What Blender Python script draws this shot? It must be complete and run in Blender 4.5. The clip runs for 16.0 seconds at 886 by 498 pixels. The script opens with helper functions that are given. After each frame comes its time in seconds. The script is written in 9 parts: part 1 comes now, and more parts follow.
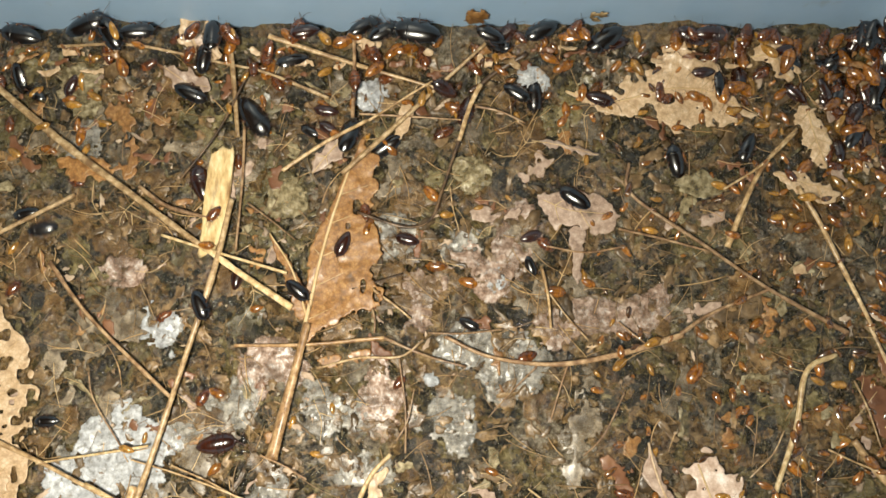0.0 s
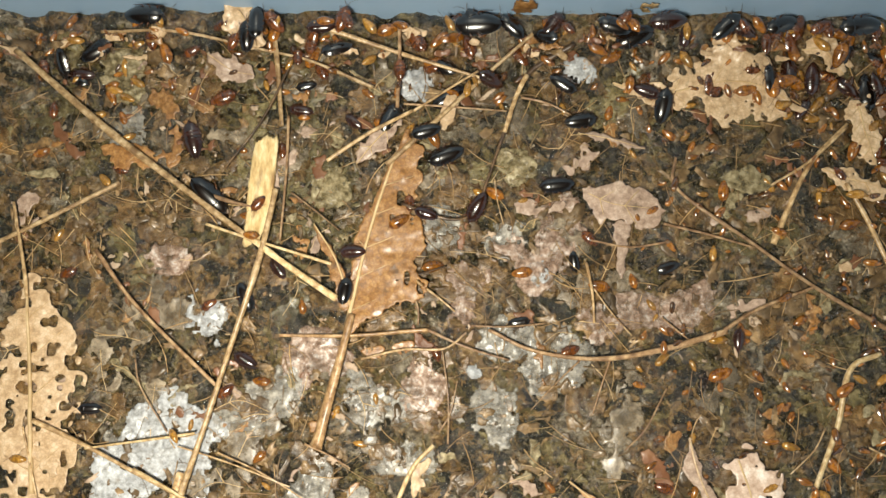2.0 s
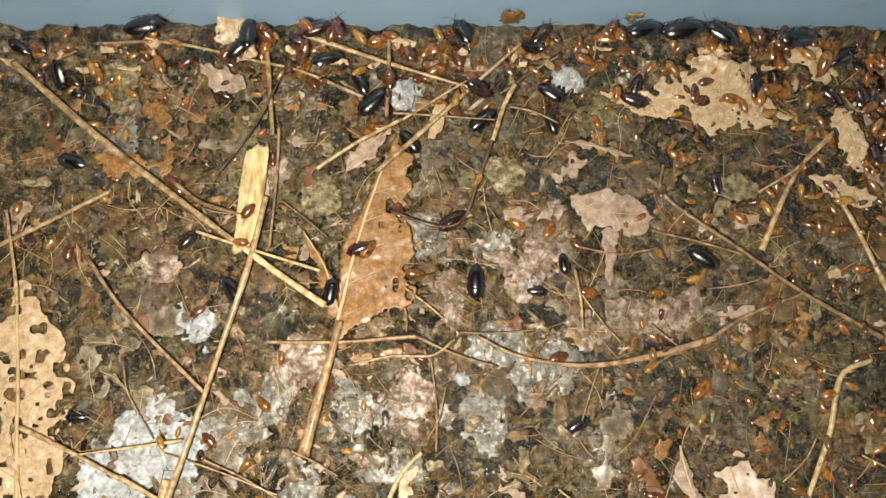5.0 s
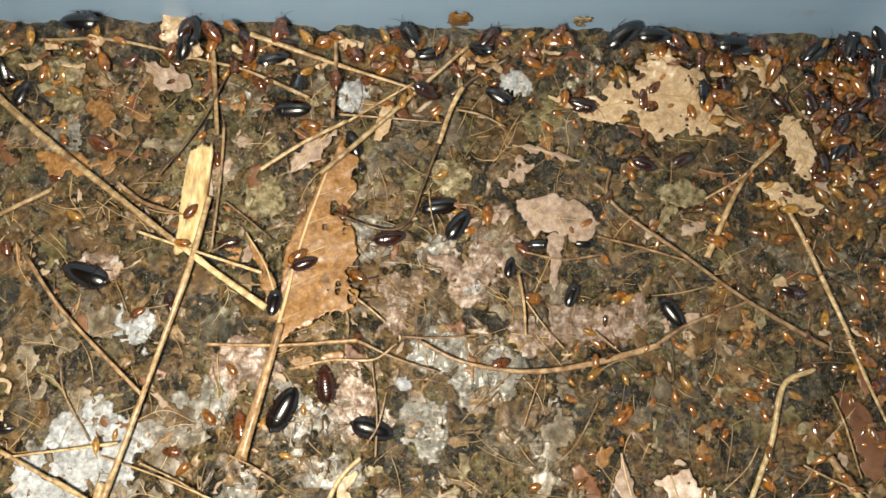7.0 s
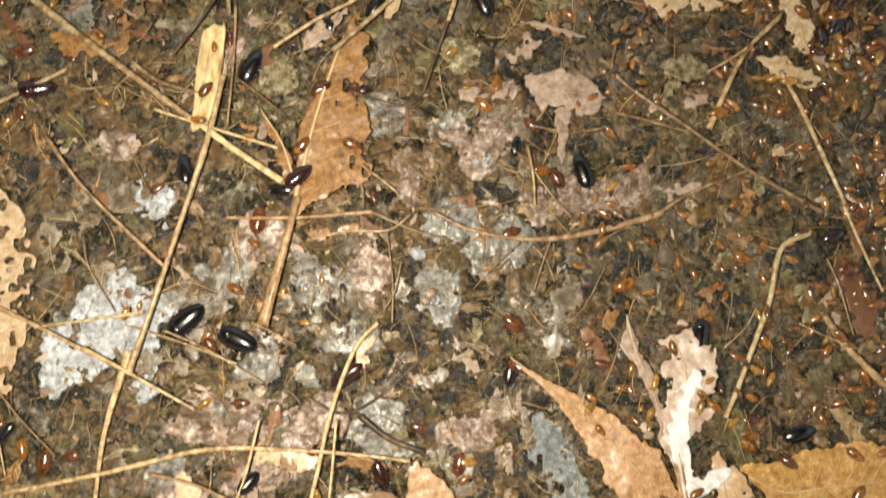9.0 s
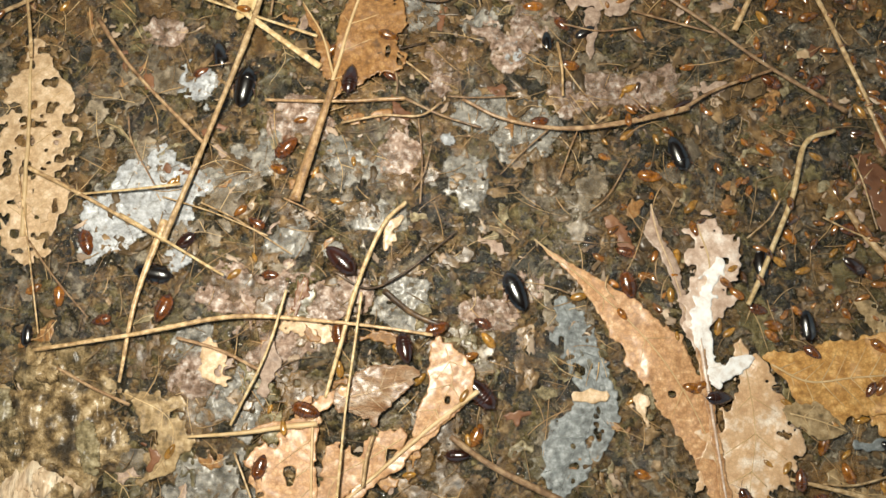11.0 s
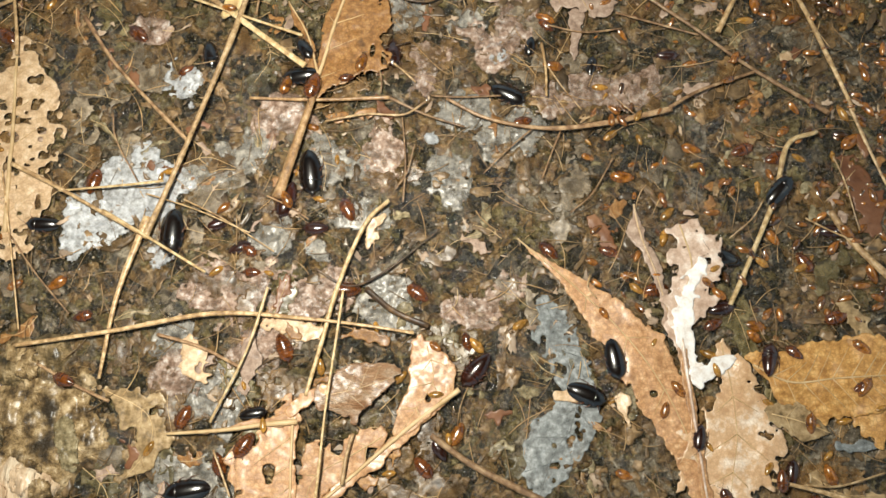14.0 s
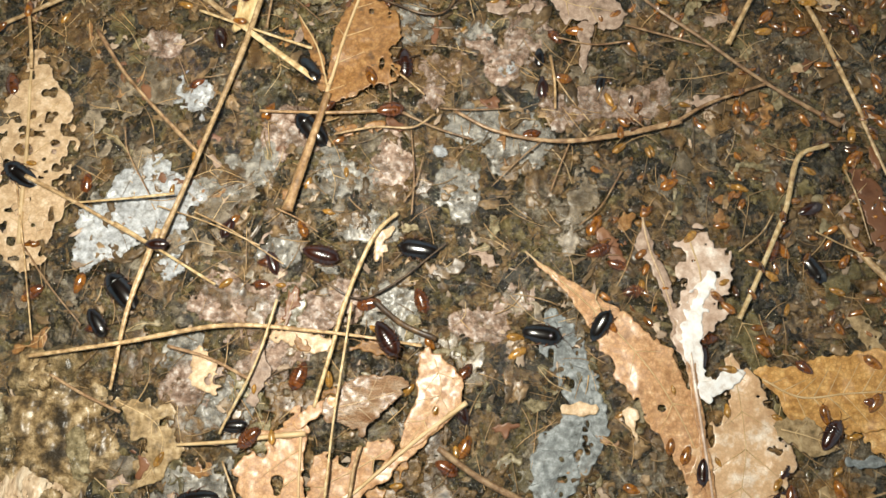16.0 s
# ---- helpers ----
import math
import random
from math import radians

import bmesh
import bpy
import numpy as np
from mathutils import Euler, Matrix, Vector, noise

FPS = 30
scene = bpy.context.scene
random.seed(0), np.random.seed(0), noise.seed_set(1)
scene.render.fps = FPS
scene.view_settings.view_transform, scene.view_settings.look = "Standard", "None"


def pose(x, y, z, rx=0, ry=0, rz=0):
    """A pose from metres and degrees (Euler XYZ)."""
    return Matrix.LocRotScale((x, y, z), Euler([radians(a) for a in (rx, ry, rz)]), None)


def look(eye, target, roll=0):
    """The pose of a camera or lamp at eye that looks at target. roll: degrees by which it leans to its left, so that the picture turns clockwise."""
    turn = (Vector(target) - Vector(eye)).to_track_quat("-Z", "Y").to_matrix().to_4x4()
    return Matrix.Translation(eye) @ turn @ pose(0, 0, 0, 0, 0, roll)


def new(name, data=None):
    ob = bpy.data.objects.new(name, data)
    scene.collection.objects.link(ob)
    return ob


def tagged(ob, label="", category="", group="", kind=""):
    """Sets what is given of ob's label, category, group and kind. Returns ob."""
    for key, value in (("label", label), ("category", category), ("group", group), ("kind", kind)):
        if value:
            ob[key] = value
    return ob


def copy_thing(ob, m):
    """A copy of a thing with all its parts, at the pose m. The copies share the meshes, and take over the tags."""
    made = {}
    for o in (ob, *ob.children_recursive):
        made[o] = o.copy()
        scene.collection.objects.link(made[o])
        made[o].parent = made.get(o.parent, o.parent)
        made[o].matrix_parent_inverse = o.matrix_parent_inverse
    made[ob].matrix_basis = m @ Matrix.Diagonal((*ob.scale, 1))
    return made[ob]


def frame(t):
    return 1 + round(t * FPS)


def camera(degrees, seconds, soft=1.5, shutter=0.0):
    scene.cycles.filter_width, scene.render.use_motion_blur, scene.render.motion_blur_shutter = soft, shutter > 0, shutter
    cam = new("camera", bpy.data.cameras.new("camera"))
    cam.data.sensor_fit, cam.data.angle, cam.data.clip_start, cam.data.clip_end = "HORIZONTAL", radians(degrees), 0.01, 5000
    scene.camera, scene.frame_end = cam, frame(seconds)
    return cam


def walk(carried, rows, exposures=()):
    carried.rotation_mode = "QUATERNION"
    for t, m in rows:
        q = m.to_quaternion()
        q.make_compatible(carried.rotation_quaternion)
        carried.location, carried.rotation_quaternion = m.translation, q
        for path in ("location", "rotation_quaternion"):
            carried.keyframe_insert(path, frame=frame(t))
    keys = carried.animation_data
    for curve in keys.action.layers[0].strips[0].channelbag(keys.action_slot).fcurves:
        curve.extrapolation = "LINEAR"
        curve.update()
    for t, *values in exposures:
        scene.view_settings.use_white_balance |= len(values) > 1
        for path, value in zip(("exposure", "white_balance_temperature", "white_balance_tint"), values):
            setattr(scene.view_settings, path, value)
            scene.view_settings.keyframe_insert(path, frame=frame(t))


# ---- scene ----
cam = camera(56.0, 16.0, soft=1.5, shutter=0.5)
PATH = [
    (0, (0.007, 0.138, 0.395), (0.002, 0.463, -1.578), -0.8),
    (0.5, (0.008, 0.133, 0.393), (-0.004, 0.456, -1.581), -1.8),
    (1, (-0.001, 0.143, 0.397), (-0.007, 0.409, -1.585), -0.9),
    (1.5, (-0.011, 0.147, 0.396), (-0.033, 0.401, -1.587), -4.3),
    (2, (-0.009, 0.153, 0.397), (-0.039, 0.384, -1.589), -6.5),
    (2.5, (-0.009, 0.15, 0.397), (-0.043, 0.401, -1.587), -6.9),
    (3, (-0.005, 0.146, 0.397), (-0.057, 0.419, -1.584), -10.1),
    (3.5, (-0.007, 0.143, 0.396), (-0.042, 0.432, -1.583), -6.2),
    (4, (-0.004, 0.136, 0.396), (-0.039, 0.472, -1.575), -5.1),
    (6.3, (0.012, 0.141, 0.394), (-0.051, 0.443, -1.582), -10.9),
    (6.5, (0.018, 0.14, 0.393), (-0.037, 0.456, -1.581), -8.8),
    (7, (0.023, 0.14, 0.392), (-0.007, 0.467, -1.581), -3.7),
    (7.5, (0.02, 0.138, 0.392), (-0.006, 0.463, -1.581), -3.0),
    (8, (0.026, 0.138, 0.391), (0.024, 0.489, -1.578), 1.3),
    (8.5, (0.026, 0.13, 0.393), (0.039, 0.42, -1.586), 3.2),
    (9, (0.01, 0.102, 0.4), (0.023, 0.307, -1.589), 4.4),
    (9.5, (0.017, 0.079, 0.396), (0.008, 0.257, -1.596), -1.7),
    (10, (0.012, 0.025, 0.394), (-0.026, 0.365, -1.577), -4.2),
    (10.2, (0.008, 0.024, 0.398), (-0.036, 0.348, -1.575), -4.8),
    (12.3, (0.022, -0.009, 0.395), (-0.044, 0.429, -1.555), -5.6),
    (12.5, (0.02, 0.002, 0.397), (-0.035, 0.391, -1.564), -4.9),
    (13, (0.023, 0.007, 0.396), (-0.042, 0.385, -1.567), -6.6),
    (13.5, (0.022, 0.006, 0.396), (-0.04, 0.395, -1.565), -5.8),
    (14, (0.021, 0.005, 0.395), (-0.035, 0.403, -1.564), -4.7),
    (14.5, (0.019, 0.01, 0.394), (-0.033, 0.391, -1.569), -4.4),
    (15, (0.02, 0.009, 0.395), (-0.037, 0.402, -1.565), -4.8),
    (15.5, (0.022, 0.009, 0.395), (-0.051, 0.406, -1.564), -7.0),
    (16, (0.025, 0.011, 0.397), (-0.072, 0.407, -1.56), -10.2),
]
walk(cam, [(t, look(eye, target, roll)) for t, eye, target, roll in PATH], [(0, -0.06, 6480, 10), (4, -0.06, 6480, 10), (8, 0.02, 6650, 11), (8.5, 0.0, 6700, 11), (10, -0.2, 6550, 10), (12.5, -0.14, 6280, 11), (16, -0.13, 6280, 10)])


# ---- world and lights ----
world = bpy.data.worlds.new("room_dusk")
world.use_nodes = True
world.node_tree.nodes["Background"].inputs[0].default_value = (1.0, 0.90, 0.66, 1)
world.node_tree.nodes["Background"].inputs[1].default_value = 0.014
scene.world = world
torch = new("torch_light", bpy.data.lights.new("torch_light", "AREA"))
torch.data.shape, torch.data.size, torch.data.spread = "DISK", 0.055, radians(125)
torch.data.energy, torch.data.color = 1.62, (1.0, 0.962, 0.85)
torch.matrix_world = look((-0.07, 0.085, 0.45), (-0.062, 0.088, 0.0))
# The torch's yellower spill round its beam.
spill = new("torch_spill", bpy.data.lights.new("torch_spill", "AREA"))
spill.data.shape, spill.data.size = "DISK", 0.08
spill.data.energy, spill.data.color = 1.03, (1.0, 0.91, 0.60)
spill.matrix_world = look((-0.07, 0.085, 0.455), (-0.062, 0.088, 0.0))


# ---- noise ----
def hash_grid(ix, iy, seed):
    """Random numbers 0..1 for whole-number lattice points."""
    h = (ix.astype(np.int64) * 374761393 + iy.astype(np.int64) * 668265263 + seed * 1442695041) & 0xFFFFFFFF
    h = ((h ^ (h >> 13)) * 1274126177) & 0xFFFFFFFF
    h = ((h ^ (h >> 16)) * 1103515245) & 0xFFFFFFFF
    return (h & 0xFFFFFF) / float(0xFFFFFF)


def lumps(x, y, scale, seed=0):
    """Smooth noise from -1 to 1; scale in lumps to the metre."""
    x, y = np.asarray(x, float) * scale, np.asarray(y, float) * scale
    ix, iy = np.floor(x), np.floor(y)
    fx, fy = x - ix, y - iy
    u, v = fx * fx * fx * (fx * (fx * 6 - 15) + 10), fy * fy * fy * (fy * (fy * 6 - 15) + 10)
    a, b = hash_grid(ix, iy, seed), hash_grid(ix + 1, iy, seed)
    c, d = hash_grid(ix, iy + 1, seed), hash_grid(ix + 1, iy + 1, seed)
    return 2 * ((a * (1 - u) + b * u) * (1 - v) + (c * (1 - u) + d * u) * v) - 1


def rough_noise(x, y, scale, seed=0, octaves=4, gain=0.5):
    total, amp, norm = 0.0, 1.0, 0.0
    for k in range(octaves):
        total = total + amp * lumps(x, y, scale * 2 ** k, seed + 17 * k)
        norm, amp = norm + amp, amp * gain
    return total / norm


def soil_base(x, y):
    """The slow rise and fall of the soil."""
    x, y = np.asarray(x, float), np.asarray(y, float)
    heap = np.clip((y - 0.268) / 0.03, 0, 1) * 0.0035 * rough_noise(x, y, 85, 57, 3)
    rise = heap + (0.007 + 0.008 * rough_noise(x, 0 * x, 45, 31, 3)) * np.clip((y - 0.275) / 0.035, 0, 1) ** 1.5 + 0.005 * np.clip((x - 0.20) / 0.045, 0, 1) ** 1.5
    return -0.0025 + 0.0022 * rough_noise(x, y, 28, 3, 2) + rise


def soil_top(x, y):
    return soil_base(x, y) + 0.0017 * rough_noise(x, y, 120, 9, 3) + 0.0008 * rough_noise(x, y, 480, 21, 2)


# ---- materials ----
def material(name, stops, scale, rough=0.6, bump=0.4, spec=0.4, fine=6.0, per="object", vary=0.25, coat=0.0, bump_size=0.0006,
             stains=None, stain_scale=60, film=0.0, wet=0.0, stretch=None, net=0.0):
    """A procedural surface: a two-scale colour ramp, per-piece variation, fine relief. Scales are to the metre."""
    m = bpy.data.materials.new(name)
    m.use_nodes = True
    nt = m.node_tree
    n, link = nt.nodes, nt.links.new
    bsdf = n["Principled BSDF"]
    co = n.new("ShaderNodeTexCoord")
    shift = n.new("ShaderNodeVectorMath")
    shift.operation = "ADD"
    source = co.outputs["Object"]
    info = n.new("ShaderNodeObjectInfo") if per == "object" else n.new("ShaderNodeNewGeometry")
    rnd = info.outputs["Random"] if per == "object" else info.outputs["Random Per Island"]
    if stretch:
        mp = n.new("ShaderNodeMapping")
        mp.inputs["Scale"].default_value = stretch
        link(source, mp.inputs["Vector"])
        source = mp.outputs["Vector"]
    link(source, shift.inputs[0])
    link(rnd, shift.inputs[1])
    big = n.new("ShaderNodeTexNoise")
    big.inputs["Scale"].default_value, big.inputs["Detail"].default_value, big.inputs["Roughness"].default_value = scale, fine, 0.65
    link(shift.outputs[0], big.inputs["Vector"])
    ramp = n.new("ShaderNodeValToRGB")
    els = ramp.color_ramp.elements
    while len(els) < len(stops):
        els.new(0.5)
    for el, (at, col) in zip(els, stops):
        el.position, el.color = at, (*col, 1)
    link(big.outputs["Fac"], ramp.inputs["Fac"])
    colour = ramp.outputs["Color"]
    if stains:
        st = n.new("ShaderNodeTexNoise")
        st.inputs["Scale"].default_value, st.inputs["Detail"].default_value = stain_scale, 4
        link(shift.outputs[0], st.inputs["Vector"])
        cut = n.new("ShaderNodeMapRange")
        cut.inputs["From Min"].default_value, cut.inputs["From Max"].default_value = stains[1], stains[1] + 0.12
        link(st.outputs["Fac"], cut.inputs["Value"])
        mix = n.new("ShaderNodeMix")
        mix.data_type = "RGBA"
        link(cut.outputs["Result"], mix.inputs["Factor"])
        link(colour, mix.inputs[6])
        mix.inputs[7].default_value = (*stains[0], 1)
        colour = mix.outputs[2]
    if net:
        # The fine network of veins between the larger ones.
        cells = n.new("ShaderNodeTexVoronoi")
        cells.feature = "DISTANCE_TO_EDGE"
        cells.inputs["Scale"].default_value = 520
        link(shift.outputs[0], cells.inputs["Vector"])
        rib = n.new("ShaderNodeMapRange")
        rib.inputs["From Min"].default_value, rib.inputs["From Max"].default_value = 0.0, 0.16
        rib.inputs["To Min"].default_value, rib.inputs["To Max"].default_value = net, 0.0
        link(cells.outputs["Distance"], rib.inputs["Value"])
        mix = n.new("ShaderNodeMix")
        mix.data_type = "RGBA"
        link(rib.outputs["Result"], mix.inputs["Factor"])
        link(colour, mix.inputs[6])
        mix.inputs[7].default_value = (*[0.55 * c for c in stops[0][1]], 1)
        colour = mix.outputs[2]
    hsv = n.new("ShaderNodeHueSaturation")
    mr = n.new("ShaderNodeMapRange")
    mr.inputs["To Min"].default_value, mr.inputs["To Max"].default_value = 1 - vary, 1 + vary
    link(rnd, mr.inputs["Value"])
    link(mr.outputs["Result"], hsv.inputs["Value"])
    link(colour, hsv.inputs["Color"])
    link(hsv.outputs["Color"], bsdf.inputs["Base Color"])
    bsdf.inputs["Roughness"].default_value = rough
    bsdf.inputs["Specular IOR Level"].default_value = spec
    bsdf.inputs["Coat Weight"].default_value = max(coat, wet)
    bsdf.inputs["Coat Roughness"].default_value = 0.30 if wet else 0.20
    bsdf.inputs["Coat IOR"].default_value = 1.5 if wet else 1.6
    if wet:
        damp = n.new("ShaderNodeTexNoise")
        damp.inputs["Scale"].default_value, damp.inputs["Detail"].default_value = 70, 3
        link(shift.outputs[0], damp.inputs["Vector"])
        spread = n.new("ShaderNodeMapRange")
        spread.inputs["From Min"].default_value, spread.inputs["From Max"].default_value, spread.inputs["To Max"].default_value = 0.38, 0.58, wet
        link(damp.outputs["Fac"], spread.inputs["Value"])
        link(spread.outputs["Result"], bsdf.inputs["Coat Weight"])
    if film:
        veil = n.new("ShaderNodeTexNoise")
        veil.inputs["Scale"].default_value, veil.inputs["Detail"].default_value, veil.inputs["Roughness"].default_value = 130, 6, 0.65
        link(shift.outputs[0], veil.inputs["Vector"])
        thin = n.new("ShaderNodeMapRange")
        thin.inputs["From Min"].default_value, thin.inputs["From Max"].default_value = 0.40, 0.60
        thin.inputs["To Min"].default_value, thin.inputs["To Max"].default_value = 1 - film, 0.95
        link(veil.outputs["Fac"], thin.inputs["Value"])
        link(thin.outputs["Result"], bsdf.inputs["Alpha"])
    if bump:
        grain = n.new("ShaderNodeTexNoise")
        grain.inputs["Scale"].default_value, grain.inputs["Detail"].default_value = scale * 6, 5
        link(shift.outputs[0], grain.inputs["Vector"])
        bp = n.new("ShaderNodeBump")
        bp.inputs["Strength"].default_value, bp.inputs["Distance"].default_value = bump, bump_size
        link(grain.outputs["Fac"], bp.inputs["Height"])
        link(bp.outputs["Normal"], bsdf.inputs["Normal"])
    return m


def soil_material():
    """Wet humus: dark crumb, patches of brown leaf mould and of grey crust, pale specks, wet and dull spots."""
    m = bpy.data.materials.new("damp_soil")
    m.use_nodes = True
    n, link = m.node_tree.nodes, m.node_tree.links.new
    bsdf = n["Principled BSDF"]
    co = n.new("ShaderNodeTexCoord")

    def grain(scale, detail=8, rough=0.65, warp=0.0):
        t = n.new("ShaderNodeTexNoise")
        t.inputs["Scale"].default_value, t.inputs["Detail"].default_value = scale, detail
        t.inputs["Roughness"].default_value, t.inputs["Distortion"].default_value = rough, warp
        link(co.outputs["Object"], t.inputs["Vector"])
        return t.outputs["Fac"]

    def ramp(fac, stops):
        r = n.new("ShaderNodeValToRGB")
        while len(r.color_ramp.elements) < len(stops):
            r.color_ramp.elements.new(0.5)
        for el, (at, col) in zip(r.color_ramp.elements, stops):
            el.position, el.color = at, (*col, 1)
        link(fac, r.inputs["Fac"])
        return r.outputs["Color"]

    def cut(fac, low, high):
        r = n.new("ShaderNodeMapRange")
        r.inputs["From Min"].default_value, r.inputs["From Max"].default_value = low, high
        link(fac, r.inputs["Value"])
        return r.outputs["Result"]

    def mix(fac, a, b):
        x = n.new("ShaderNodeMix")
        x.data_type = "RGBA"
        link(fac, x.inputs["Factor"])
        link(a, x.inputs[6])
        link(b, x.inputs[7])
        return x.outputs[2]

    dark = ramp(grain(560, 6, 0.8), [(0.36, (0.002, 0.0016, 0.0007)), (0.47, (0.010, 0.0078, 0.0034)), (0.55, (0.040, 0.031, 0.013)), (0.63, (0.12, 0.094, 0.047)), (0.73, (0.28, 0.24, 0.15))])
    brown = ramp(grain(230, 6, 0.68, 0.8), [(0.33, (0.022, 0.012, 0.004)), (0.45, (0.085, 0.050, 0.018)), (0.56, (0.19, 0.118, 0.048)), (0.66, (0.34, 0.235, 0.12)), (0.74, (0.50, 0.38, 0.23))])
    olive = ramp(grain(260, 6, 0.7, 0.5), [(0.34, (0.016, 0.012, 0.004)), (0.46, (0.070, 0.053, 0.019)), (0.57, (0.15, 0.115, 0.047)), (0.70, (0.33, 0.27, 0.14))])
    grey = ramp(grain(210, 6, 0.68, 0.5), [(0.33, (0.022, 0.017, 0.010)), (0.45, (0.088, 0.069, 0.044)), (0.56, (0.205, 0.168, 0.115)), (0.66, (0.37, 0.32, 0.24)), (0.74, (0.58, 0.53, 0.44))])
    # Sheets of rotted leaf lie in layers over the crumb, brown, olive or grey.
    colour = mix(cut(grain(46, 8, 0.66, 1.4), 0.485, 0.515), dark, brown)
    colour = mix(cut(grain(31, 8, 0.7, 1.8), 0.535, 0.565), colour, olive)
    colour = mix(cut(grain(27, 9, 0.72, 0.9), 0.55, 0.59), colour, grey)
    link(colour, bsdf.inputs["Base Color"])
    link(cut(grain(150, 5), 0.36, 1.0), bsdf.inputs["Roughness"])
    bsdf.inputs["Specular IOR Level"].default_value = 0.6
    # A film of water lies over the mush in patches.
    link(cut(grain(60, 4), 0.38, 0.54), bsdf.inputs["Coat Weight"])
    bsdf.inputs["Coat Roughness"].default_value = 0.11
    b1, b2 = n.new("ShaderNodeBump"), n.new("ShaderNodeBump")
    b1.inputs["Strength"].default_value, b1.inputs["Distance"].default_value = 0.8, 0.0018
    b2.inputs["Strength"].default_value, b2.inputs["Distance"].default_value = 0.55, 0.0007
    link(grain(520, 8, 0.75), b1.inputs["Height"])
    link(grain(1700, 4, 0.7), b2.inputs["Height"])
    link(b1.outputs["Normal"], b2.inputs["Normal"])
    link(b2.outputs["Normal"], bsdf.inputs["Normal"])
    link(b2.outputs["Normal"], bsdf.inputs["Coat Normal"])
    return m


SOIL = soil_material()
CRUMB = material("soil_crumb", [(0.3, (0.012, 0.008, 0.004)), (0.5, (0.05, 0.036, 0.019)), (0.7, (0.14, 0.102, 0.062))], 160, rough=0.4, per="island", vary=0.6, spec=0.5, wet=0.5)
PALE_CRUMB = material("pale_crumb", [(0.3, (0.14, 0.10, 0.06)), (0.7, (0.42, 0.35, 0.26))], 200, rough=0.6, per="island", vary=0.5)
FLAKE = material("leaf_mould", [(0.3, (0.035, 0.021, 0.009)), (0.5, (0.125, 0.077, 0.034)), (0.68, (0.28, 0.185, 0.095))], 170, rough=0.42, per="island", vary=0.55, spec=0.4, stains=((0.04, 0.03, 0.02), 0.6), stain_scale=150, wet=0.5)
FIBRE = material("plant_fibre", [(0.3, (0.18, 0.10, 0.045)), (0.7, (0.45, 0.30, 0.14))], 90, rough=0.6, per="island", vary=0.6)
TAN = material("tan_leaf", [(0.33, (0.30, 0.148, 0.064)), (0.48, (0.46, 0.245, 0.112)), (0.58, (0.56, 0.325, 0.158)), (0.70, (0.72, 0.49, 0.30))], 330, rough=0.42, vary=0.10, stains=((0.22, 0.11, 0.05), 0.66), stain_scale=120, wet=0.6, net=0.35)
BROWN = material("brown_leaf", [(0.32, (0.15, 0.064, 0.016)), (0.5, (0.29, 0.137, 0.040)), (0.68, (0.43, 0.240, 0.090))], 330, rough=0.42, vary=0.15, stains=((0.10, 0.05, 0.02), 0.62), stain_scale=110, wet=0.6, net=0.4)
PINKISH = material("pinkish_leaf", [(0.32, (0.20, 0.13, 0.09)), (0.5, (0.36, 0.25, 0.185)), (0.66, (0.50, 0.38, 0.295))], 260, rough=0.5, vary=0.15, stains=((0.14, 0.10, 0.07), 0.62), stain_scale=110, wet=0.5, net=0.25)
BLEACHED = material("bleached_leaf", [(0.34, (0.42, 0.28, 0.20)), (0.5, (0.62, 0.46, 0.36)), (0.66, (0.84, 0.74, 0.66))], 160, rough=0.4, vary=0.06, wet=0.6, net=0.2)
BUFF = material("buff_leaf", [(0.32, (0.40, 0.255, 0.135)), (0.5, (0.58, 0.40, 0.235)), (0.68, (0.74, 0.56, 0.38))], 300, rough=0.45, vary=0.1, stains=((0.24, 0.15, 0.075), 0.64), stain_scale=130, wet=0.5, net=0.3)
OLIVE = material("olive_leaf", [(0.34, (0.08, 0.06, 0.026)), (0.46, (0.20, 0.155, 0.075)), (0.56, (0.33, 0.265, 0.15)), (0.68, (0.52, 0.45, 0.29))], 300, rough=0.6, vary=0.15, bump=0.8, wet=0.4, film=0.5)
SLATE = material("slate_leaf", [(0.34, (0.11, 0.117, 0.115)), (0.5, (0.22, 0.235, 0.235)), (0.66, (0.42, 0.44, 0.445))], 330, rough=0.5, vary=0.08, spec=0.4, stains=((0.05, 0.04, 0.03), 0.64), stain_scale=170, wet=0.6, film=0.35)
MOULD = material("white_mould", [(0.34, (0.24, 0.23, 0.22)), (0.46, (0.42, 0.425, 0.43)), (0.58, (0.58, 0.59, 0.615)), (0.68, (0.78, 0.80, 0.83))], 330, rough=0.6, vary=0.08, bump=0.6, stains=((0.24, 0.21, 0.17), 0.62), stain_scale=150, wet=0.7, film=0.45)
GREY_MOULD = material("grey_mould", [(0.30, (0.13, 0.115, 0.09)), (0.46, (0.22, 0.205, 0.18)), (0.58, (0.35, 0.315, 0.26)), (0.74, (0.57, 0.54, 0.48))], 300, rough=0.5, vary=0.1, bump=0.5, spec=0.6, wet=0.8, film=0.85)
PINK_MOULD = material("pink_mould", [(0.34, (0.14, 0.08, 0.05)), (0.46, (0.28, 0.18, 0.125)), (0.56, (0.44, 0.32, 0.25)), (0.68, (0.70, 0.62, 0.56))], 300, rough=0.6, vary=0.1, bump=0.6, wet=0.5, film=0.75)
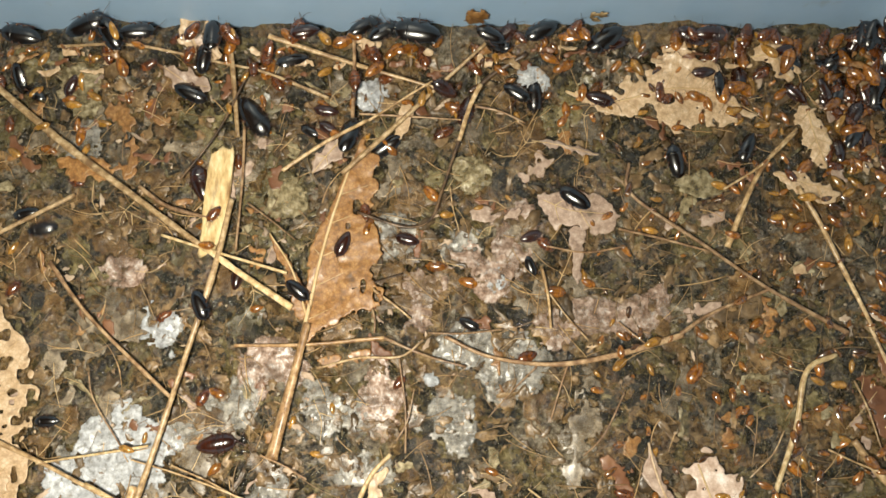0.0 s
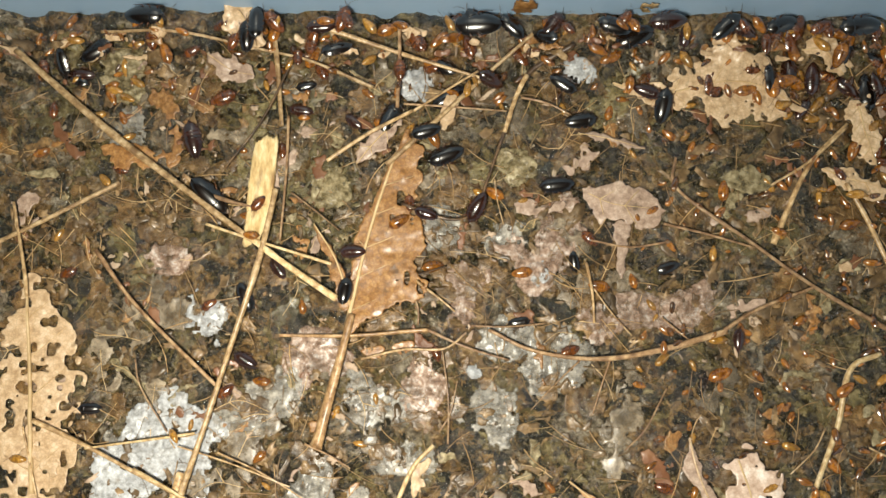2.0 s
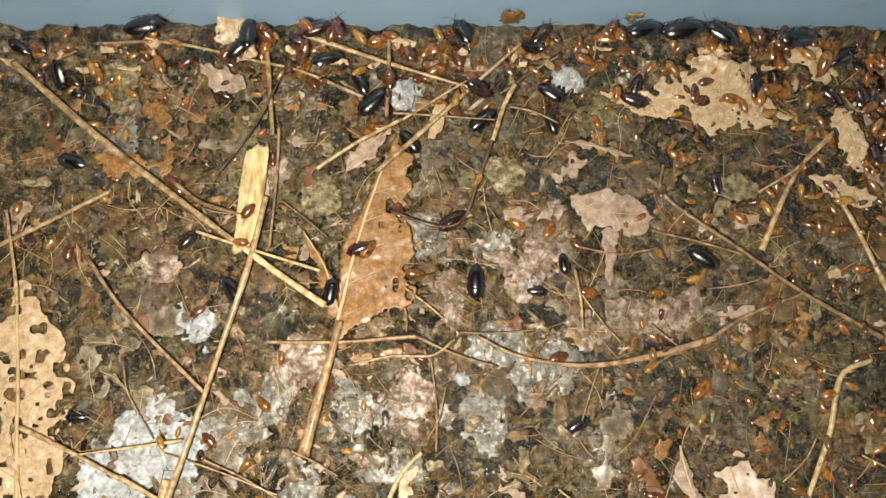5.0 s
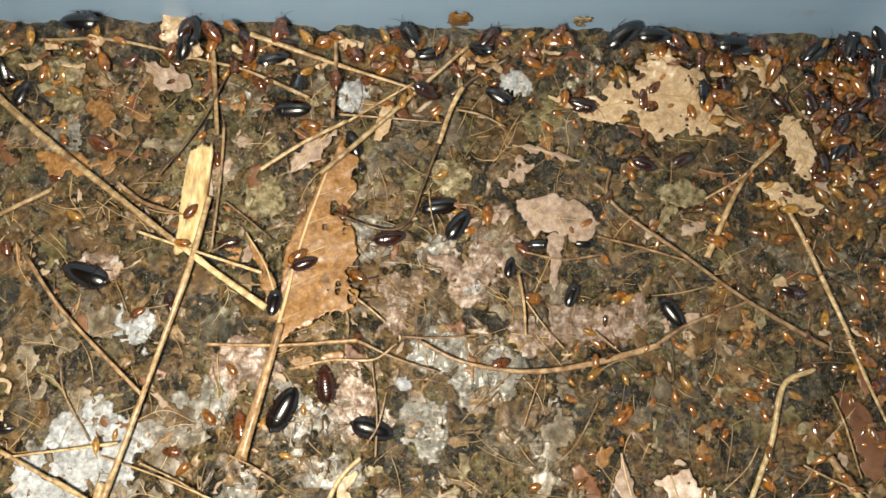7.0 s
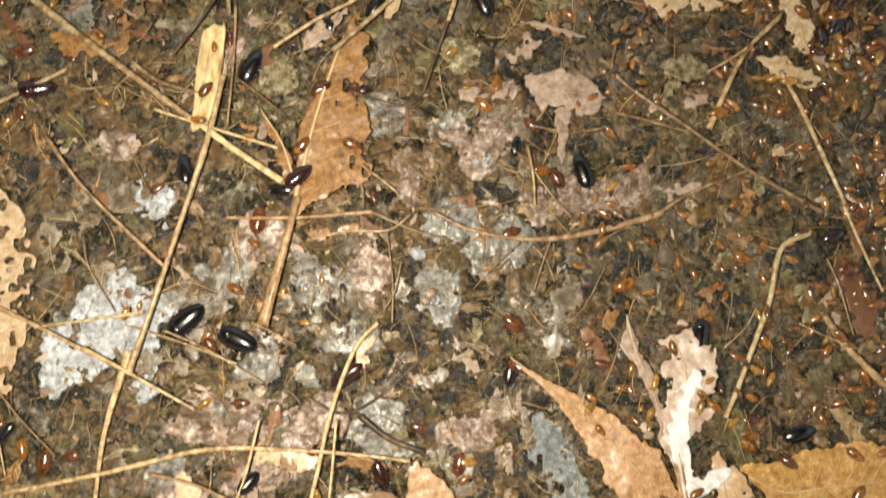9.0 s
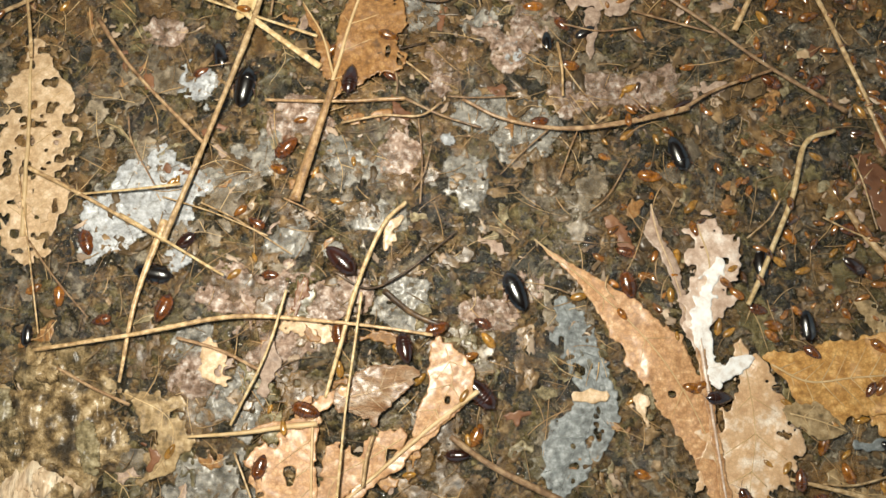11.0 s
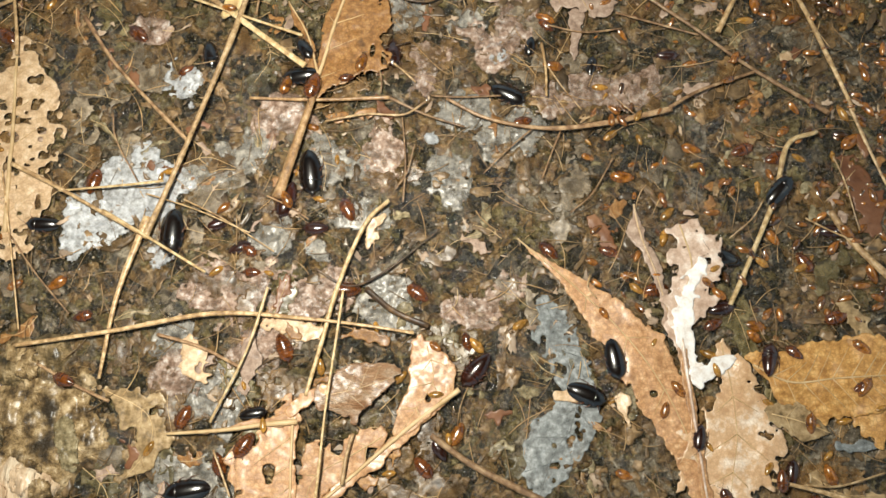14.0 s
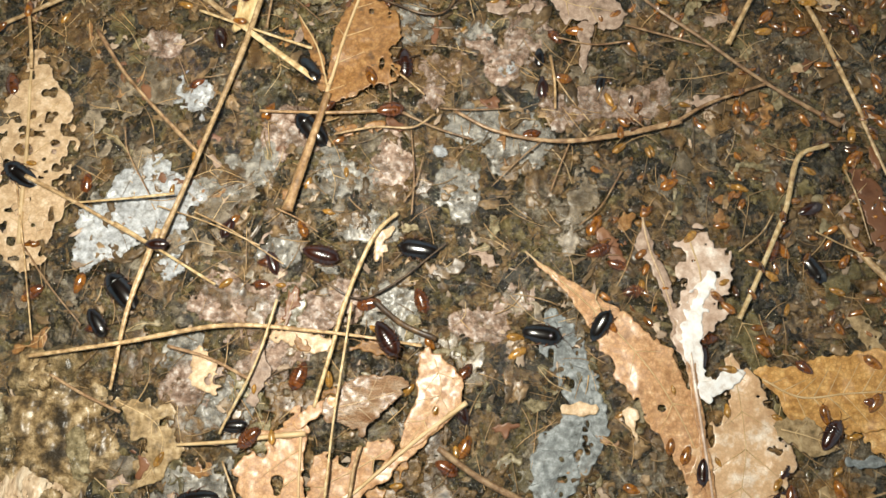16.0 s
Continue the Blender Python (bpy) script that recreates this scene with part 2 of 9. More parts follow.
SOAKED_BROWN = material("soaked_brown_leaf", [(0.32, (0.055, 0.026, 0.008)), (0.5, (0.17, 0.095, 0.034)), (0.66, (0.33, 0.205, 0.09))], 170, rough=0.42, vary=0.35, stains=((0.05, 0.03, 0.014), 0.58), stain_scale=130, wet=0.6, film=0.8)
SOAKED_GREY = material("soaked_grey_leaf", [(0.32, (0.085, 0.062, 0.038)), (0.5, (0.21, 0.162, 0.106)), (0.66, (0.38, 0.305, 0.215))], 170, rough=0.45, vary=0.3, stains=((0.06, 0.045, 0.03), 0.58), stain_scale=130, wet=0.6, film=0.8)
SOAKED_OLIVE = material("soaked_olive_leaf", [(0.32, (0.055, 0.042, 0.014)), (0.5, (0.15, 0.118, 0.048)), (0.66, (0.30, 0.24, 0.12))], 170, rough=0.42, vary=0.3, stains=((0.04, 0.03, 0.014), 0.58), stain_scale=130, wet=0.6, film=0.8)
STALK = material("leaf_stalk", [(0.34, (0.15, 0.078, 0.030)), (0.5, (0.36, 0.205, 0.088)), (0.66, (0.56, 0.38, 0.20))], 300, rough=0.42, vary=0.12, bump=0.6, stains=((0.16, 0.08, 0.03), 0.58), stain_scale=85, wet=0.6)
STRAW = material("straw", [(0.34, (0.19, 0.108, 0.046)), (0.5, (0.43, 0.275, 0.128)), (0.66, (0.68, 0.50, 0.29))], 300, rough=0.42, vary=0.22, bump=0.6, stains=((0.20, 0.105, 0.04), 0.57), stain_scale=85, wet=0.6)
PALE_STRAW = material("pale_straw", [(0.34, (0.34, 0.205, 0.085)), (0.5, (0.60, 0.425, 0.205)), (0.66, (0.80, 0.64, 0.40))], 300, rough=0.45, vary=0.1, bump=0.6, stains=((0.30, 0.17, 0.07), 0.60), stain_scale=85, wet=0.5)
BARK = material("twig_bark", [(0.34, (0.12, 0.06, 0.025)), (0.5, (0.27, 0.155, 0.075)), (0.66, (0.46, 0.31, 0.17))], 240, rough=0.55, vary=0.2, bump=0.8, wet=0.5)
DARK_BARK = material("dark_bark", [(0.35, (0.018, 0.010, 0.005)), (0.5, (0.060, 0.032, 0.014)), (0.66, (0.20, 0.115, 0.05))], 140, rough=0.5, vary=0.2, bump=0.8, wet=0.6)
CHESTNUT_LEAF = material("reddish_leaf", [(0.3, (0.10, 0.038, 0.016)), (0.5, (0.17, 0.07, 0.03)), (0.7, (0.24, 0.12, 0.06))], 70, rough=0.45, vary=0.15, wet=0.5)
PINKISH_FLAKE = material("pale_flake", [(0.3, (0.22, 0.15, 0.10)), (0.5, (0.36, 0.26, 0.18)), (0.7, (0.52, 0.42, 0.32))], 90, rough=0.55, per="island", vary=0.4)
WRINKLED = material("wrinkled_leaf", [(0.34, (0.36, 0.180, 0.085)), (0.5, (0.54, 0.32, 0.18)), (0.68, (0.78, 0.60, 0.44))], 170, rough=0.36, vary=0.04, bump=1.0, bump_size=0.004, stretch=(0.6, 1.6, 1), wet=0.8, net=0.2)
VEIN = material("leaf_vein", [(0.3, (0.42, 0.27, 0.12)), (0.7, (0.66, 0.49, 0.28))], 120, rough=0.5, vary=0.12, bump=0.4)
PLASTIC = material("blue_grey_plastic", [(0.3, (0.295, 0.425, 0.58)), (0.7, (0.34, 0.475, 0.635))], 25, rough=0.35, bump=0.12, vary=0.0, spec=0.5, stains=((0.28, 0.36, 0.44), 0.66), stain_scale=70)
PLASTER = material("plain_plaster", [(0.3, (0.34, 0.33, 0.31)), (0.7, (0.42, 0.41, 0.39))], 3, rough=0.9, bump=0.2, vary=0.0)
CONCRETE = material("concrete_floor", [(0.3, (0.16, 0.155, 0.15)), (0.7, (0.25, 0.24, 0.23))], 6, rough=0.8, bump=0.3, vary=0.0)
CHIP = material("wood_chip", [(0.34, (0.42, 0.26, 0.10)), (0.5, (0.66, 0.47, 0.22)), (0.66, (0.84, 0.68, 0.40))], 200, rough=0.55, bump=0.9, vary=0.05, stains=((0.22, 0.105, 0.035), 0.55), stain_scale=75, stretch=(1.6, 0.5, 1))
LOG = material("pale_bark", [(0.36, (0.034, 0.021, 0.008)), (0.45, (0.150, 0.093, 0.036)), (0.54, (0.34, 0.230, 0.105)), (0.66, (0.66, 0.50, 0.30))], 140, rough=0.5, bump=0.9, vary=0.05, bump_size=0.002, stains=((0.035, 0.023, 0.010), 0.55), stain_scale=65, wet=0.5)
# The ramp's whitish end paints the wet leaf's bright sheen into its colour.
PALE_TAN_SHEEN = material("pale_tan_leaf_sheen", [(0.34, (0.50, 0.295, 0.155)), (0.5, (0.66, 0.435, 0.255)), (0.66, (0.88, 0.75, 0.62))], 130, rough=0.32, vary=0.05, stains=((0.48, 0.28, 0.14), 0.62), stain_scale=90, wet=1.0, net=0.25)
ORANGE = material("orange_leaf", [(0.33, (0.30, 0.135, 0.030)), (0.5, (0.52, 0.270, 0.075)), (0.68, (0.70, 0.43, 0.16))], 300, rough=0.42, vary=0.06, stains=((0.26, 0.12, 0.035), 0.62), stain_scale=90, wet=0.6, net=0.35)
WHITE = material("white_leaf_flesh", [(0.34, (0.72, 0.64, 0.58)), (0.5, (0.88, 0.84, 0.81)), (0.66, (0.93, 0.92, 0.91))], 260, rough=0.32, vary=0.03, wet=0.9, film=0.12)
MOTTLED = material("mottled_leaf", [(0.34, (0.10, 0.065, 0.026)), (0.47, (0.28, 0.185, 0.085)), (0.58, (0.43, 0.30, 0.155)), (0.68, (0.56, 0.43, 0.26))], 210, rough=0.45, vary=0.1, wet=0.5)

SPLIT_WOOD = material("split_wood", [(0.34, (0.36, 0.23, 0.13)), (0.5, (0.62, 0.45, 0.29)), (0.66, (0.84, 0.70, 0.52))], 120, rough=0.45, bump=0.9, vary=0.05, bump_size=0.0015, stretch=(1.8, 0.35, 1), wet=0.5)
LOG_DARK = material("mottled_bark", [(0.36, (0.025, 0.018, 0.008)), (0.48, (0.12, 0.082, 0.033)), (0.58, (0.30, 0.21, 0.10)), (0.68, (0.50, 0.38, 0.22))], 150, rough=0.5, bump=1.0, vary=0.05, bump_size=0.002, wet=0.5)


def cuticle(name, low, high, rough, coat, bands=0.0):
    """Glossy shell; bands: how much darker the hind edge of each ring of the body is than the rest of it."""
    m = material(name, [(0.38, low), (0.62, high)], 210, rough=rough, bump=0.12, spec=0.6, vary=0.3, coat=coat, bump_size=0.0003)
    if bands:
        n, link = m.node_tree.nodes, m.node_tree.links.new
        bsdf = n["Principled BSDF"]
        paint = bsdf.inputs["Base Color"].links[0].from_socket
        co, split = n.new("ShaderNodeTexCoord"), n.new("ShaderNodeSeparateXYZ")
        link(co.outputs["Object"], split.inputs[0])
        ring = n.new("ShaderNodeMath")
        ring.operation = "PINGPONG"
        ring.inputs[1].default_value = 0.0011
        link(split.outputs["X"], ring.inputs[0])
        edge = n.new("ShaderNodeMapRange")
        edge.inputs["From Min"].default_value, edge.inputs["From Max"].default_value = 0.0002, 0.0009
        edge.inputs["To Min"].default_value, edge.inputs["To Max"].default_value = 0.0, bands
        link(ring.outputs[0], edge.inputs["Value"])
        mix = n.new("ShaderNodeMix")
        mix.data_type = "RGBA"
        link(edge.outputs["Result"], mix.inputs["Factor"])
        link(paint, mix.inputs[6])
        mix.inputs[7].default_value = (low[0] * 0.25, low[1] * 0.2, low[2] * 0.2, 1)
        link(mix.outputs[2], bsdf.inputs["Base Color"])
    return m


BLACK_SHELL = cuticle("black_cuticle", (0.002, 0.0014, 0.0012), (0.007, 0.0034, 0.0022), 0.24, 1.0)
MAROON_SHELL = cuticle("maroon_cuticle", (0.014, 0.004, 0.002), (0.040, 0.010, 0.004), 0.19, 1.0, 0.35)
CHESTNUT_SHELL = cuticle("chestnut_cuticle", (0.050, 0.013, 0.002), (0.17, 0.050, 0.008), 0.19, 1.0, 0.25)
AMBER_SHELL = cuticle("amber_cuticle", (0.10, 0.030, 0.003), (0.38, 0.140, 0.014), 0.20, 1.0, 0.25)
HONEY_SHELL = cuticle("honey_cuticle", (0.19, 0.085, 0.010), (0.48, 0.24, 0.040), 0.20, 1.0, 0.25)
SWARM_SHELL = material("swarm_cuticle", [(0.36, (0.05, 0.016, 0.002)), (0.64, (0.30, 0.115, 0.016))], 330, rough=0.20, bump=0.1, spec=1.0, per="island", vary=0.7, coat=1.0, bump_size=0.0003)
LEG = cuticle("leg_cuticle", (0.03, 0.010, 0.004), (0.10, 0.036, 0.012), 0.35, 0.0)


# ---- building helpers ----
def mesh_from(name, verts, faces, mat, smooth=True):
    me = bpy.data.meshes.new(name)
    me.from_pydata(verts if isinstance(verts, list) else verts.tolist(), [], faces if isinstance(faces, list) else faces.tolist())
    me.materials.append(mat)
    if smooth:
        me.polygons.foreach_set("use_smooth", [True] * len(me.polygons))
    me.update()
    return me


def part(name, me, parent, label="", m=None):
    ob = new(name, me)
    ob.parent = parent
    if m is not None:
        ob.matrix_basis = m
    return tagged(ob, label) if label else ob


def box_mesh(name, x0, x1, y0, y1, z0, z1, mat, bevel=0.0):
    bm = bmesh.new()
    bmesh.ops.create_cube(bm, size=1, matrix=Matrix.LocRotScale(((x0 + x1) / 2, (y0 + y1) / 2, (z0 + z1) / 2), None, (x1 - x0, y1 - y0, z1 - z0)))
    if bevel:
        bmesh.ops.bevel(bm, geom=list(bm.edges), offset=bevel, segments=2, affect="EDGES")
    me = bpy.data.meshes.new(name)
    bm.to_mesh(me)
    bm.free()
    me.materials.append(mat)
    return me


def smooth_line(points, step):
    """A rounded line through a few points, cut into even steps."""
    p = [Vector(q) for q in points]
    p = [2 * p[0] - p[1], *p, 2 * p[-1] - p[-2]]
    out = []
    for a, b, c, d in zip(p, p[1:], p[2:], p[3:]):
        count = max(2, int((c - b).length / step))
        for k in range(count):
            t = k / count
            out.append(0.5 * (2 * b + (c - a) * t + (2 * a - 5 * b + 4 * c - d) * t * t + (3 * b - a - 3 * c + d) * t ** 3))
    return out + [p[-2]]


def tube(points, radii, sides=7, seed=0, knobs=0.12, flat=1.0):
    """Verts and faces of a round stem along points."""
    rng = random.Random(seed)
    verts, faces = [], []
    # Stems are ribbed along their length.
    ribs = [rng.uniform(-0.16, 0.16) if sides > 8 else 0.0 for _ in range(sides)]
    for k, p in enumerate(points):
        along = (points[min(k + 1, len(points) - 1)] - points[max(k - 1, 0)]).normalized()
        side = along.cross(Vector((0, 0, 1)))
        side = side.normalized() if side.length > 1e-4 else Vector((1, 0, 0))
        up = side.cross(along)
        r = radii[k]
        for s in range(sides):
            a = 2 * math.pi * s / sides
            rr = r * (1 + ribs[s] + knobs * (rng.random() * 2 - 1))
            verts.append(tuple(p + side * (rr * math.cos(a)) + up * (rr * flat * math.sin(a))))
    for k in range(len(points) - 1):
        for s in range(sides):
            a, b = k * sides + s, k * sides + (s + 1) % sides
            faces.append((a, b, b + sides, a + sides))
    faces.append(tuple(range(sides - 1, -1, -1)))
    last = (len(points) - 1) * sides
    faces.append(tuple(range(last, last + sides)))
    return verts, faces


# ---- the bin and the room round it ----
def build_room():
    for name, x0, x1, y0, y1, z0, z1, mat in (
            ("floor", -1.6, 1.6, -1.5, 1.7, -0.14, -0.09, CONCRETE), ("ceiling", -1.6, 1.6, -1.5, 1.7, 2.2, 2.25, PLASTER),
            ("wall_north", -1.6, 1.6, 1.7, 1.75, -0.14, 2.25, PLASTER), ("wall_south", -1.6, 1.6, -1.55, -1.5, -0.14, 2.25, PLASTER),
            ("wall_east", 1.6, 1.65, -1.55, 1.75, -0.14, 2.25, PLASTER), ("wall_west", -1.65, -1.6, -1.55, 1.75, -0.14, 2.25, PLASTER)):
        tagged(new(name, box_mesh(name, x0, x1, y0, y1, z0, z1, mat)), "plain " + ("concrete floor" if name == "floor" else "plastered surface of the dim room"), "room", kind="structure")


X0, X1, Y0, Y1 = -0.40, 0.235, -0.15, 0.312


def bin_walls(flare, z, inset=0.0, round_by=0.035, steps=8):
    """The rounded outline of the tub at a height, leaning out as it rises."""
    grow = flare * (z + 0.085) - inset
    x0, x1, y0, y1 = X0 - grow, X1 + grow, Y0 - grow, Y1 + grow
    r = round_by + grow
    out = []
    for cx, cy, a0 in ((x1 - r, y1 - r, 0), (x0 + r, y1 - r, 90), (x0 + r, y0 + r, 180), (x1 - r, y0 + r, 270)):
        for k in range(steps + 1):
            a = radians(a0 + 90 * k / steps)
            out.append((cx + r * math.cos(a), cy + r * math.sin(a), z))
    return out


def build_bin():
    tub = new("storage_bin")
    tagged(tub, "blue-grey plastic storage bin holding damp soil and litter", "bin")
    rings = [bin_walls(0.06, z) for z in (-0.085, -0.02, 0.0, 0.03, 0.07, 0.12, 0.16)]
    rings += [bin_walls(0.06, 0.16, 0.003), *[bin_walls(0.06, z, 0.003) for z in (0.12, 0.07, 0.03, 0.0, -0.02, -0.08)]]
    n = len(rings[0])
    verts = [v for ring in rings for v in ring]
    faces = [(k * n + s, k * n + (s + 1) % n, (k + 1) * n + (s + 1) % n, (k + 1) * n + s) for k in range(len(rings) - 1) for s in range(n)]
    part("wall", mesh_from("bin_wall", verts, faces, PLASTIC), tub)
    bottom = bin_walls(0.06, -0.085) + bin_walls(0.06, -0.08, 0.003)
    faces = [tuple(range(n - 1, -1, -1)), tuple(range(n, 2 * n))]
    part("base", mesh_from("bin_base", bottom, faces, PLASTIC, False), tub)
    lip = bin_walls(0.06, 0.16, 0.0) + bin_walls(0.06, 0.16, -0.012) + bin_walls(0.06, 0.15, -0.012) + bin_walls(0.06, 0.15, -0.010)
    faces = [(k * n + s, (k + 1) * n + s, (k + 1) * n + (s + 1) % n, k * n + (s + 1) % n) for k in range(3) for s in range(n)]
    part("rim", mesh_from("bin_rim", lip, faces, PLASTIC), tub)


def build_soil():
    step = 0.0009
    xs, ys = np.arange(X0 - 0.004, X1 + 0.004, step), np.arange(Y0 - 0.004, Y1 + 0.004, step)
    gx, gy = np.meshgrid(xs, ys)
    gz = soil_top(gx, gy)
    verts = np.stack([gx, gy, gz], -1).reshape(-1, 3)
    w, h = len(xs), len(ys)
    a = (np.arange(h - 1)[:, None] * w + np.arange(w - 1)[None]).ravel()
    faces = np.stack([a, a + 1, a + w + 1, a + w], -1)
    ob = new("ground", mesh_from("ground", verts, faces, SOIL))
    tagged(ob, "damp dark soil with rotted leaf crumbs", "soil", kind="structure")


def full_label(label):
    return label if len(label.split()) > 3 else label + " lying on the damp litter"


def scatter(count, rng, low=(-0.27, -0.07), high=(0.229, 0.306)):
    return np.stack([rng.uniform(low[0], high[0], count), rng.uniform(low[1], high[1], count)], -1)


def build_crumbs(name, label, count, small, large, mat, seed, patchy=0.0):
    """Many small soil lumps in one mesh."""
    rng = np.random.RandomState(seed)
    bm = bmesh.new()
    bmesh.ops.create_icosphere(bm, subdivisions=1, radius=1)
    shape = np.array([v.co[:] for v in bm.verts])
    tris = np.array([[v.index for v in f.verts] for f in bm.faces])
    bm.free()
    at = scatter(count * 3, rng)
    keep = rough_noise(at[:, 0], at[:, 1], 26, seed, 3) > patchy + rng.uniform(-0.25, 0.25, len(at))
    at = at[keep][:count]
    size = small * (large / small) ** (rng.uniform(0, 1, len(at)) ** 2.2)
    squash = rng.uniform(0.45, 1.1, (len(at), 1, 3))
    turn = rng.uniform(0, 2 * np.pi, len(at))
    v = shape[None] * squash * size[:, None, None] * (1 + 0.28 * rng.standard_normal((len(at), len(shape), 1)))
    c, s = np.cos(turn)[:, None], np.sin(turn)[:, None]
    v = np.stack([v[..., 0] * c - v[..., 1] * s, v[..., 0] * s + v[..., 1] * c, v[..., 2]], -1)
    z = soil_top(at[:, 0], at[:, 1]) + 0.15 * size
    v += np.concatenate([at, z[:, None]], 1)[:, None]
    faces = (tris[None] + (np.arange(len(at)) * len(shape))[:, None, None]).reshape(-1, 3)
    tagged(new(name, mesh_from(name, v.reshape(-1, 3), faces, mat)), label, "soil", kind="stuff")


def build_flakes(name, label, count, small, large, mat, seed, patchy=-0.3, lift=0.0006):
    """Torn bits of rotted leaf, each a curled sheet with a ragged edge."""
    rng = np.random.RandomState(seed)
    at = scatter(count * 3, rng)
    keep = rough_noise(at[:, 0], at[:, 1], 20, seed + 5, 3) > patchy + rng.uniform(-0.3, 0.3, len(at))
    at = at[keep][:count]
    spokes, verts, faces = 14, [], []
    ang = np.arange(spokes) * 2 * np.pi / spokes
    for k, (x, y) in enumerate(at):
        size = small * (large / small) ** (rng.uniform() ** 1.8)
        long, turn = rng.uniform(0.22, 0.8), rng.uniform(0, 6.28)
        bites = rng.standard_normal(spokes)
        bites = 0.85 * bites + 0.4 * np.roll(bites, 1)
        edge = size * (1 + 0.42 * bites).clip(0.2, 2.0)
        tilt, curl = rng.uniform(-0.10, 0.10, 2), rng.uniform(-4, 4)
        base = len(verts)
        for ring in (0.0, 0.55, 1.0):
            r = edge * ring
            px, py = r * np.cos(ang), r * long * np.sin(ang)
            pz = tilt[0] * px + tilt[1] * py + curl * px * px + 0.0002 * rng.standard_normal(spokes)
            wx, wy = x + px * np.cos(turn) - py * np.sin(turn), y + px * np.sin(turn) + py * np.cos(turn)
            rows = np.stack([wx, wy, 0.0008 + pz + lift], -1).tolist()
            verts += rows[:1] if ring == 0 else rows
        for s in range(spokes):
            n = (s + 1) % spokes
            faces.append((base, base + 1 + s, base + 1 + n))
            faces.append((base + 1 + s, base + 1 + spokes + s, base + 1 + spokes + n, base + 1 + n))
    verts = np.array(verts)
    verts[:, 2] += 0.5 * (soil_base(verts[:, 0], verts[:, 1]) + soil_top(verts[:, 0], verts[:, 1]))
    ob = new(name, mesh_from(name, verts, faces, mat))
    thick = ob.modifiers.new("thickness", "SOLIDIFY")
    thick.thickness = 0.00014
    tagged(ob, label, "leaf litter", kind="stuff")


def build_fibres(name, label, count, short, long, thin, thick, mat, seed):
    rng = random.Random(seed)
    verts, faces = [], []
    for k in range(count):
        x, y = rng.uniform(-0.26, 0.22), rng.uniform(-0.06, 0.296)
        a, length, bend = rng.uniform(0, 6.28), rng.uniform(short, long) * rng.random() ** 0.7 + short, rng.uniform(-0.9, 0.9)
        pts = []
        for s in range(6):
            pts.append(Vector((x, y, float(soil_base(x, y)) + 0.0018 + rng.uniform(-0.0004, 0.0007))))
            a += bend / 5
            x, y = x + math.cos(a) * length / 5, y + math.sin(a) * length / 5
        r = rng.uniform(thin, thick)
        v, f = tube(pts, [r, r, r, r * 0.9, r * 0.8, r * 0.4], 4, k, 0.1)
        faces += [tuple(i + len(verts) for i in face) for face in f]
        verts += v
    tagged(new(name, mesh_from(name, verts, faces, mat)), label, "fibres", kind="stuff")


# ---- twigs, leaves, mould ----
def twig(points, wide, mat, label, narrow=None, lift=0.0, name="twig", flat=0.8, end_lift=0.0):
    """A dry stem over the litter: a few points on the ground, its width at both ends in mm."""
    narrow = wide if narrow is None else narrow
    pts3 = [(x, y, float(soil_base(x, y)) + 0.0025 + lift + end_lift * k / (len(points) - 1)) for k, (x, y) in enumerate(points)]
    line = smooth_line(pts3, 0.0022)
    seed = int(abs(points[0][0]) * 9e4 + abs(points[-1][1]) * 7e4)
    rng = random.Random(seed)
    sag = [0.00025 * math.sin(k * 0.21 + seed) for k in range(len(line))]
    line = [p + Vector((sag[k] * 0.6, -sag[k] * 0.6, sag[k])) for k, p in enumerate(line)]
    radii = []
    for k in range(len(line)):
        s = k / max(1, len(line) - 1)
        node = 0.16 * max(0, math.sin(k * 0.23 + seed) - 0.9) * 10
        radii.append(0.00037 * (wide + (narrow - wide) * s) * (1 + node + 0.16 * math.sin(k * 0.083 + seed * 1.7) + rng.uniform(-0.03, 0.03)))
    v, f = tube(line, radii, 9, seed, 0.035, flat)
    ob = new(name, mesh_from(name, v, f, mat))
    return tagged(ob, full_label(label), "twig")


def width_at(widths, s):
    k = np.clip(s, 0, 1) * (len(widths) - 1)
    return np.interp(k, np.arange(len(widths)), widths)


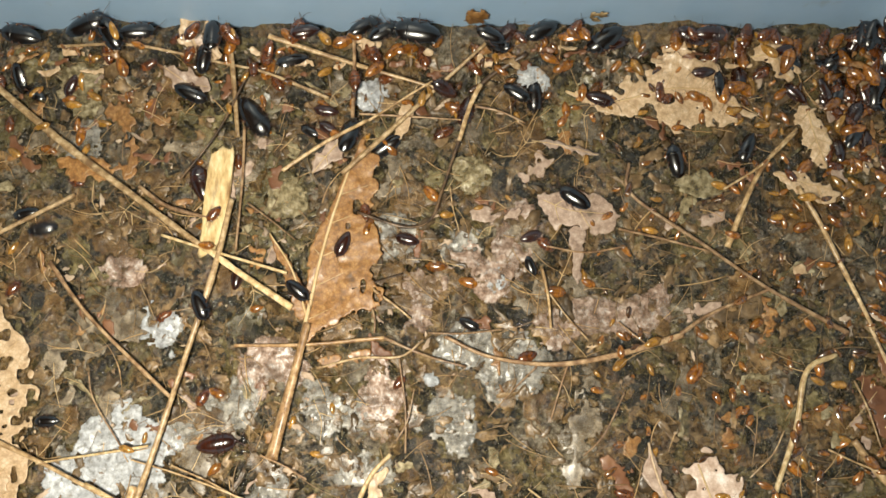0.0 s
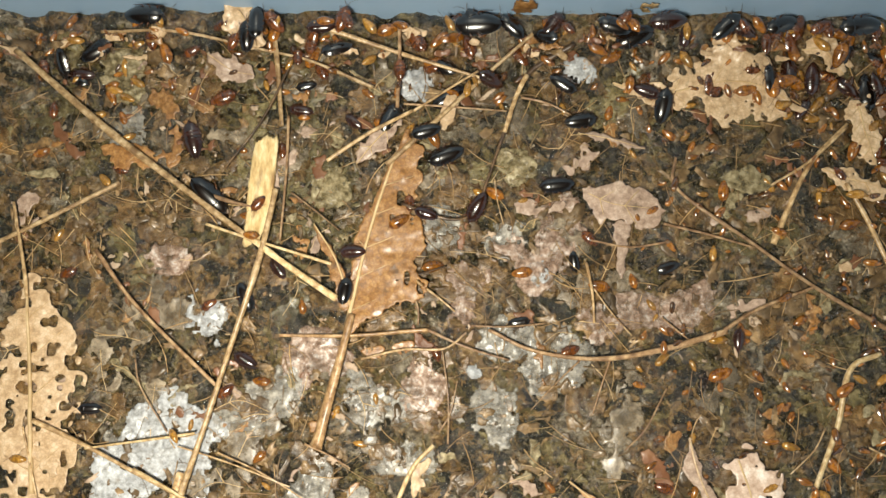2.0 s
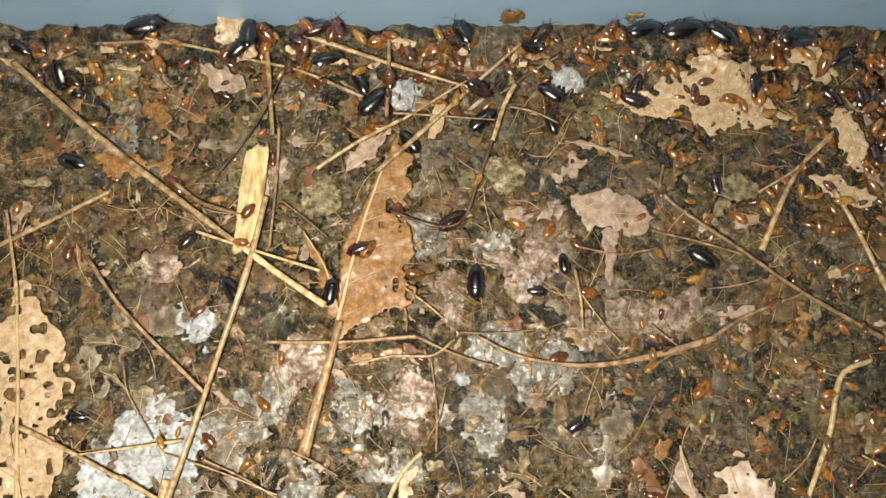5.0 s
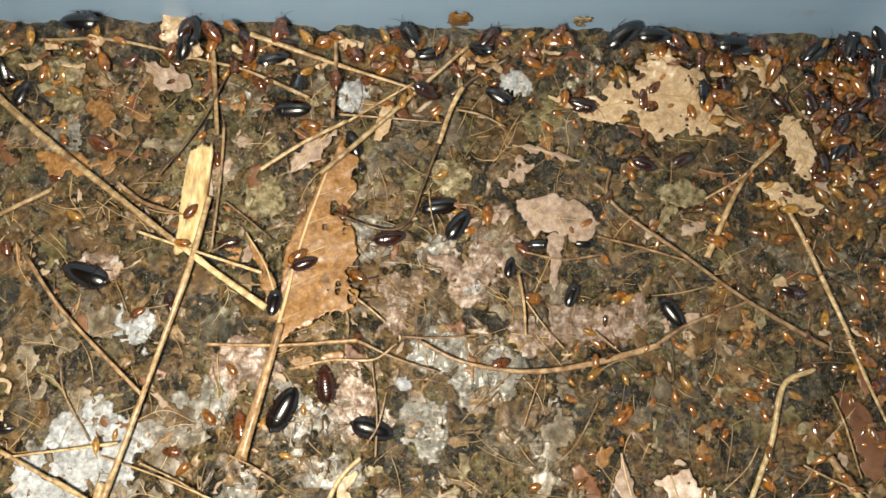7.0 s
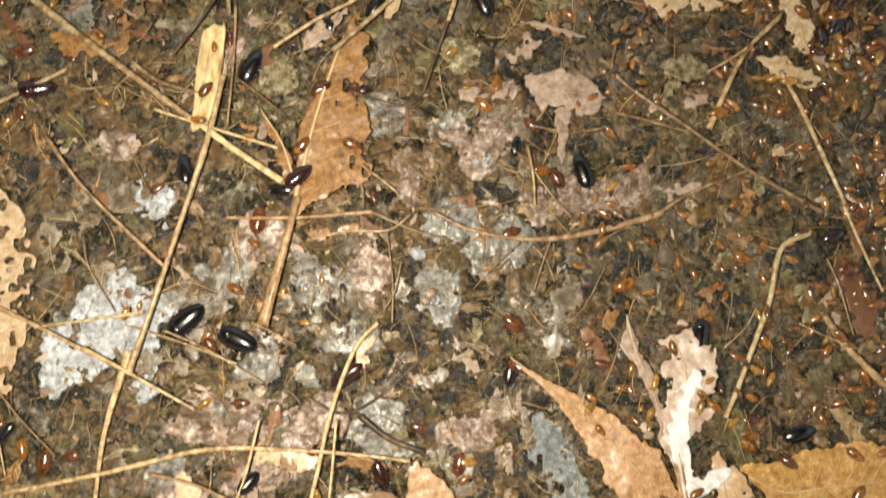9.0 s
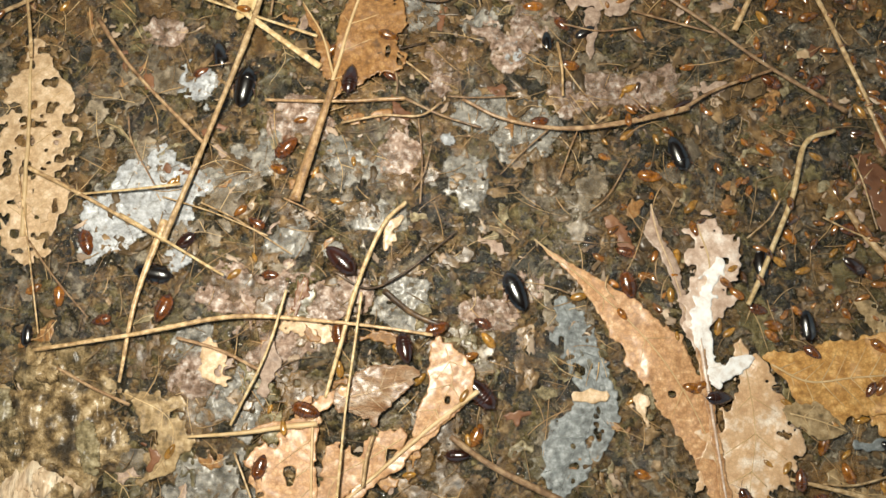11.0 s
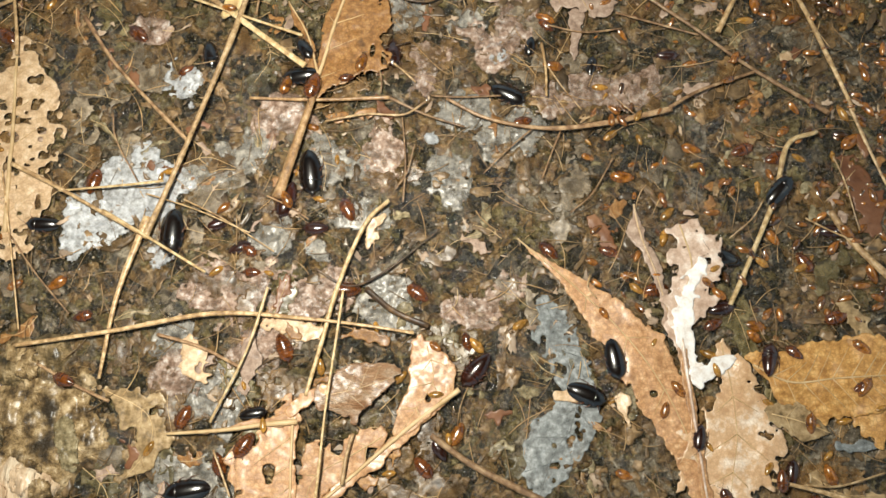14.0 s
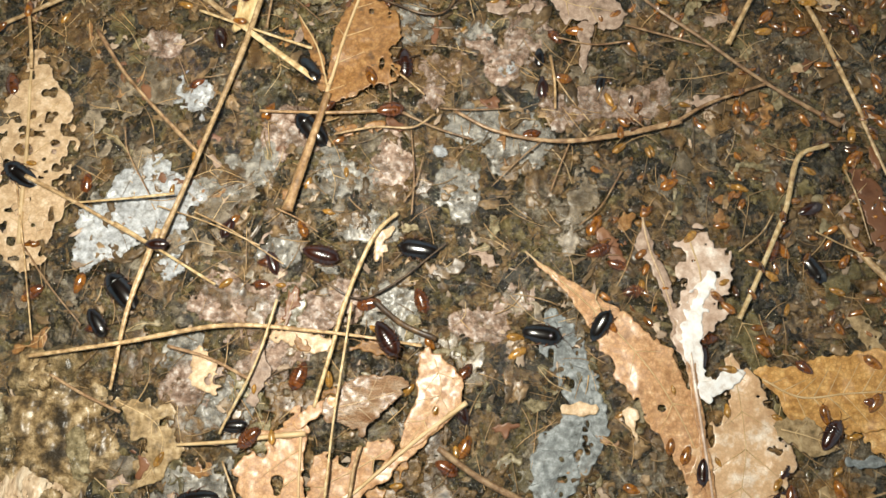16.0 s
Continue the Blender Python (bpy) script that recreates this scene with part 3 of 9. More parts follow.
def leaf(axis, left, right, mat, label, seed=1, ragged=0.3, holes=0.0, hole_scale=140, lift=0.003, wave=0.0012, curl=0.0, vein=0.9, side_veins=4,
         cell=0.00065, name="leaf", category="leaf", vein_mat=None, teeth=0):
    """A dry leaf or a piece of one round its midrib: half-widths in mm at even steps along it, a torn edge and eaten holes."""
    line = [(p.x, p.y) for p in smooth_line([(x, y, 0) for x, y in axis], 0.002)]
    lx, ly = np.array(line).T
    reach = max(max(left), max(right)) * 0.001 * 1.15
    xs, ys = np.arange(lx.min() - reach, lx.max() + reach, cell), np.arange(ly.min() - reach, ly.max() + reach, cell)
    gx, gy = np.meshgrid(xs, ys)
    dist = np.full(gx.shape, 9.0)
    along, side = np.zeros(gx.shape), np.zeros(gx.shape)
    for k in range(len(line) - 1):
        ax, ay, bx, by = lx[k], ly[k], lx[k + 1], ly[k + 1]
        l2 = (bx - ax) ** 2 + (by - ay) ** 2
        t = ((gx - ax) * (bx - ax) + (gy - ay) * (by - ay)) / l2
        lo, hi = (0, 1)
        tc = np.clip(t, lo, hi)
        d = np.hypot(gx - ax - tc * (bx - ax), gy - ay - tc * (by - ay))
        d = np.where(((t < 0) & (k == 0)) | ((t > 1) & (k == len(line) - 2)), d * 2.2 + 0.0004, d)
        cross = (bx - ax) * (gy - ay) - (by - ay) * (gx - ax)
        near = d < dist
        dist, along, side = np.where(near, d, dist), np.where(near, (k + tc) / (len(line) - 1), along), np.where(near, cross, side)
    half = np.where(side > 0, width_at(left, along), width_at(right, along)) * 0.001
    if teeth:
        # Pointed lobes between tears that run in along the side veins.
        phase = (along * teeth - dist * 70 + 0.3 * rough_noise(gx, gy, 60, seed + 21, 2)) % 1.0
        half = half * (0.58 + 0.62 * np.abs(2 * phase - 1) ** 0.8)
    bite = np.clip(rough_noise(gx, gy, 150, seed, 4, 0.65) * 2.4 + 0.2, -0.3, 1.3)
    inside = dist < half * (1 - ragged * bite) - 0.0022 * ragged * (1 + rough_noise(gx, gy, 420, seed + 3, 2))
    if holes:
        inside &= (rough_noise(gx, gy, hole_scale, seed + 40, 2) < 0.72 - 1.2 * holes) | (dist < 0.0007)
    ok = inside[:-1, :-1] & inside[1:, :-1] & inside[:-1, 1:] & inside[1:, 1:]
    if not ok.any():
        return None
    z = soil_base(gx, gy) + lift + wave * rough_noise(gx, gy, 55, seed + 7, 2) + curl * dist * dist + 0.0003 * rough_noise(gx, gy, 260, seed + 8, 2)
    w = len(xs)
    r, c = np.nonzero(ok)
    quads = np.stack([r * w + c, r * w + c + 1, (r + 1) * w + c + 1, (r + 1) * w + c], -1)
    used, faces = np.unique(quads, return_inverse=True)
    faces = faces.reshape(-1, 4)
    verts = np.stack([gx.ravel()[used], gy.ravel()[used], z.ravel()[used]], -1)
    edges = np.sort(np.concatenate([faces[:, [0, 1]], faces[:, [1, 2]], faces[:, [2, 3]], faces[:, [3, 0]]]), 1)
    rim, count = np.unique(edges, axis=0, return_counts=True)
    rim = rim[count == 1]
    for _ in range(2):
        total, times = np.zeros_like(verts), np.zeros(len(verts))
        for i, j in ((0, 1), (1, 0)):
            np.add.at(total, rim[:, i], verts[rim[:, j]])
            np.add.at(times, rim[:, i], 1)
        edge = times > 0
        verts[edge] = 0.4 * verts[edge] + 0.6 * total[edge] / times[edge][:, None]
    thing = new(name)
    tagged(thing, full_label(label), category)
    blade = part("blade", mesh_from("blade", verts, faces, mat), thing)
    thick = blade.modifiers.new("thickness", "SOLIDIFY")
    thick.thickness, thick.offset = 0.00035, -1
    if vein:
        def top(x, y):
            return float(soil_base(x, y) + lift + wave * rough_noise(x, y, 55, seed + 7, 2)) + 0.0002

        pts = [Vector((x, y, top(x, y))) for x, y in line]
        v, f = tube(pts, [0.0005 * vein * (1.15 - 0.6 * k / len(pts)) for k in range(len(pts))], 6, seed, 0.1)
        part("midrib", mesh_from("midrib", v, f, vein_mat or VEIN), thing)
        for k in range(side_veins):
            s = (k + 0.6) / (side_veins + 0.6)
            i = min(len(line) - 2, int(s * (len(line) - 1)))
            d = Vector((lx[i + 1] - lx[i], ly[i + 1] - ly[i])).normalized()
            for sign, widths in ((1, left), (-1, right)):
                length = 0.00085 * float(width_at(widths, s))
                if length < 0.004:
                    continue
                way = (d * 0.75 + Vector((-d.y, d.x)) * sign).normalized()
                run = [(lx[i] + way.x * length * q / 6, ly[i] + way.y * length * q / 6) for q in range(7)]
                rr, cc = (np.clip([int((q - o[0]) / cell) for q in run_axis], 0, n - 1) for o, run_axis, n in ((ys, [p[1] for p in run], len(ys)), (xs, [p[0] for p in run], len(xs))))
                stop = 7 if inside[rr, cc].all() else max(0, int(np.argmin(inside[rr, cc])))
                if stop < 3:
                    continue
                v, f = tube([Vector((x, y, top(x, y) - 0.0001)) for x, y in run[:stop]], [0.00028 * (1 - 0.09 * q) for q in range(stop)], 4, seed + k, 0.05)
                part("vein", mesh_from("vein", v, f, vein_mat or VEIN), thing)
    return thing


def crust_mesh(x, y, wide, deep, turn, mat, seed, high=0.0025, holes=0.1, ragged=1.0, over=None):
    """A lumpy, frayed sheet over the soil, or over the given height."""
    cell = 0.0007
    r = 0.001 * max(wide, deep) * 0.75
    gx, gy = np.meshgrid(np.arange(-r, r, cell), np.arange(-r, r, cell))
    px, py = gx + x, gy + y
    c, s = math.cos(radians(turn)), math.sin(radians(turn))
    u, v = (gx * c + gy * s) / (0.0005 * wide), (-gx * s + gy * c) / (0.0005 * deep)
    d = np.sqrt(u * u + v * v) + ragged * (0.8 * rough_noise(px, py, 70, seed, 4) + 0.2 * rough_noise(px, py, 330, seed + 11, 2))
    inside = (d < 1) & (rough_noise(px, py, 230, seed + 4, 3, 0.7) < 0.78 - holes * 1.6 + 0.5 * np.clip(0.45 - d, -0.6, 0.3))
    ok = inside[:-1, :-1] & inside[1:, :-1] & inside[:-1, 1:] & inside[1:, 1:]
    z = (over(px, py) if over else soil_top(px, py) * 0.6 + soil_base(px, py) * 0.4) + 0.0008 + high * (np.clip(1 - d, 0, 1) ** 0.5 * (0.5 + 0.6 * rough_noise(px, py, 200, seed + 2, 3)) + 0.15 * rough_noise(px, py, 600, seed + 6, 2))
    w = gx.shape[1]
    rr, cc = np.nonzero(ok)
    quads = np.stack([rr * w + cc, rr * w + cc + 1, (rr + 1) * w + cc + 1, (rr + 1) * w + cc], -1)
    used, faces = np.unique(quads, return_inverse=True)
    verts = np.stack([px.ravel()[used], py.ravel()[used], z.ravel()[used]], -1)
    return mesh_from("crust", verts, faces.reshape(-1, 4), mat)


def thicken(ob, by):
    thick = ob.modifiers.new("thickness", "SOLIDIFY")
    thick.thickness, thick.offset = by, -1
    return ob


def mould(x, y, wide, deep, turn, mat, label, seed, high=0.0025, holes=0.1):
    """A patch of mould grown over the soil."""
    return tagged(thicken(new("mould_patch", crust_mesh(x, y, wide, deep, turn, mat, seed, high, holes, 0.85 if mat is MOULD else 1.0)), 0.0004), full_label(label), "mould")


def wood_chip(a, b, wide, mat, label):
    """A flat split of wood with torn ends and a fibrous face."""
    ax, ay = a
    bx, by = b
    d = Vector((bx - ax, by - ay, 0))
    length = d.length
    d.normalize()
    n = Vector((-d.y, d.x, 0))
    rng = random.Random(5)
    cols, rows = 12, 34
    verts, faces = [], []
    for layer in (0, 1):
        for i in range(rows + 1):
            s = i / rows
            for j in range(cols + 1):
                v = j / cols * 2 - 1
                half = 0.0005 * wide * (0.82 + 0.18 * math.sin(2.2 * s + 0.7)) * (1 - 0.35 * max(0, s - 0.72) / 0.28 * (1 + v) * 0.8)
                tear = 0.003 * lumps(v * 0.01, layer, 500, 3) * (1 if i in (0, rows) else 0)
                p = Vector((ax, ay, 0)) + d * (length * s + float(tear)) + n * (half * v + 0.0003 * rng.uniform(-1, 1))
                top = 0.0022 + 0.0005 * float(lumps(s * 0.02, v * 0.05, 260, 7)) - 0.0004 * abs(v) ** 3
                verts.append((p.x, p.y, float(soil_base(p.x, p.y)) + 0.004 + (top if layer else 0) - 0.0008))
    m = (rows + 1) * (cols + 1)
    for i in range(rows):
        for j in range(cols):
            k = i * (cols + 1) + j
            faces.append((k + m, k + m + 1, k + m + cols + 2, k + m + cols + 1))
            faces.append((k, k + cols + 1, k + cols + 2, k + 1))
    ring = [j for j in range(cols + 1)] + [i * (cols + 1) + cols for i in range(1, rows + 1)] + [rows * (cols + 1) + j for j in range(cols - 1, -1, -1)] + [i * (cols + 1) for i in range(rows - 1, 0, -1)]
    for p, q in zip(ring, ring[1:] + ring[:1]):
        faces.append((p, q, q + m, p + m))
    return tagged(new("wood_chip", mesh_from("wood_chip", verts, faces, mat)), label, "wood chip")


def log_piece(x, y, wide, deep, turn, high, mats, label, seed=3, plates=6):
    """A weathered lump of rotten wood, with plates of bark still on it."""
    c, s = math.cos(radians(turn)), math.sin(radians(turn))

    def crown(px, py):
        u, v = (px - x) * c + (py - y) * s, -(px - x) * s + (py - y) * c
        d = np.hypot(u / (0.0005 * wide), v / (0.0005 * deep)) * (1 + 0.45 * rough_noise(px, py, 60, seed, 4))
        dome = 0.001 * high * np.clip(1 - d ** 2.4, 0, 1) ** 0.5
        return soil_base(px, py) - 0.0015 + dome + np.clip(dome * 300, 0, 1) * (0.0016 * rough_noise(u * 2.2, v * 0.6, 150, seed + 2, 4) + 0.0016 * rough_noise(px, py, 110, seed + 9, 3))

    thing = new("bark_lump")
    tagged(thing, label, "bark")
    r = 0.0007 * max(wide, deep)
    g = np.arange(-r, r, 0.0009)
    gx, gy = np.meshgrid(x + g, y + g)
    verts = np.stack([gx, gy, crown(gx, gy)], -1).reshape(-1, 3)
    w = len(g)
    a = (np.arange(w - 1)[:, None] * w + np.arange(w - 1)[None]).ravel()
    faces = np.stack([a, a + 1, a + w + 1, a + w], -1)
    faces = faces[(verts[:, 2] - soil_base(verts[:, 0], verts[:, 1]) > -0.001)[faces].any(1)]
    part("wood", mesh_from("rotten_wood", verts, faces, mats[0]), thing)
    rng = random.Random(seed)
    for k in range(plates):
        px, py = x + rng.uniform(-0.3, 0.3) * 0.001 * wide, y + rng.uniform(-0.3, 0.3) * 0.001 * deep
        me = crust_mesh(px, py, rng.uniform(14, 28), rng.uniform(9, 16), turn + rng.uniform(50, 120), mats[1 + k % (len(mats) - 1)], seed + 7 * k, 0.0012, 0.0, 0.6, crown)
        thicken(part("bark_plate", me, thing), 0.0009)
    return thing


build_room()
build_bin()
build_soil()
# ---- litter: leaves ----
leaf([(-0.0601, 0.1605), (-0.0544, 0.1888), (-0.047, 0.219), (-0.0385, 0.2456)], [1, 5, 7, 3, 2], [5, 33, 30, 20, 14], BROWN, "curled brown leaf with a pale midrib over dark soil", 11, 0.22, 0.04, lift=0.004, curl=1.5, vein=2.0, side_veins=5)
leaf([(-0.0585, 0.1712), (-0.0659, 0.1927), (-0.0773, 0.2104)], [7, 6, 2], [2, 3, 1], BROWN, "narrow torn strip of brown leaf", 12, 0.3, lift=0.0045, vein=1.2, side_veins=0)
leaf([(-0.2047, 0.0814), (-0.209, 0.1279), (-0.2145, 0.1813)], [16, 22, 17, 3], [17, 26, 26, 7], BUFF, "pale buff leaf riddled with small eaten holes", 13, 0.25, 0.33, 230, lift=0.003, vein=2.4, side_veins=5)
leaf([(-0.1949, 0.093), (-0.2036, 0.1019), (-0.207, 0.1122)], [6, 9, 4], [4, 5, 3], BUFF, "small buff leaf scrap", 14, 0.4, 0.1, vein=0)
leaf([(0.066, 0.281), (0.089, 0.276), (0.112, 0.281), (0.132, 0.282), (0.152, 0.274)], [2, 2.5, 6, 9.5, 14.5, 15, 19.5, 20.6, 17.2, 6, 3.5], [2, 4, 6, 9, 9, 17, 22, 21.6, 22.8, 16.6, 10.6], BUFF, "light tan leaf eaten ragged at its margin", 15, 0.45, 0.13, 130, lift=0.005, vein=0.9, side_veins=4)
leaf([(0.157, 0.298), (0.167, 0.297), (0.177, 0.286)], [4.5, 7.8, 8, 5, 3], [3, 5, 5.5, 6, 4], BUFF, "tan leaf end below the wall", 115, 0.3, 0.06, lift=0.006, vein=0.7, side_veins=1)
leaf([(0.0659, 0.282), (0.0755, 0.2764), (0.0891, 0.2708)], [2, 5, 3], [2, 4, 3], BUFF, "ragged tan leaf scrap", 16, 0.6, 0.1, lift=0.004, vein=0)
leaf([(-0.123, 0.3235), (-0.1151, 0.3124), (-0.1077, 0.2972)], [10, 11, 6], [8, 12, 7], BUFF, "bleached curled leaf scrap against the wall", 17, 0.4, 0.08, lift=0.007, vein=0.6, side_veins=0)
leaf([(-0.1151, 0.3059), (-0.1099, 0.3022), (-0.1063, 0.2972)], [3, 4, 2], [4, 5, 2], BLEACHED, "white torn leaf scrap", 18, 0.5, lift=0.008, vein=0)
leaf([(-0.0402, 0.2596), (-0.0483, 0.2511), (-0.0576, 0.2397)], [8, 10, 5, 1], [1, 5, 8, 2], PINKISH, "pinkish dry leaf end with a notched edge", 19, 0.35, lift=0.005, vein=0.7, side_veins=2)
leaf([(0.0545, 0.227), (0.0679, 0.2217), (0.0841, 0.2205)], [5, 11, 13, 8], [4, 11, 13, 10], PINKISH, "pinkish grey flat leaf piece", 20, 0.3, lift=0.0035, vein=0.5, side_veins=2)
leaf([(0.0713, 0.2121), (0.0703, 0.1985), (0.0701, 0.1836)], [5, 4, 2], [6, 4, 2], PINKISH, "pinkish grey leaf strip", 21, 0.3, lift=0.003, vein=0)
leaf([(0.0492, 0.2563), (0.0656, 0.2536), (0.0819, 0.2488)], [3, 5, 3], [2, 4, 3], PINKISH, "greyish torn leaf strip", 22, 0.45, lift=0.004, vein=0.4, side_veins=0)
leaf([(0.1848, 0.2731), (0.1882, 0.2577), (0.1928, 0.2424)], [9, 10, 4], [9, 12, 4], BUFF, "tan leaf remnant by the wall", 23, 0.45, 0.12, lift=0.005, vein=0.8)
leaf([(0.1676, 0.2407), (0.1777, 0.2367), (0.1936, 0.2327)], [3, 6, 4], [3, 8, 8], BUFF, "tan ragged leaf remnant", 24, 0.6, 0.15, lift=0.004, vein=0.5)
leaf([(-0.1519, 0.2728), (-0.1469, 0.2572), (-0.1487, 0.2402)], [6, 8, 4], [10, 9, 4], BROWN, "dull brown rotted leaf", 25, 0.6, 0.2, lift=0.002, vein=0)
leaf([(-0.132, 0.2932), (-0.1204, 0.2861), (-0.1091, 0.2833)], [4, 8, 5], [4, 8, 4], PINKISH, "pale brown leaf scrap", 26, 0.5, 0.1, lift=0.004, vein=0.4, side_veins=0)
leaf([(-0.1784, 0.2478), (-0.1627, 0.2414), (-0.1477, 0.2458)], [5, 8, 5], [8, 12, 8], BROWN, "dull brown leaf pressed into the soil", 27, 0.6, 0.15, lift=0.0015, vein=0)
leaf([(-0.037, 0.3057), (-0.0327, 0.3037), (-0.0271, 0.302)], [3, 4, 3], [3, 4, 3], BUFF, "small tan leaf scrap", 28, 0.5, lift=0.006, vein=0)
leaf([(-0.01, 0.2727), (-0.0127, 0.267), (-0.0181, 0.257)], [4, 6, 3], [5, 5, 2], BUFF, "tan leaf scrap", 29, 0.5, lift=0.006, vein=0)
leaf([(0.045, 0.2367), (0.0505, 0.2423), (0.056, 0.2493)], [5, 7, 5], [5, 8, 6], PINKISH, "greyish pink leaf mould", 30, 0.6, 0.15, lift=0.002, vein=0)
leaf([(0.1783, 0.1917), (0.1731, 0.1943), (0.1654, 0.2023)], [4, 6, 4], [4, 6, 4], BUFF, "buff leaf scrap", 31, 0.6, 0.2, lift=0.003, vein=0)
leaf([(-0.0539, 0.1499), (-0.0379, 0.1515), (-0.0273, 0.1537)], [2, 4, 3], [4, 6, 3], BROWN, "brown leaf scrap under a stem", 33, 0.5, lift=0.002, vein=0)
leaf([(-0.2155, 0.2226), (-0.219, 0.2142), (-0.2117, 0.2088)], [6, 8, 6], [6, 8, 6], PINKISH, "pale frayed leaf scrap", 35, 0.6, 0.15, lift=0.002, vein=0)
leaf([(-0.0273, 0.0843), (-0.0249, 0.092), (-0.0185, 0.101)], [5, 6, 2], [6, 5, 2], BUFF, "buff leaf tip", 36, 0.4, lift=0.003, vein=0)
leaf([(0.045, 0.092), (0.074, 0.07), (0.096, 0.05), (0.118, 0.021), (0.132, -0.01), (0.134, -0.027)], [0.3, 3, 6.5, 11, 15.5, 13, 9, 5, 2], [1.1, 3, 6, 13, 16, 15, 14, 10, 6], TAN, "large tan leaf torn along its midrib", 41, 0.16, 0.02, 90, lift=0.0045, vein=0.8, side_veins=5)
leaf([(0.1225, 0.056), (0.1275, 0.0225), (0.1357, -0.0271)], [2, 3, 4], [4, 3, 3], TAN, "midrib piece of a large tan leaf", 49, 0.2, 0.0, lift=0.006, vein=1.7, side_veins=0, vein_mat=BLEACHED)
leaf([(0.142, 0.047), (0.147, 0.027), (0.149, 0.006), (0.147, -0.011), (0.145, -0.03)], [5, 10, 13, 18, 21, 24, 18, 10], [5, 7, 9, 18, 27, 28, 26, 22], PALE_TAN_SHEEN, "sun-bleached tan leaf half with pale blotches", 42, 0.36, 0.0, 100, lift=0.0045, vein=0.5, side_veins=4, wave=0.002)
leaf([(0.123, 0.103), (0.1285, 0.083), (0.1235, 0.066), (0.123, 0.05), (0.1285, 0.027)], [9, 15.5, 16.5, 17, 14, 11, 6, 4, 3], [9, 12.5, 13.5, 9, 10, 9, 5, 3, 2], BLEACHED, "bleached pinkish white leaf part with torn points", 43, 0.42, 0.06, lift=0.006, vein=0.8, side_veins=0)
leaf([(0.134, 0.086), (0.1255, 0.068), (0.1245, 0.052), (0.1305, 0.0265)], [5, 7, 7, 5.5, 5, 7, 5], [4, 6, 7, 7, 5, 3.4, 3.4], WHITE, "bright white stripped leaf stalk", 43, 0.4, lift=0.0068, vein=0)
leaf([(0.129, 0.03), (0.137, 0.034), (0.149, 0.0415)], [5, 6, 5, 2], [4, 6.5, 5, 2], WHITE, "white fork of a stripped leaf stalk", 143, 0.25, lift=0.0062, vein=0)
leaf([(0.101, 0.1125), (0.105, 0.095), (0.112, 0.078), (0.117, 0.062), (0.1205, 0.046)], [1.6, 3.2, 4, 4.8, 4, 3.6, 3.2], [1.4, 7.5, 3.4, 4.4, 3.2, 5.2, 2], PINKISH, "pale pointed leaf sliver", 44, 0.3, lift=0.005, vein=1.0, side_veins=0, vein_mat=BUFF)
leaf([(0.157, 0.038), (0.174, 0.031), (0.195, 0.034), (0.221, 0.037)], [7, 13, 16, 18, 19.9, 20, 20.4, 20], [2, 4, 15, 21, 20, 18.4, 17, 14], ORANGE, "orange-tan leaf with a wavy margin", 45, 0.12, lift=0.005, vein=1.0, side_veins=9, wave=0.002)
leaf([(0.2183, 0.0276), (0.2361, 0.0247), (0.2564, 0.022)], [28, 22, 4], [25, 20, 4], ORANGE, "end of an orange-tan leaf", 46, 0.2, lift=0.004, vein=0.9, side_veins=2)
leaf([(0.165, 0.016), (0.178, 0.0135), (0.192, 0.009)], [7, 10, 8, 5, 2], [4, 8.8, 11, 6.5, 2], MOTTLED, "olive-tan leaf flap", 47, 0.25, lift=0.0042, vein=0.7, side_veins=2)
leaf([(0.077, 0.021), (0.074, 0.005), (0.066, -0.009), (0.06, -0.029)], [11, 13.9, 12, 12.5, 12.5, 8, 2], [8, 12.5, 15, 16.9, 16.6, 12.4, 3], SLATE, "slate-grey skeletal leaf lying flat", 48, 0.16, 0.12, 300, lift=0.002, wave=0.0005, vein=0.5, side_veins=3, vein_mat=SLATE)
leaf([(0.059, 0.064), (0.068, 0.045), (0.077, 0.021)], [4, 8.5, 10, 11.5, 11, 6], [4, 10, 14, 12.5, 10, 6], SLATE, "slate-grey rotted leaf film", 148, 0.25, 0.13, 200, lift=0.0016, wave=0.0005, vein=0.4, side_veins=2, vein_mat=SLATE)
leaf([(0.0648, 0.019), (0.0727, 0.019), (0.0819, 0.0195)], [3, 4, 4], [3, 4, 3], BUFF, "small tan leaf square", 50, 0.2, lift=0.004, vein=0)
leaf([(0.0963, 0.0208), (0.0977, 0.0131), (0.1004, 0.0056)], [4, 6, 3], [4, 4, 2], BUFF, "small tan leaf flap", 51, 0.4, lift=0.004, vein=0)
leaf([(-0.0556, 0.0085), (-0.0545, -0.012), (-0.0525, -0.042)], [3, 4, 4, 4], [4, 20, 30, 33, 34], TAN, "tan leaf piece with a straight vein", 52, 0.3, 0.08, 110, lift=0.0045, vein=1.6, side_veins=4)
leaf([(-0.0529, -0.0005), (-0.0686, -0.0027), (-0.0869, -0.0063), (-0.1131, -0.0096)], [3, 2, 2, 1], [6, 4, 2, 1], TAN, "thin tan leaf stalk", 53, 0.2, lift=0.005, vein=2.6, side_veins=0)
leaf([(-0.146, 0.009), (-0.124, -0.001), (-0.121, -0.015), (-0.131, -0.031)], [3, 6.5, 9, 11.5, 11.5, 9, 6.5, 3], [4.6, 6.3, 14, 9, 8.5, 9.5, 11.2, 8], MOTTLED, "mottled olive-tan leaf with ragged edge", 54, 0.42, 0.1, lift=0.0025, vein=0.4, side_veins=1)
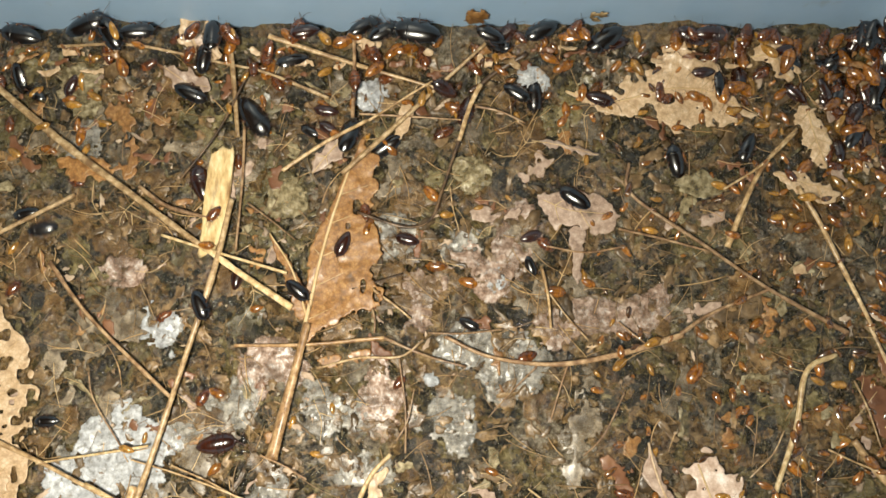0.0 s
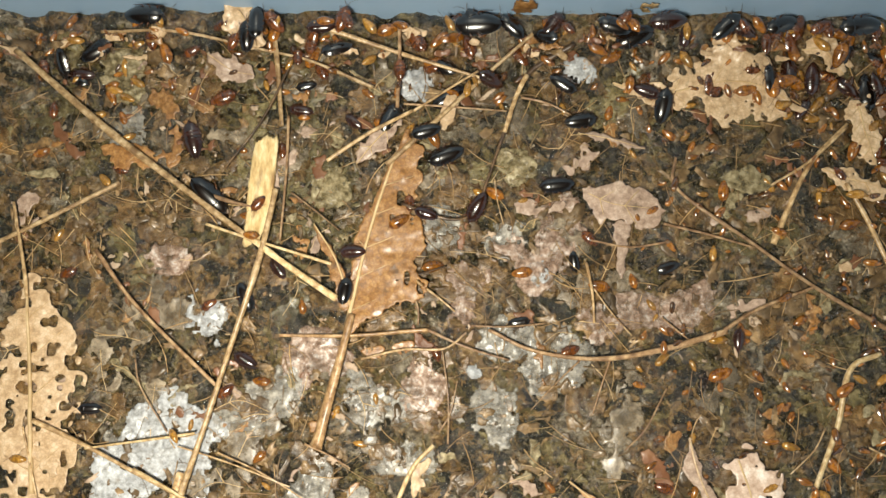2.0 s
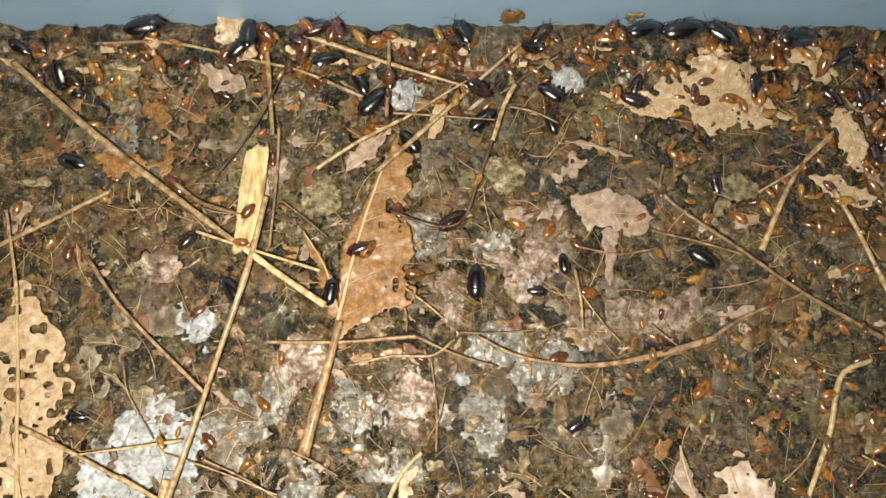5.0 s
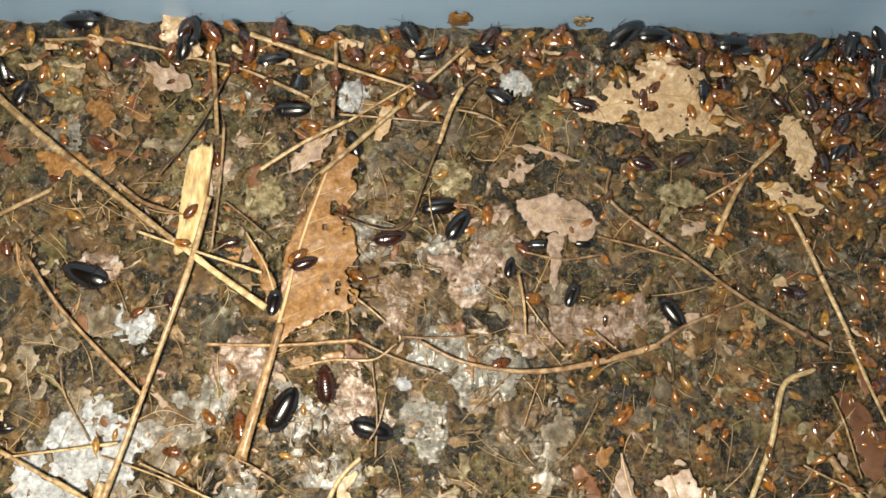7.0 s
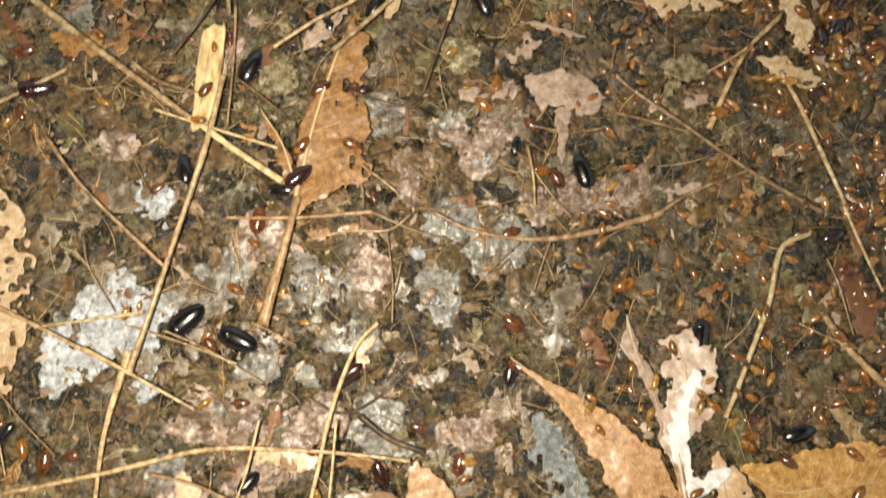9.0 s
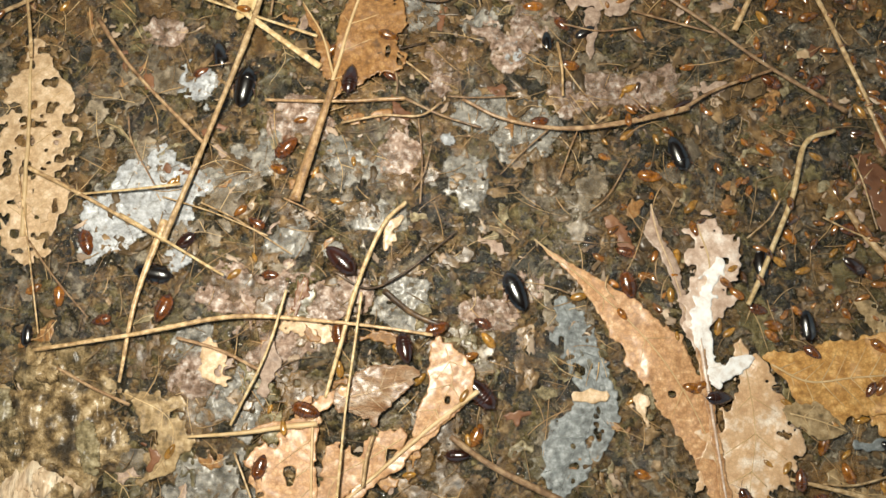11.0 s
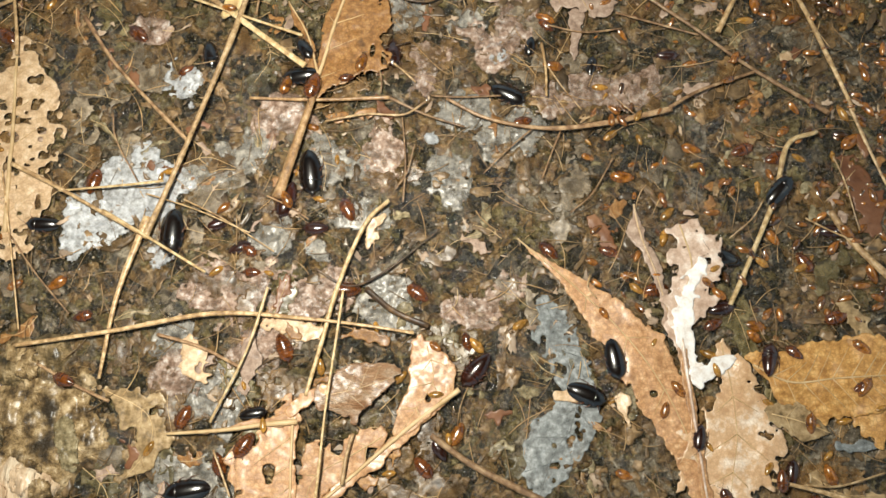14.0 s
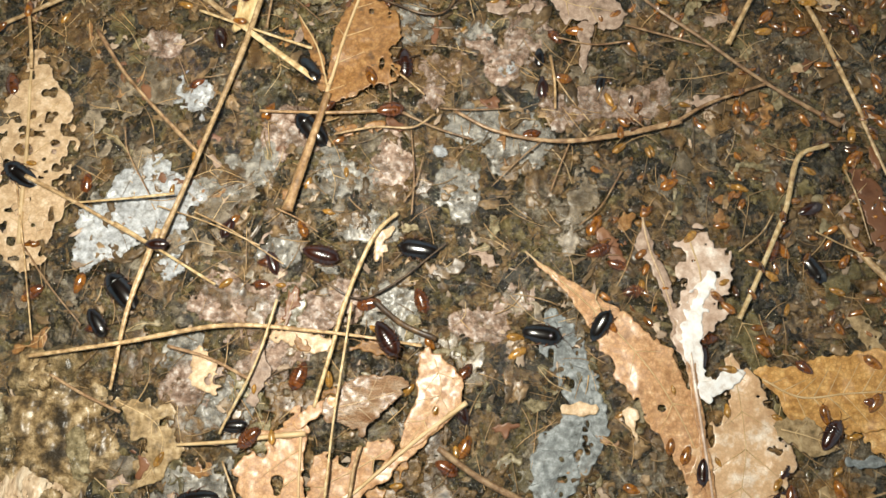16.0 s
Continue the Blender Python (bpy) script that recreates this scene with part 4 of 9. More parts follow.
leaf([(-0.0415, 0.012), (-0.027, 0.016), (-0.0105, 0.022)], [5, 11.2, 12.7, 13.7, 9.5, 7.7], [6, 14, 16.4, 11.5, 7, 3], WRINKLED, "wrinkled orange-pink leaf fold", 55, 0.18, 0.0, lift=0.006, wave=0.003, vein=0.6, side_veins=4, vein_mat=BUFF)
leaf([(-0.038, 0.015), (-0.049, 0.011), (-0.058, 0.002)], [3, 5.4, 5.2, 3], [4.5, 4.4, 5, 3], TAN, "tan leaf fold", 56, 0.25, lift=0.005, vein=0)
leaf([(0.005, 0.038), (0.009, 0.023), (0.002, 0.009), (-0.005, -0.003)], [4, 9, 11, 11.5, 10, 8, 6, 3], [7.6, 11.8, 13.2, 13, 9.5, 9.5, 8, 4], TAN, "tan leaf lobe cut along its vein", 57, 0.14, 0.03, lift=0.005, vein=0.4, side_veins=3)
leaf([(0.0213, 0.0187), (-0.0026, -0.0015), (-0.032, -0.0294), (-0.0417, -0.0379)], [2, 5, 6, 3], [1, 2, 3, 3], TAN, "tan leaf edge with a thick pale vein", 58, 0.3, lift=0.005, vein=2.4, side_veins=0)
leaf([(-0.013, -0.005), (-0.028, -0.015), (-0.042, -0.024), (-0.047, -0.038)], [5, 8.6, 10, 11.1, 11.1, 6], [6, 9, 12.3, 14.6, 9, 5], TAN, "tan torn leaf piece", 59, 0.3, 0.10, 120, lift=0.004, vein=0.6, side_veins=3)
leaf([(-0.0733, 0.046), (-0.0621, 0.0426), (-0.0458, 0.0421)], [4, 7, 5], [5, 7, 5], BUFF, "buff leaf scrap", 60, 0.45, 0.08, lift=0.003, vein=0)
leaf([(-0.1101, 0.0333), (-0.1051, 0.0255), (-0.0975, 0.0179)], [6, 9, 5], [5, 9, 5], BUFF, "pale buff leaf scrap", 61, 0.6, 0.15, lift=0.004, vein=0)
leaf([(-0.0375, 0.0399), (-0.027, 0.0431), (-0.0132, 0.0385)], [3, 4, 3], [3, 6, 3], BROWN, "dark brown leaf strip", 62, 0.4, lift=0.003, vein=0)
leaf([(-0.0804, 0.0349), (-0.0793, 0.0242), (-0.0806, 0.011)], [6, 8, 4], [5, 6, 3], PINKISH, "pale thin leaf film", 63, 0.5, 0.15, lift=0.003, vein=0)
leaf([(0.0813, 0.1039), (0.0883, 0.0958), (0.0925, 0.0877)], [5, 8, 6], [5, 7, 5], CHESTNUT_LEAF, "reddish brown rotted leaf", 64, 0.4, lift=0.002, vein=0)
leaf([(-0.0085, 0.0908), (0.0031, 0.0803), (0.0139, 0.0836)], [4, 7, 5], [4, 6, 5], FLAKE, "dull leaf mould", 65, 0.6, 0.2, lift=0.002, vein=0)
leaf([(0.0172, 0.0978), (0.0244, 0.0911), (0.0302, 0.0844)], [5, 8, 6], [5, 7, 6], PINKISH, "pale crumbled leaf", 66, 0.75, 0.25, lift=0.002, vein=0)
leaf([(0.122, 0.1726), (0.1331, 0.1761), (0.1444, 0.1796)], [4, 6, 3], [5, 8, 4], PINKISH, "pale flaky leaf mould", 67, 0.7, 0.2, lift=0.002, vein=0)
leaf([(0.2041, 0.1384), (0.2116, 0.1217), (0.215, 0.1051)], [9, 11, 6], [8, 9, 5], CHESTNUT_LEAF, "dull reddish brown leaf", 68, 0.5, 0.1, lift=0.002, vein=0)
leaf([(0.1568, 0.1874), (0.1484, 0.1753), (0.135, 0.1698)], [7, 9, 7], [6, 10, 6], FLAKE, "dull leaf mould by a twig", 69, 0.6, 0.15, lift=0.001, vein=0)
leaf([(0.1209, 0.2347), (0.1291, 0.2348), (0.1398, 0.2321)], [6, 9, 6], [5, 8, 5], OLIVE, "olive translucent leaf", 70, 0.3, lift=0.003, vein=0)

leaf([(0.199, 0.069), (0.206, 0.060), (0.213, 0.050)], [5, 8, 5], [5, 8, 4], MOTTLED, "yellowish crumbled leaf scrap on the soil", 171, 0.6, 0.22, 170, lift=0.003, vein=0)
leaf([(0.194, 0.0035), (0.203, 0.003), (0.213, 0.0045)], [3, 5, 3], [3, 6, 4], SLATE, "slate-grey leaf end beside a straw", 172, 0.35, 0.05, lift=0.003, vein=0)
leaf([(0.184, -0.011), (0.198, -0.018), (0.215, -0.017)], [5, 8, 7], [5, 9, 6], MOTTLED, "olive-tan rotted leaf piece on the soil", 173, 0.45, 0.15, lift=0.002, vein=0.4, side_veins=1)
leaf([(0.142, 0.073), (0.151, 0.060), (0.157, 0.044)], [6, 9, 7], [6, 10, 6], SOAKED_OLIVE, "soaked olive leaf layer on the soil", 174, 0.35, 0.08, lift=0.0015, vein=0.4, side_veins=1)
leaf([(0.188, 0.075), (0.194, 0.085), (0.203, 0.092)], [5, 8, 6], [5, 7, 5], SOAKED_OLIVE, "soaked olive leaf layer on the soil", 175, 0.4, 0.1, lift=0.0015, vein=0)

# ---- litter: twigs ----
twig([(-0.2272, 0.2945), (-0.1817, 0.2568), (-0.1411, 0.2268), (-0.107, 0.2023)], 4.0, STRAW, "long straw-coloured stem across the litter", 4.2, 0.003)
twig([(-0.1081, 0.2034), (-0.0874, 0.1889), (-0.0648, 0.1741)], 4.0, PALE_STRAW, "pale split straw end", 4.4, 0.004, flat=0.5)
twig([(-0.1287, 0.2092), (-0.0987, 0.1997), (-0.068, 0.1908)], 2.0, PALE_STRAW, "thin pale straw", 2.4, 0.004)
twig([(-0.2407, 0.1933), (-0.2036, 0.2117), (-0.1716, 0.2287)], 4.2, STRAW, "straw stem half sunk in litter", 3.0, 0.002)
twig([(-0.1017, 0.3242), (-0.0977, 0.2921), (-0.0941, 0.2577)], 3.0, STRAW, "upright dry stalk near the wall", 3.0, 0.003)
twig([(-0.0957, 0.2268), (-0.1013, 0.1964), (-0.1119, 0.1584), (-0.1234, 0.1187), (-0.1339, 0.0813)], 3.4, STRAW, "long dry stalk with dark scars", 4.6, 0.0035)
twig([(-0.1352, 0.0929), (-0.1441, 0.0532), (-0.1479, 0.0138)], 4.4, STRAW, "dry stalk end", 2.6, 0.002)
twig([(-0.0576, 0.1672), (-0.0642, 0.1379), (-0.0722, 0.1053)], 4.2, STALK, "stout leaf stalk on the soil", 5.8, 0.004)
twig([(-0.0916, 0.1566), (-0.0568, 0.1573), (-0.0215, 0.1602)], 2.4, STALK, "straight reddish straw", 2.8, 0.002)
twig([(-0.0215, 0.1602), (-0.0033, 0.1525), (0.0167, 0.147)], 2.6, BARK, "forked root piece", 1.6, 0.002)
twig([(-0.0525, 0.146), (-0.0326, 0.151), (-0.0139, 0.1518), (-0.0033, 0.1594)], 1.4, STRAW, "thin wiry stem", 1.2, 0.002)
twig([(0.0068, 0.1611), (0.0286, 0.1514), (0.0578, 0.1483), (0.0896, 0.1533), (0.1189, 0.1621)], 2.6, BARK, "curved brown twig", 3.6, 0.003)
twig([(0.1175, 0.1626), (0.1324, 0.1719), (0.1606, 0.1834)], 3.4, BARK, "crooked twig end with scraps", 2.2, 0.003)
twig([(0.0498, 0.1474), (0.0392, 0.1368), (0.0273, 0.1236)], 1.4, BARK, "fine side twig", 0.8, 0.002)
twig([(0.0644, 0.1476), (0.0608, 0.1371), (0.0562, 0.1228)], 1.2, BARK, "fine side twig", 0.7, 0.002)
twig([(-0.0144, 0.1505), (-0.0115, 0.1282), (-0.0112, 0.1075)], 1.3, BARK, "reddish fine root", 1.5, 0.001)
twig([(0.096, 0.2447), (0.0973, 0.2289), (0.1308, 0.2041), (0.1606, 0.1829), (0.1953, 0.1626)], 1.8, BARK, "long thin twig with a hooked end", 3.8, 0.003)
twig([(0.1794, 0.2627), (0.159, 0.2407), (0.1414, 0.2034)], 2.6, STRAW, "straw stem", 4.0, 0.003)
twig([(0.1411, 0.2316), (0.1591, 0.2434), (0.1788, 0.261)], 1.2, STRAW, "fine forked stem", 1.6, 0.004)
twig([(0.177, 0.2333), (0.1857, 0.2157), (0.1953, 0.1916), (0.2071, 0.1641)], 3.0, STRAW, "yellowish straight stem", 2.4, 0.004)
twig([(0.2052, 0.1676), (0.2127, 0.1475), (0.2226, 0.1251)], 2.4, STRAW, "end of a yellowish stem", 1.4, 0.003)
twig([(0.1888, 0.1527), (0.1738, 0.145), (0.1678, 0.1181), (0.1571, 0.091), (0.1456, 0.0653)], 2.8, PALE_STRAW, "pale bent twig with a stubby fork", 3.8, 0.004)
twig([(0.1459, 0.0974), (0.1573, 0.1077), (0.1634, 0.1179)], 1.0, STRAW, "fine wiry side stem", 1.0, 0.003)
twig([(0.1952, 0.1138), (0.2054, 0.099), (0.2219, 0.0802)], 3.6, STRAW, "frayed straw piece", 4.2, 0.003)
twig([(0.183, 0.1096), (0.1949, 0.104), (0.2107, 0.0979)], 1.0, STRAW, "thin dry root", 1.0, 0.003)
twig([(0.1961, 0.1409), (0.2024, 0.1269), (0.2083, 0.1047)], 1.0, STRAW, "thin dry root", 0.8, 0.004)
twig([(-0.181, 0.1959), (-0.1597, 0.169), (-0.1195, 0.1319)], 3.0, BARK, "brown tapered stalk", 2.2, 0.003)
twig([(-0.2051, 0.1154), (-0.177, 0.1029), (-0.1334, 0.082)], 3.0, STRAW, "straw stem crossing the white mould", 2.6, 0.004)
twig([(-0.1565, 0.0941), (-0.1295, 0.0804), (-0.1023, 0.0664)], 2.6, PALE_STRAW, "end of a straw stem", 2.0, 0.005)
twig([(-0.1797, 0.1028), (-0.1533, 0.1068), (-0.1291, 0.1109)], 1.2, PALE_STRAW, "thin straw across mould", 1.8, 0.004)
twig([(-0.2218, 0.2184), (-0.2149, 0.1868), (-0.2125, 0.1732)], 1.6, STRAW, "thin leaf stalk", 2.6, 0.003)
twig([(-0.0791, 0.3062), (-0.041, 0.2949), (0.0079, 0.2809)], 3.0, STRAW, "dry stem lying near the wall", 2.2, 0.005)
twig([(-0.1833, 0.3024), (-0.1451, 0.3019), (-0.1054, 0.2955), (-0.0799, 0.2893), (-0.0503, 0.2775)], 1.6, STRAW, "long bent dry stem", 2.4, 0.004)
twig([(0.0264, 0.3024), (0.001, 0.28), (-0.029, 0.2513), (-0.0425, 0.2385)], 2.4, STRAW, "yellow straw stem", 3.2, 0.006)
twig([(-0.0714, 0.2404), (-0.0511, 0.2539), (-0.0306, 0.2654)], 2.4, STRAW, "short straw stem", 2.2, 0.006)
twig([(-0.0306, 0.2654), (-0.0156, 0.2755), (0.0009, 0.2857)], 1.6, STRAW, "short thin stem", 1.4, 0.005)
twig([(0.0467, 0.2985), (0.0245, 0.2845), (0.0149, 0.2602), (0.0063, 0.2335), (0.0002, 0.2173), (-0.012, 0.2133), (-0.0353, 0.2205)], 3.2, DARK_BARK, "crooked dark twig", 1.6, 0.003)
twig([(0.0245, 0.2845), (0.019, 0.273), (0.0136, 0.2559)], 3.0, STRAW, "bare stripped part of a twig", 2.4, 0.0045)
twig([(-0.0379, 0.3071), (-0.0374, 0.2868), (-0.0381, 0.2668)], 2.6, BARK, "grey upright stem", 2.2, 0.005)
twig([(-0.0349, 0.2691), (-0.0127, 0.2684), (0.0149, 0.2664)], 1.4, BARK, "thin dry stem", 1.0, 0.004)
twig([(0.0218, 0.2736), (0.0342, 0.2709), (0.0457, 0.2653)], 1.8, BARK, "thin root", 1.0, 0.003)
twig([(0.0528, 0.1934), (0.0554, 0.1794), (0.0566, 0.1647)], 1.8, STRAW, "short needle-like stem", 1.4, 0.003)
twig([(0.0567, 0.1808), (0.0646, 0.1702), (0.0743, 0.1594)], 0.9, STRAW, "thin dry root", 0.8, 0.002)
twig([(0.0902, 0.2129), (0.1095, 0.2085), (0.132, 0.2019)], 1.6, BARK, "thin brown stem", 1.6, 0.002)
twig([(0.0933, 0.2042), (0.0744, 0.2012), (0.0556, 0.2043)], 1.2, BARK, "thin brown root", 1.0, 0.002)
twig([(-0.0884, 0.2922), (-0.1039, 0.2604), (-0.1209, 0.2363)], 1.6, DARK_BARK, "thin dark root", 1.4, 0.004)
twig([(-0.0916, 0.2634), (-0.0914, 0.238), (-0.0934, 0.2019)], 2.0, BARK, "dark stringy root", 1.8, 0.002)
twig([(-0.0888, 0.2255), (-0.0775, 0.2173), (-0.0649, 0.2072)], 1.4, BARK, "thin root", 1.0, 0.002)
twig([(-0.1414, 0.2332), (-0.1272, 0.2236), (-0.1063, 0.2178)], 2.4, BARK, "short brown stem", 2.0, 0.002)
twig([(-0.1596, 0.1445), (-0.1561, 0.1313), (-0.1429, 0.1106)], 0.9, BARK, "hair-thin root", 0.8, 0.002)
twig([(-0.1372, 0.1043), (-0.1104, 0.097), (-0.0837, 0.0872)], 1.0, STRAW, "hair-thin root", 1.0, 0.003)
twig([(-0.1181, 0.1023), (-0.0974, 0.0933), (-0.071, 0.0786)], 1.2, STRAW, "hair-thin root", 1.0, 0.003)
twig([(-0.2009, 0.0795), (-0.1856, 0.0621), (-0.1662, 0.0432)], 1.2, BARK, "thin brown root", 1.0, 0.002)
twig([(-0.2103, 0.1122), (-0.2003, 0.0753), (-0.1892, 0.0344)], 1.4, STRAW, "thin stem", 1.2, 0.002)
twig([(-0.0278, 0.1837), (-0.0169, 0.1758), (-0.0088, 0.1692)], 1.6, STRAW, "thin pale splinter", 1.2, 0.002)
# A dark strip draws the brown leaf's curled lower edge together with its shade.
twig([(-0.0372, 0.1836), (-0.0265, 0.1864), (-0.0131, 0.1907)], 2.0, DARK_BARK, "curled dark leaf edge", 1.4, 0.002)
twig([(0.0096, 0.2335), (0.011, 0.2224), (0.0138, 0.2114)], 1.2, STRAW, "thin pale fibre", 0.8, 0.002)
twig([(-0.0304, 0.181), (-0.0262, 0.1703), (-0.0261, 0.1623)], 1.2, BARK, "thin root", 1.0, 0.002)
twig([(-0.0778, 0.1065), (-0.0658, 0.1015), (-0.0564, 0.096)], 1.6, BARK, "small root", 0.8, 0.002)
twig([(0.0905, 0.1349), (0.081, 0.1167), (0.0704, 0.1063)], 1.0, BARK, "hair-thin root", 0.8, 0.002)
twig([(-0.0007, 0.1626), (0.0153, 0.1623), (0.034, 0.1644)], 1.6, BARK, "short twig", 1.4, 0.002)
twig([(-0.1891, 0.0268), (-0.1459, 0.0354), (-0.098, 0.0469), (-0.049, 0.0473), (-0.0014, 0.0434)], 3.2, STRAW, "long pale arched stem", 2.2, 0.004)
twig([(-0.0179, 0.1073), (-0.0281, 0.0949), (-0.0395, 0.0642), (-0.0448, 0.0368), (-0.0499, 0.0114)], 3.4, PALE_STRAW, "fuzzy root stem", 2.2, 0.003)
twig([(-0.036, 0.0617), (-0.0392, 0.0107), (-0.0409, -0.0379)], 1.7, PALE_STRAW, "long thin stem over leaves", 1.9, 0.007)
twig([(-0.072, 0.0611), (-0.0798, 0.0295), (-0.093, -0.0033)], 1.8, PALE_STRAW, "thin leaning straw", 2.0, 0.004)
twig([(0.0093, -0.0027), (0.0323, -0.0166), (0.0689, -0.0315)], 3.4, BARK, "brown stem by the leaf", 4.2, 0.003)
twig([(0.1633, -0.0131), (0.1835, -0.0169), (0.2085, -0.0221)], 2.0, STRAW, "straw stem over leaf", 3.0, 0.005)
twig([(0.1785, -0.0147), (0.1937, -0.0143), (0.2142, -0.0069)], 1.4, STRAW, "thin straw", 1.2, 0.004)
twig([(-0.1778, 0.0188), (-0.1617, 0.0112), (-0.1417, 0.0036)], 2.6, BARK, "grey weathered stem", 2.2, 0.002)
twig([(-0.1227, 0.0358), (-0.1017, 0.031), (-0.0818, 0.0228)], 2.8, BARK, "grey weathered stem", 2.4, 0.003)
twig([(-0.0258, 0.0636), (-0.0115, 0.0534), (0.005, 0.0475)], 4.5, DARK_BARK, "dark stringy root bundle", 3.0, 0.002)
twig([(-0.0511, 0.0719), (-0.034, 0.0645), (-0.0156, 0.0737), (0.0078, 0.0945)], 1.6, DARK_BARK, "dark bent root", 1.2, 0.002)
twig([(-0.0261, -0.0042), (-0.0285, -0.0145), (-0.0296, -0.0272)], 2.6, STRAW, "short straw", 2.6, 0.005)
twig([(-0.0899, -0.0155), (-0.0848, -0.0254), (-0.0799, -0.0352)], 1.8, STRAW, "short thin stem", 1.4, 0.004)
twig([(0.0806, 0.076), (0.0794, 0.0705), (0.0835, 0.0652)], 1.2, STRAW, "short stem", 1.0, 0.004)
twig([(-0.0155, 0.1132), (-0.0105, 0.1221), (-0.0073, 0.1368)], 1.0, BARK, "thin root", 0.8, 0.002)
twig([(0.0884, 0.168), (0.0969, 0.161), (0.1025, 0.1568)], 0.9, BARK, "thin root", 0.7, 0.002)
wood_chip(*[(-0.1014, 0.252), (-0.1056, 0.2004)], 12, CHIP, "flat pale wood chip with brown bark streak")
twig([(-0.1218, 0.1727), (-0.1187, 0.1728), (-0.1104, 0.1744)], 0.8, BARK, "thin root", 0.7, 0.003)

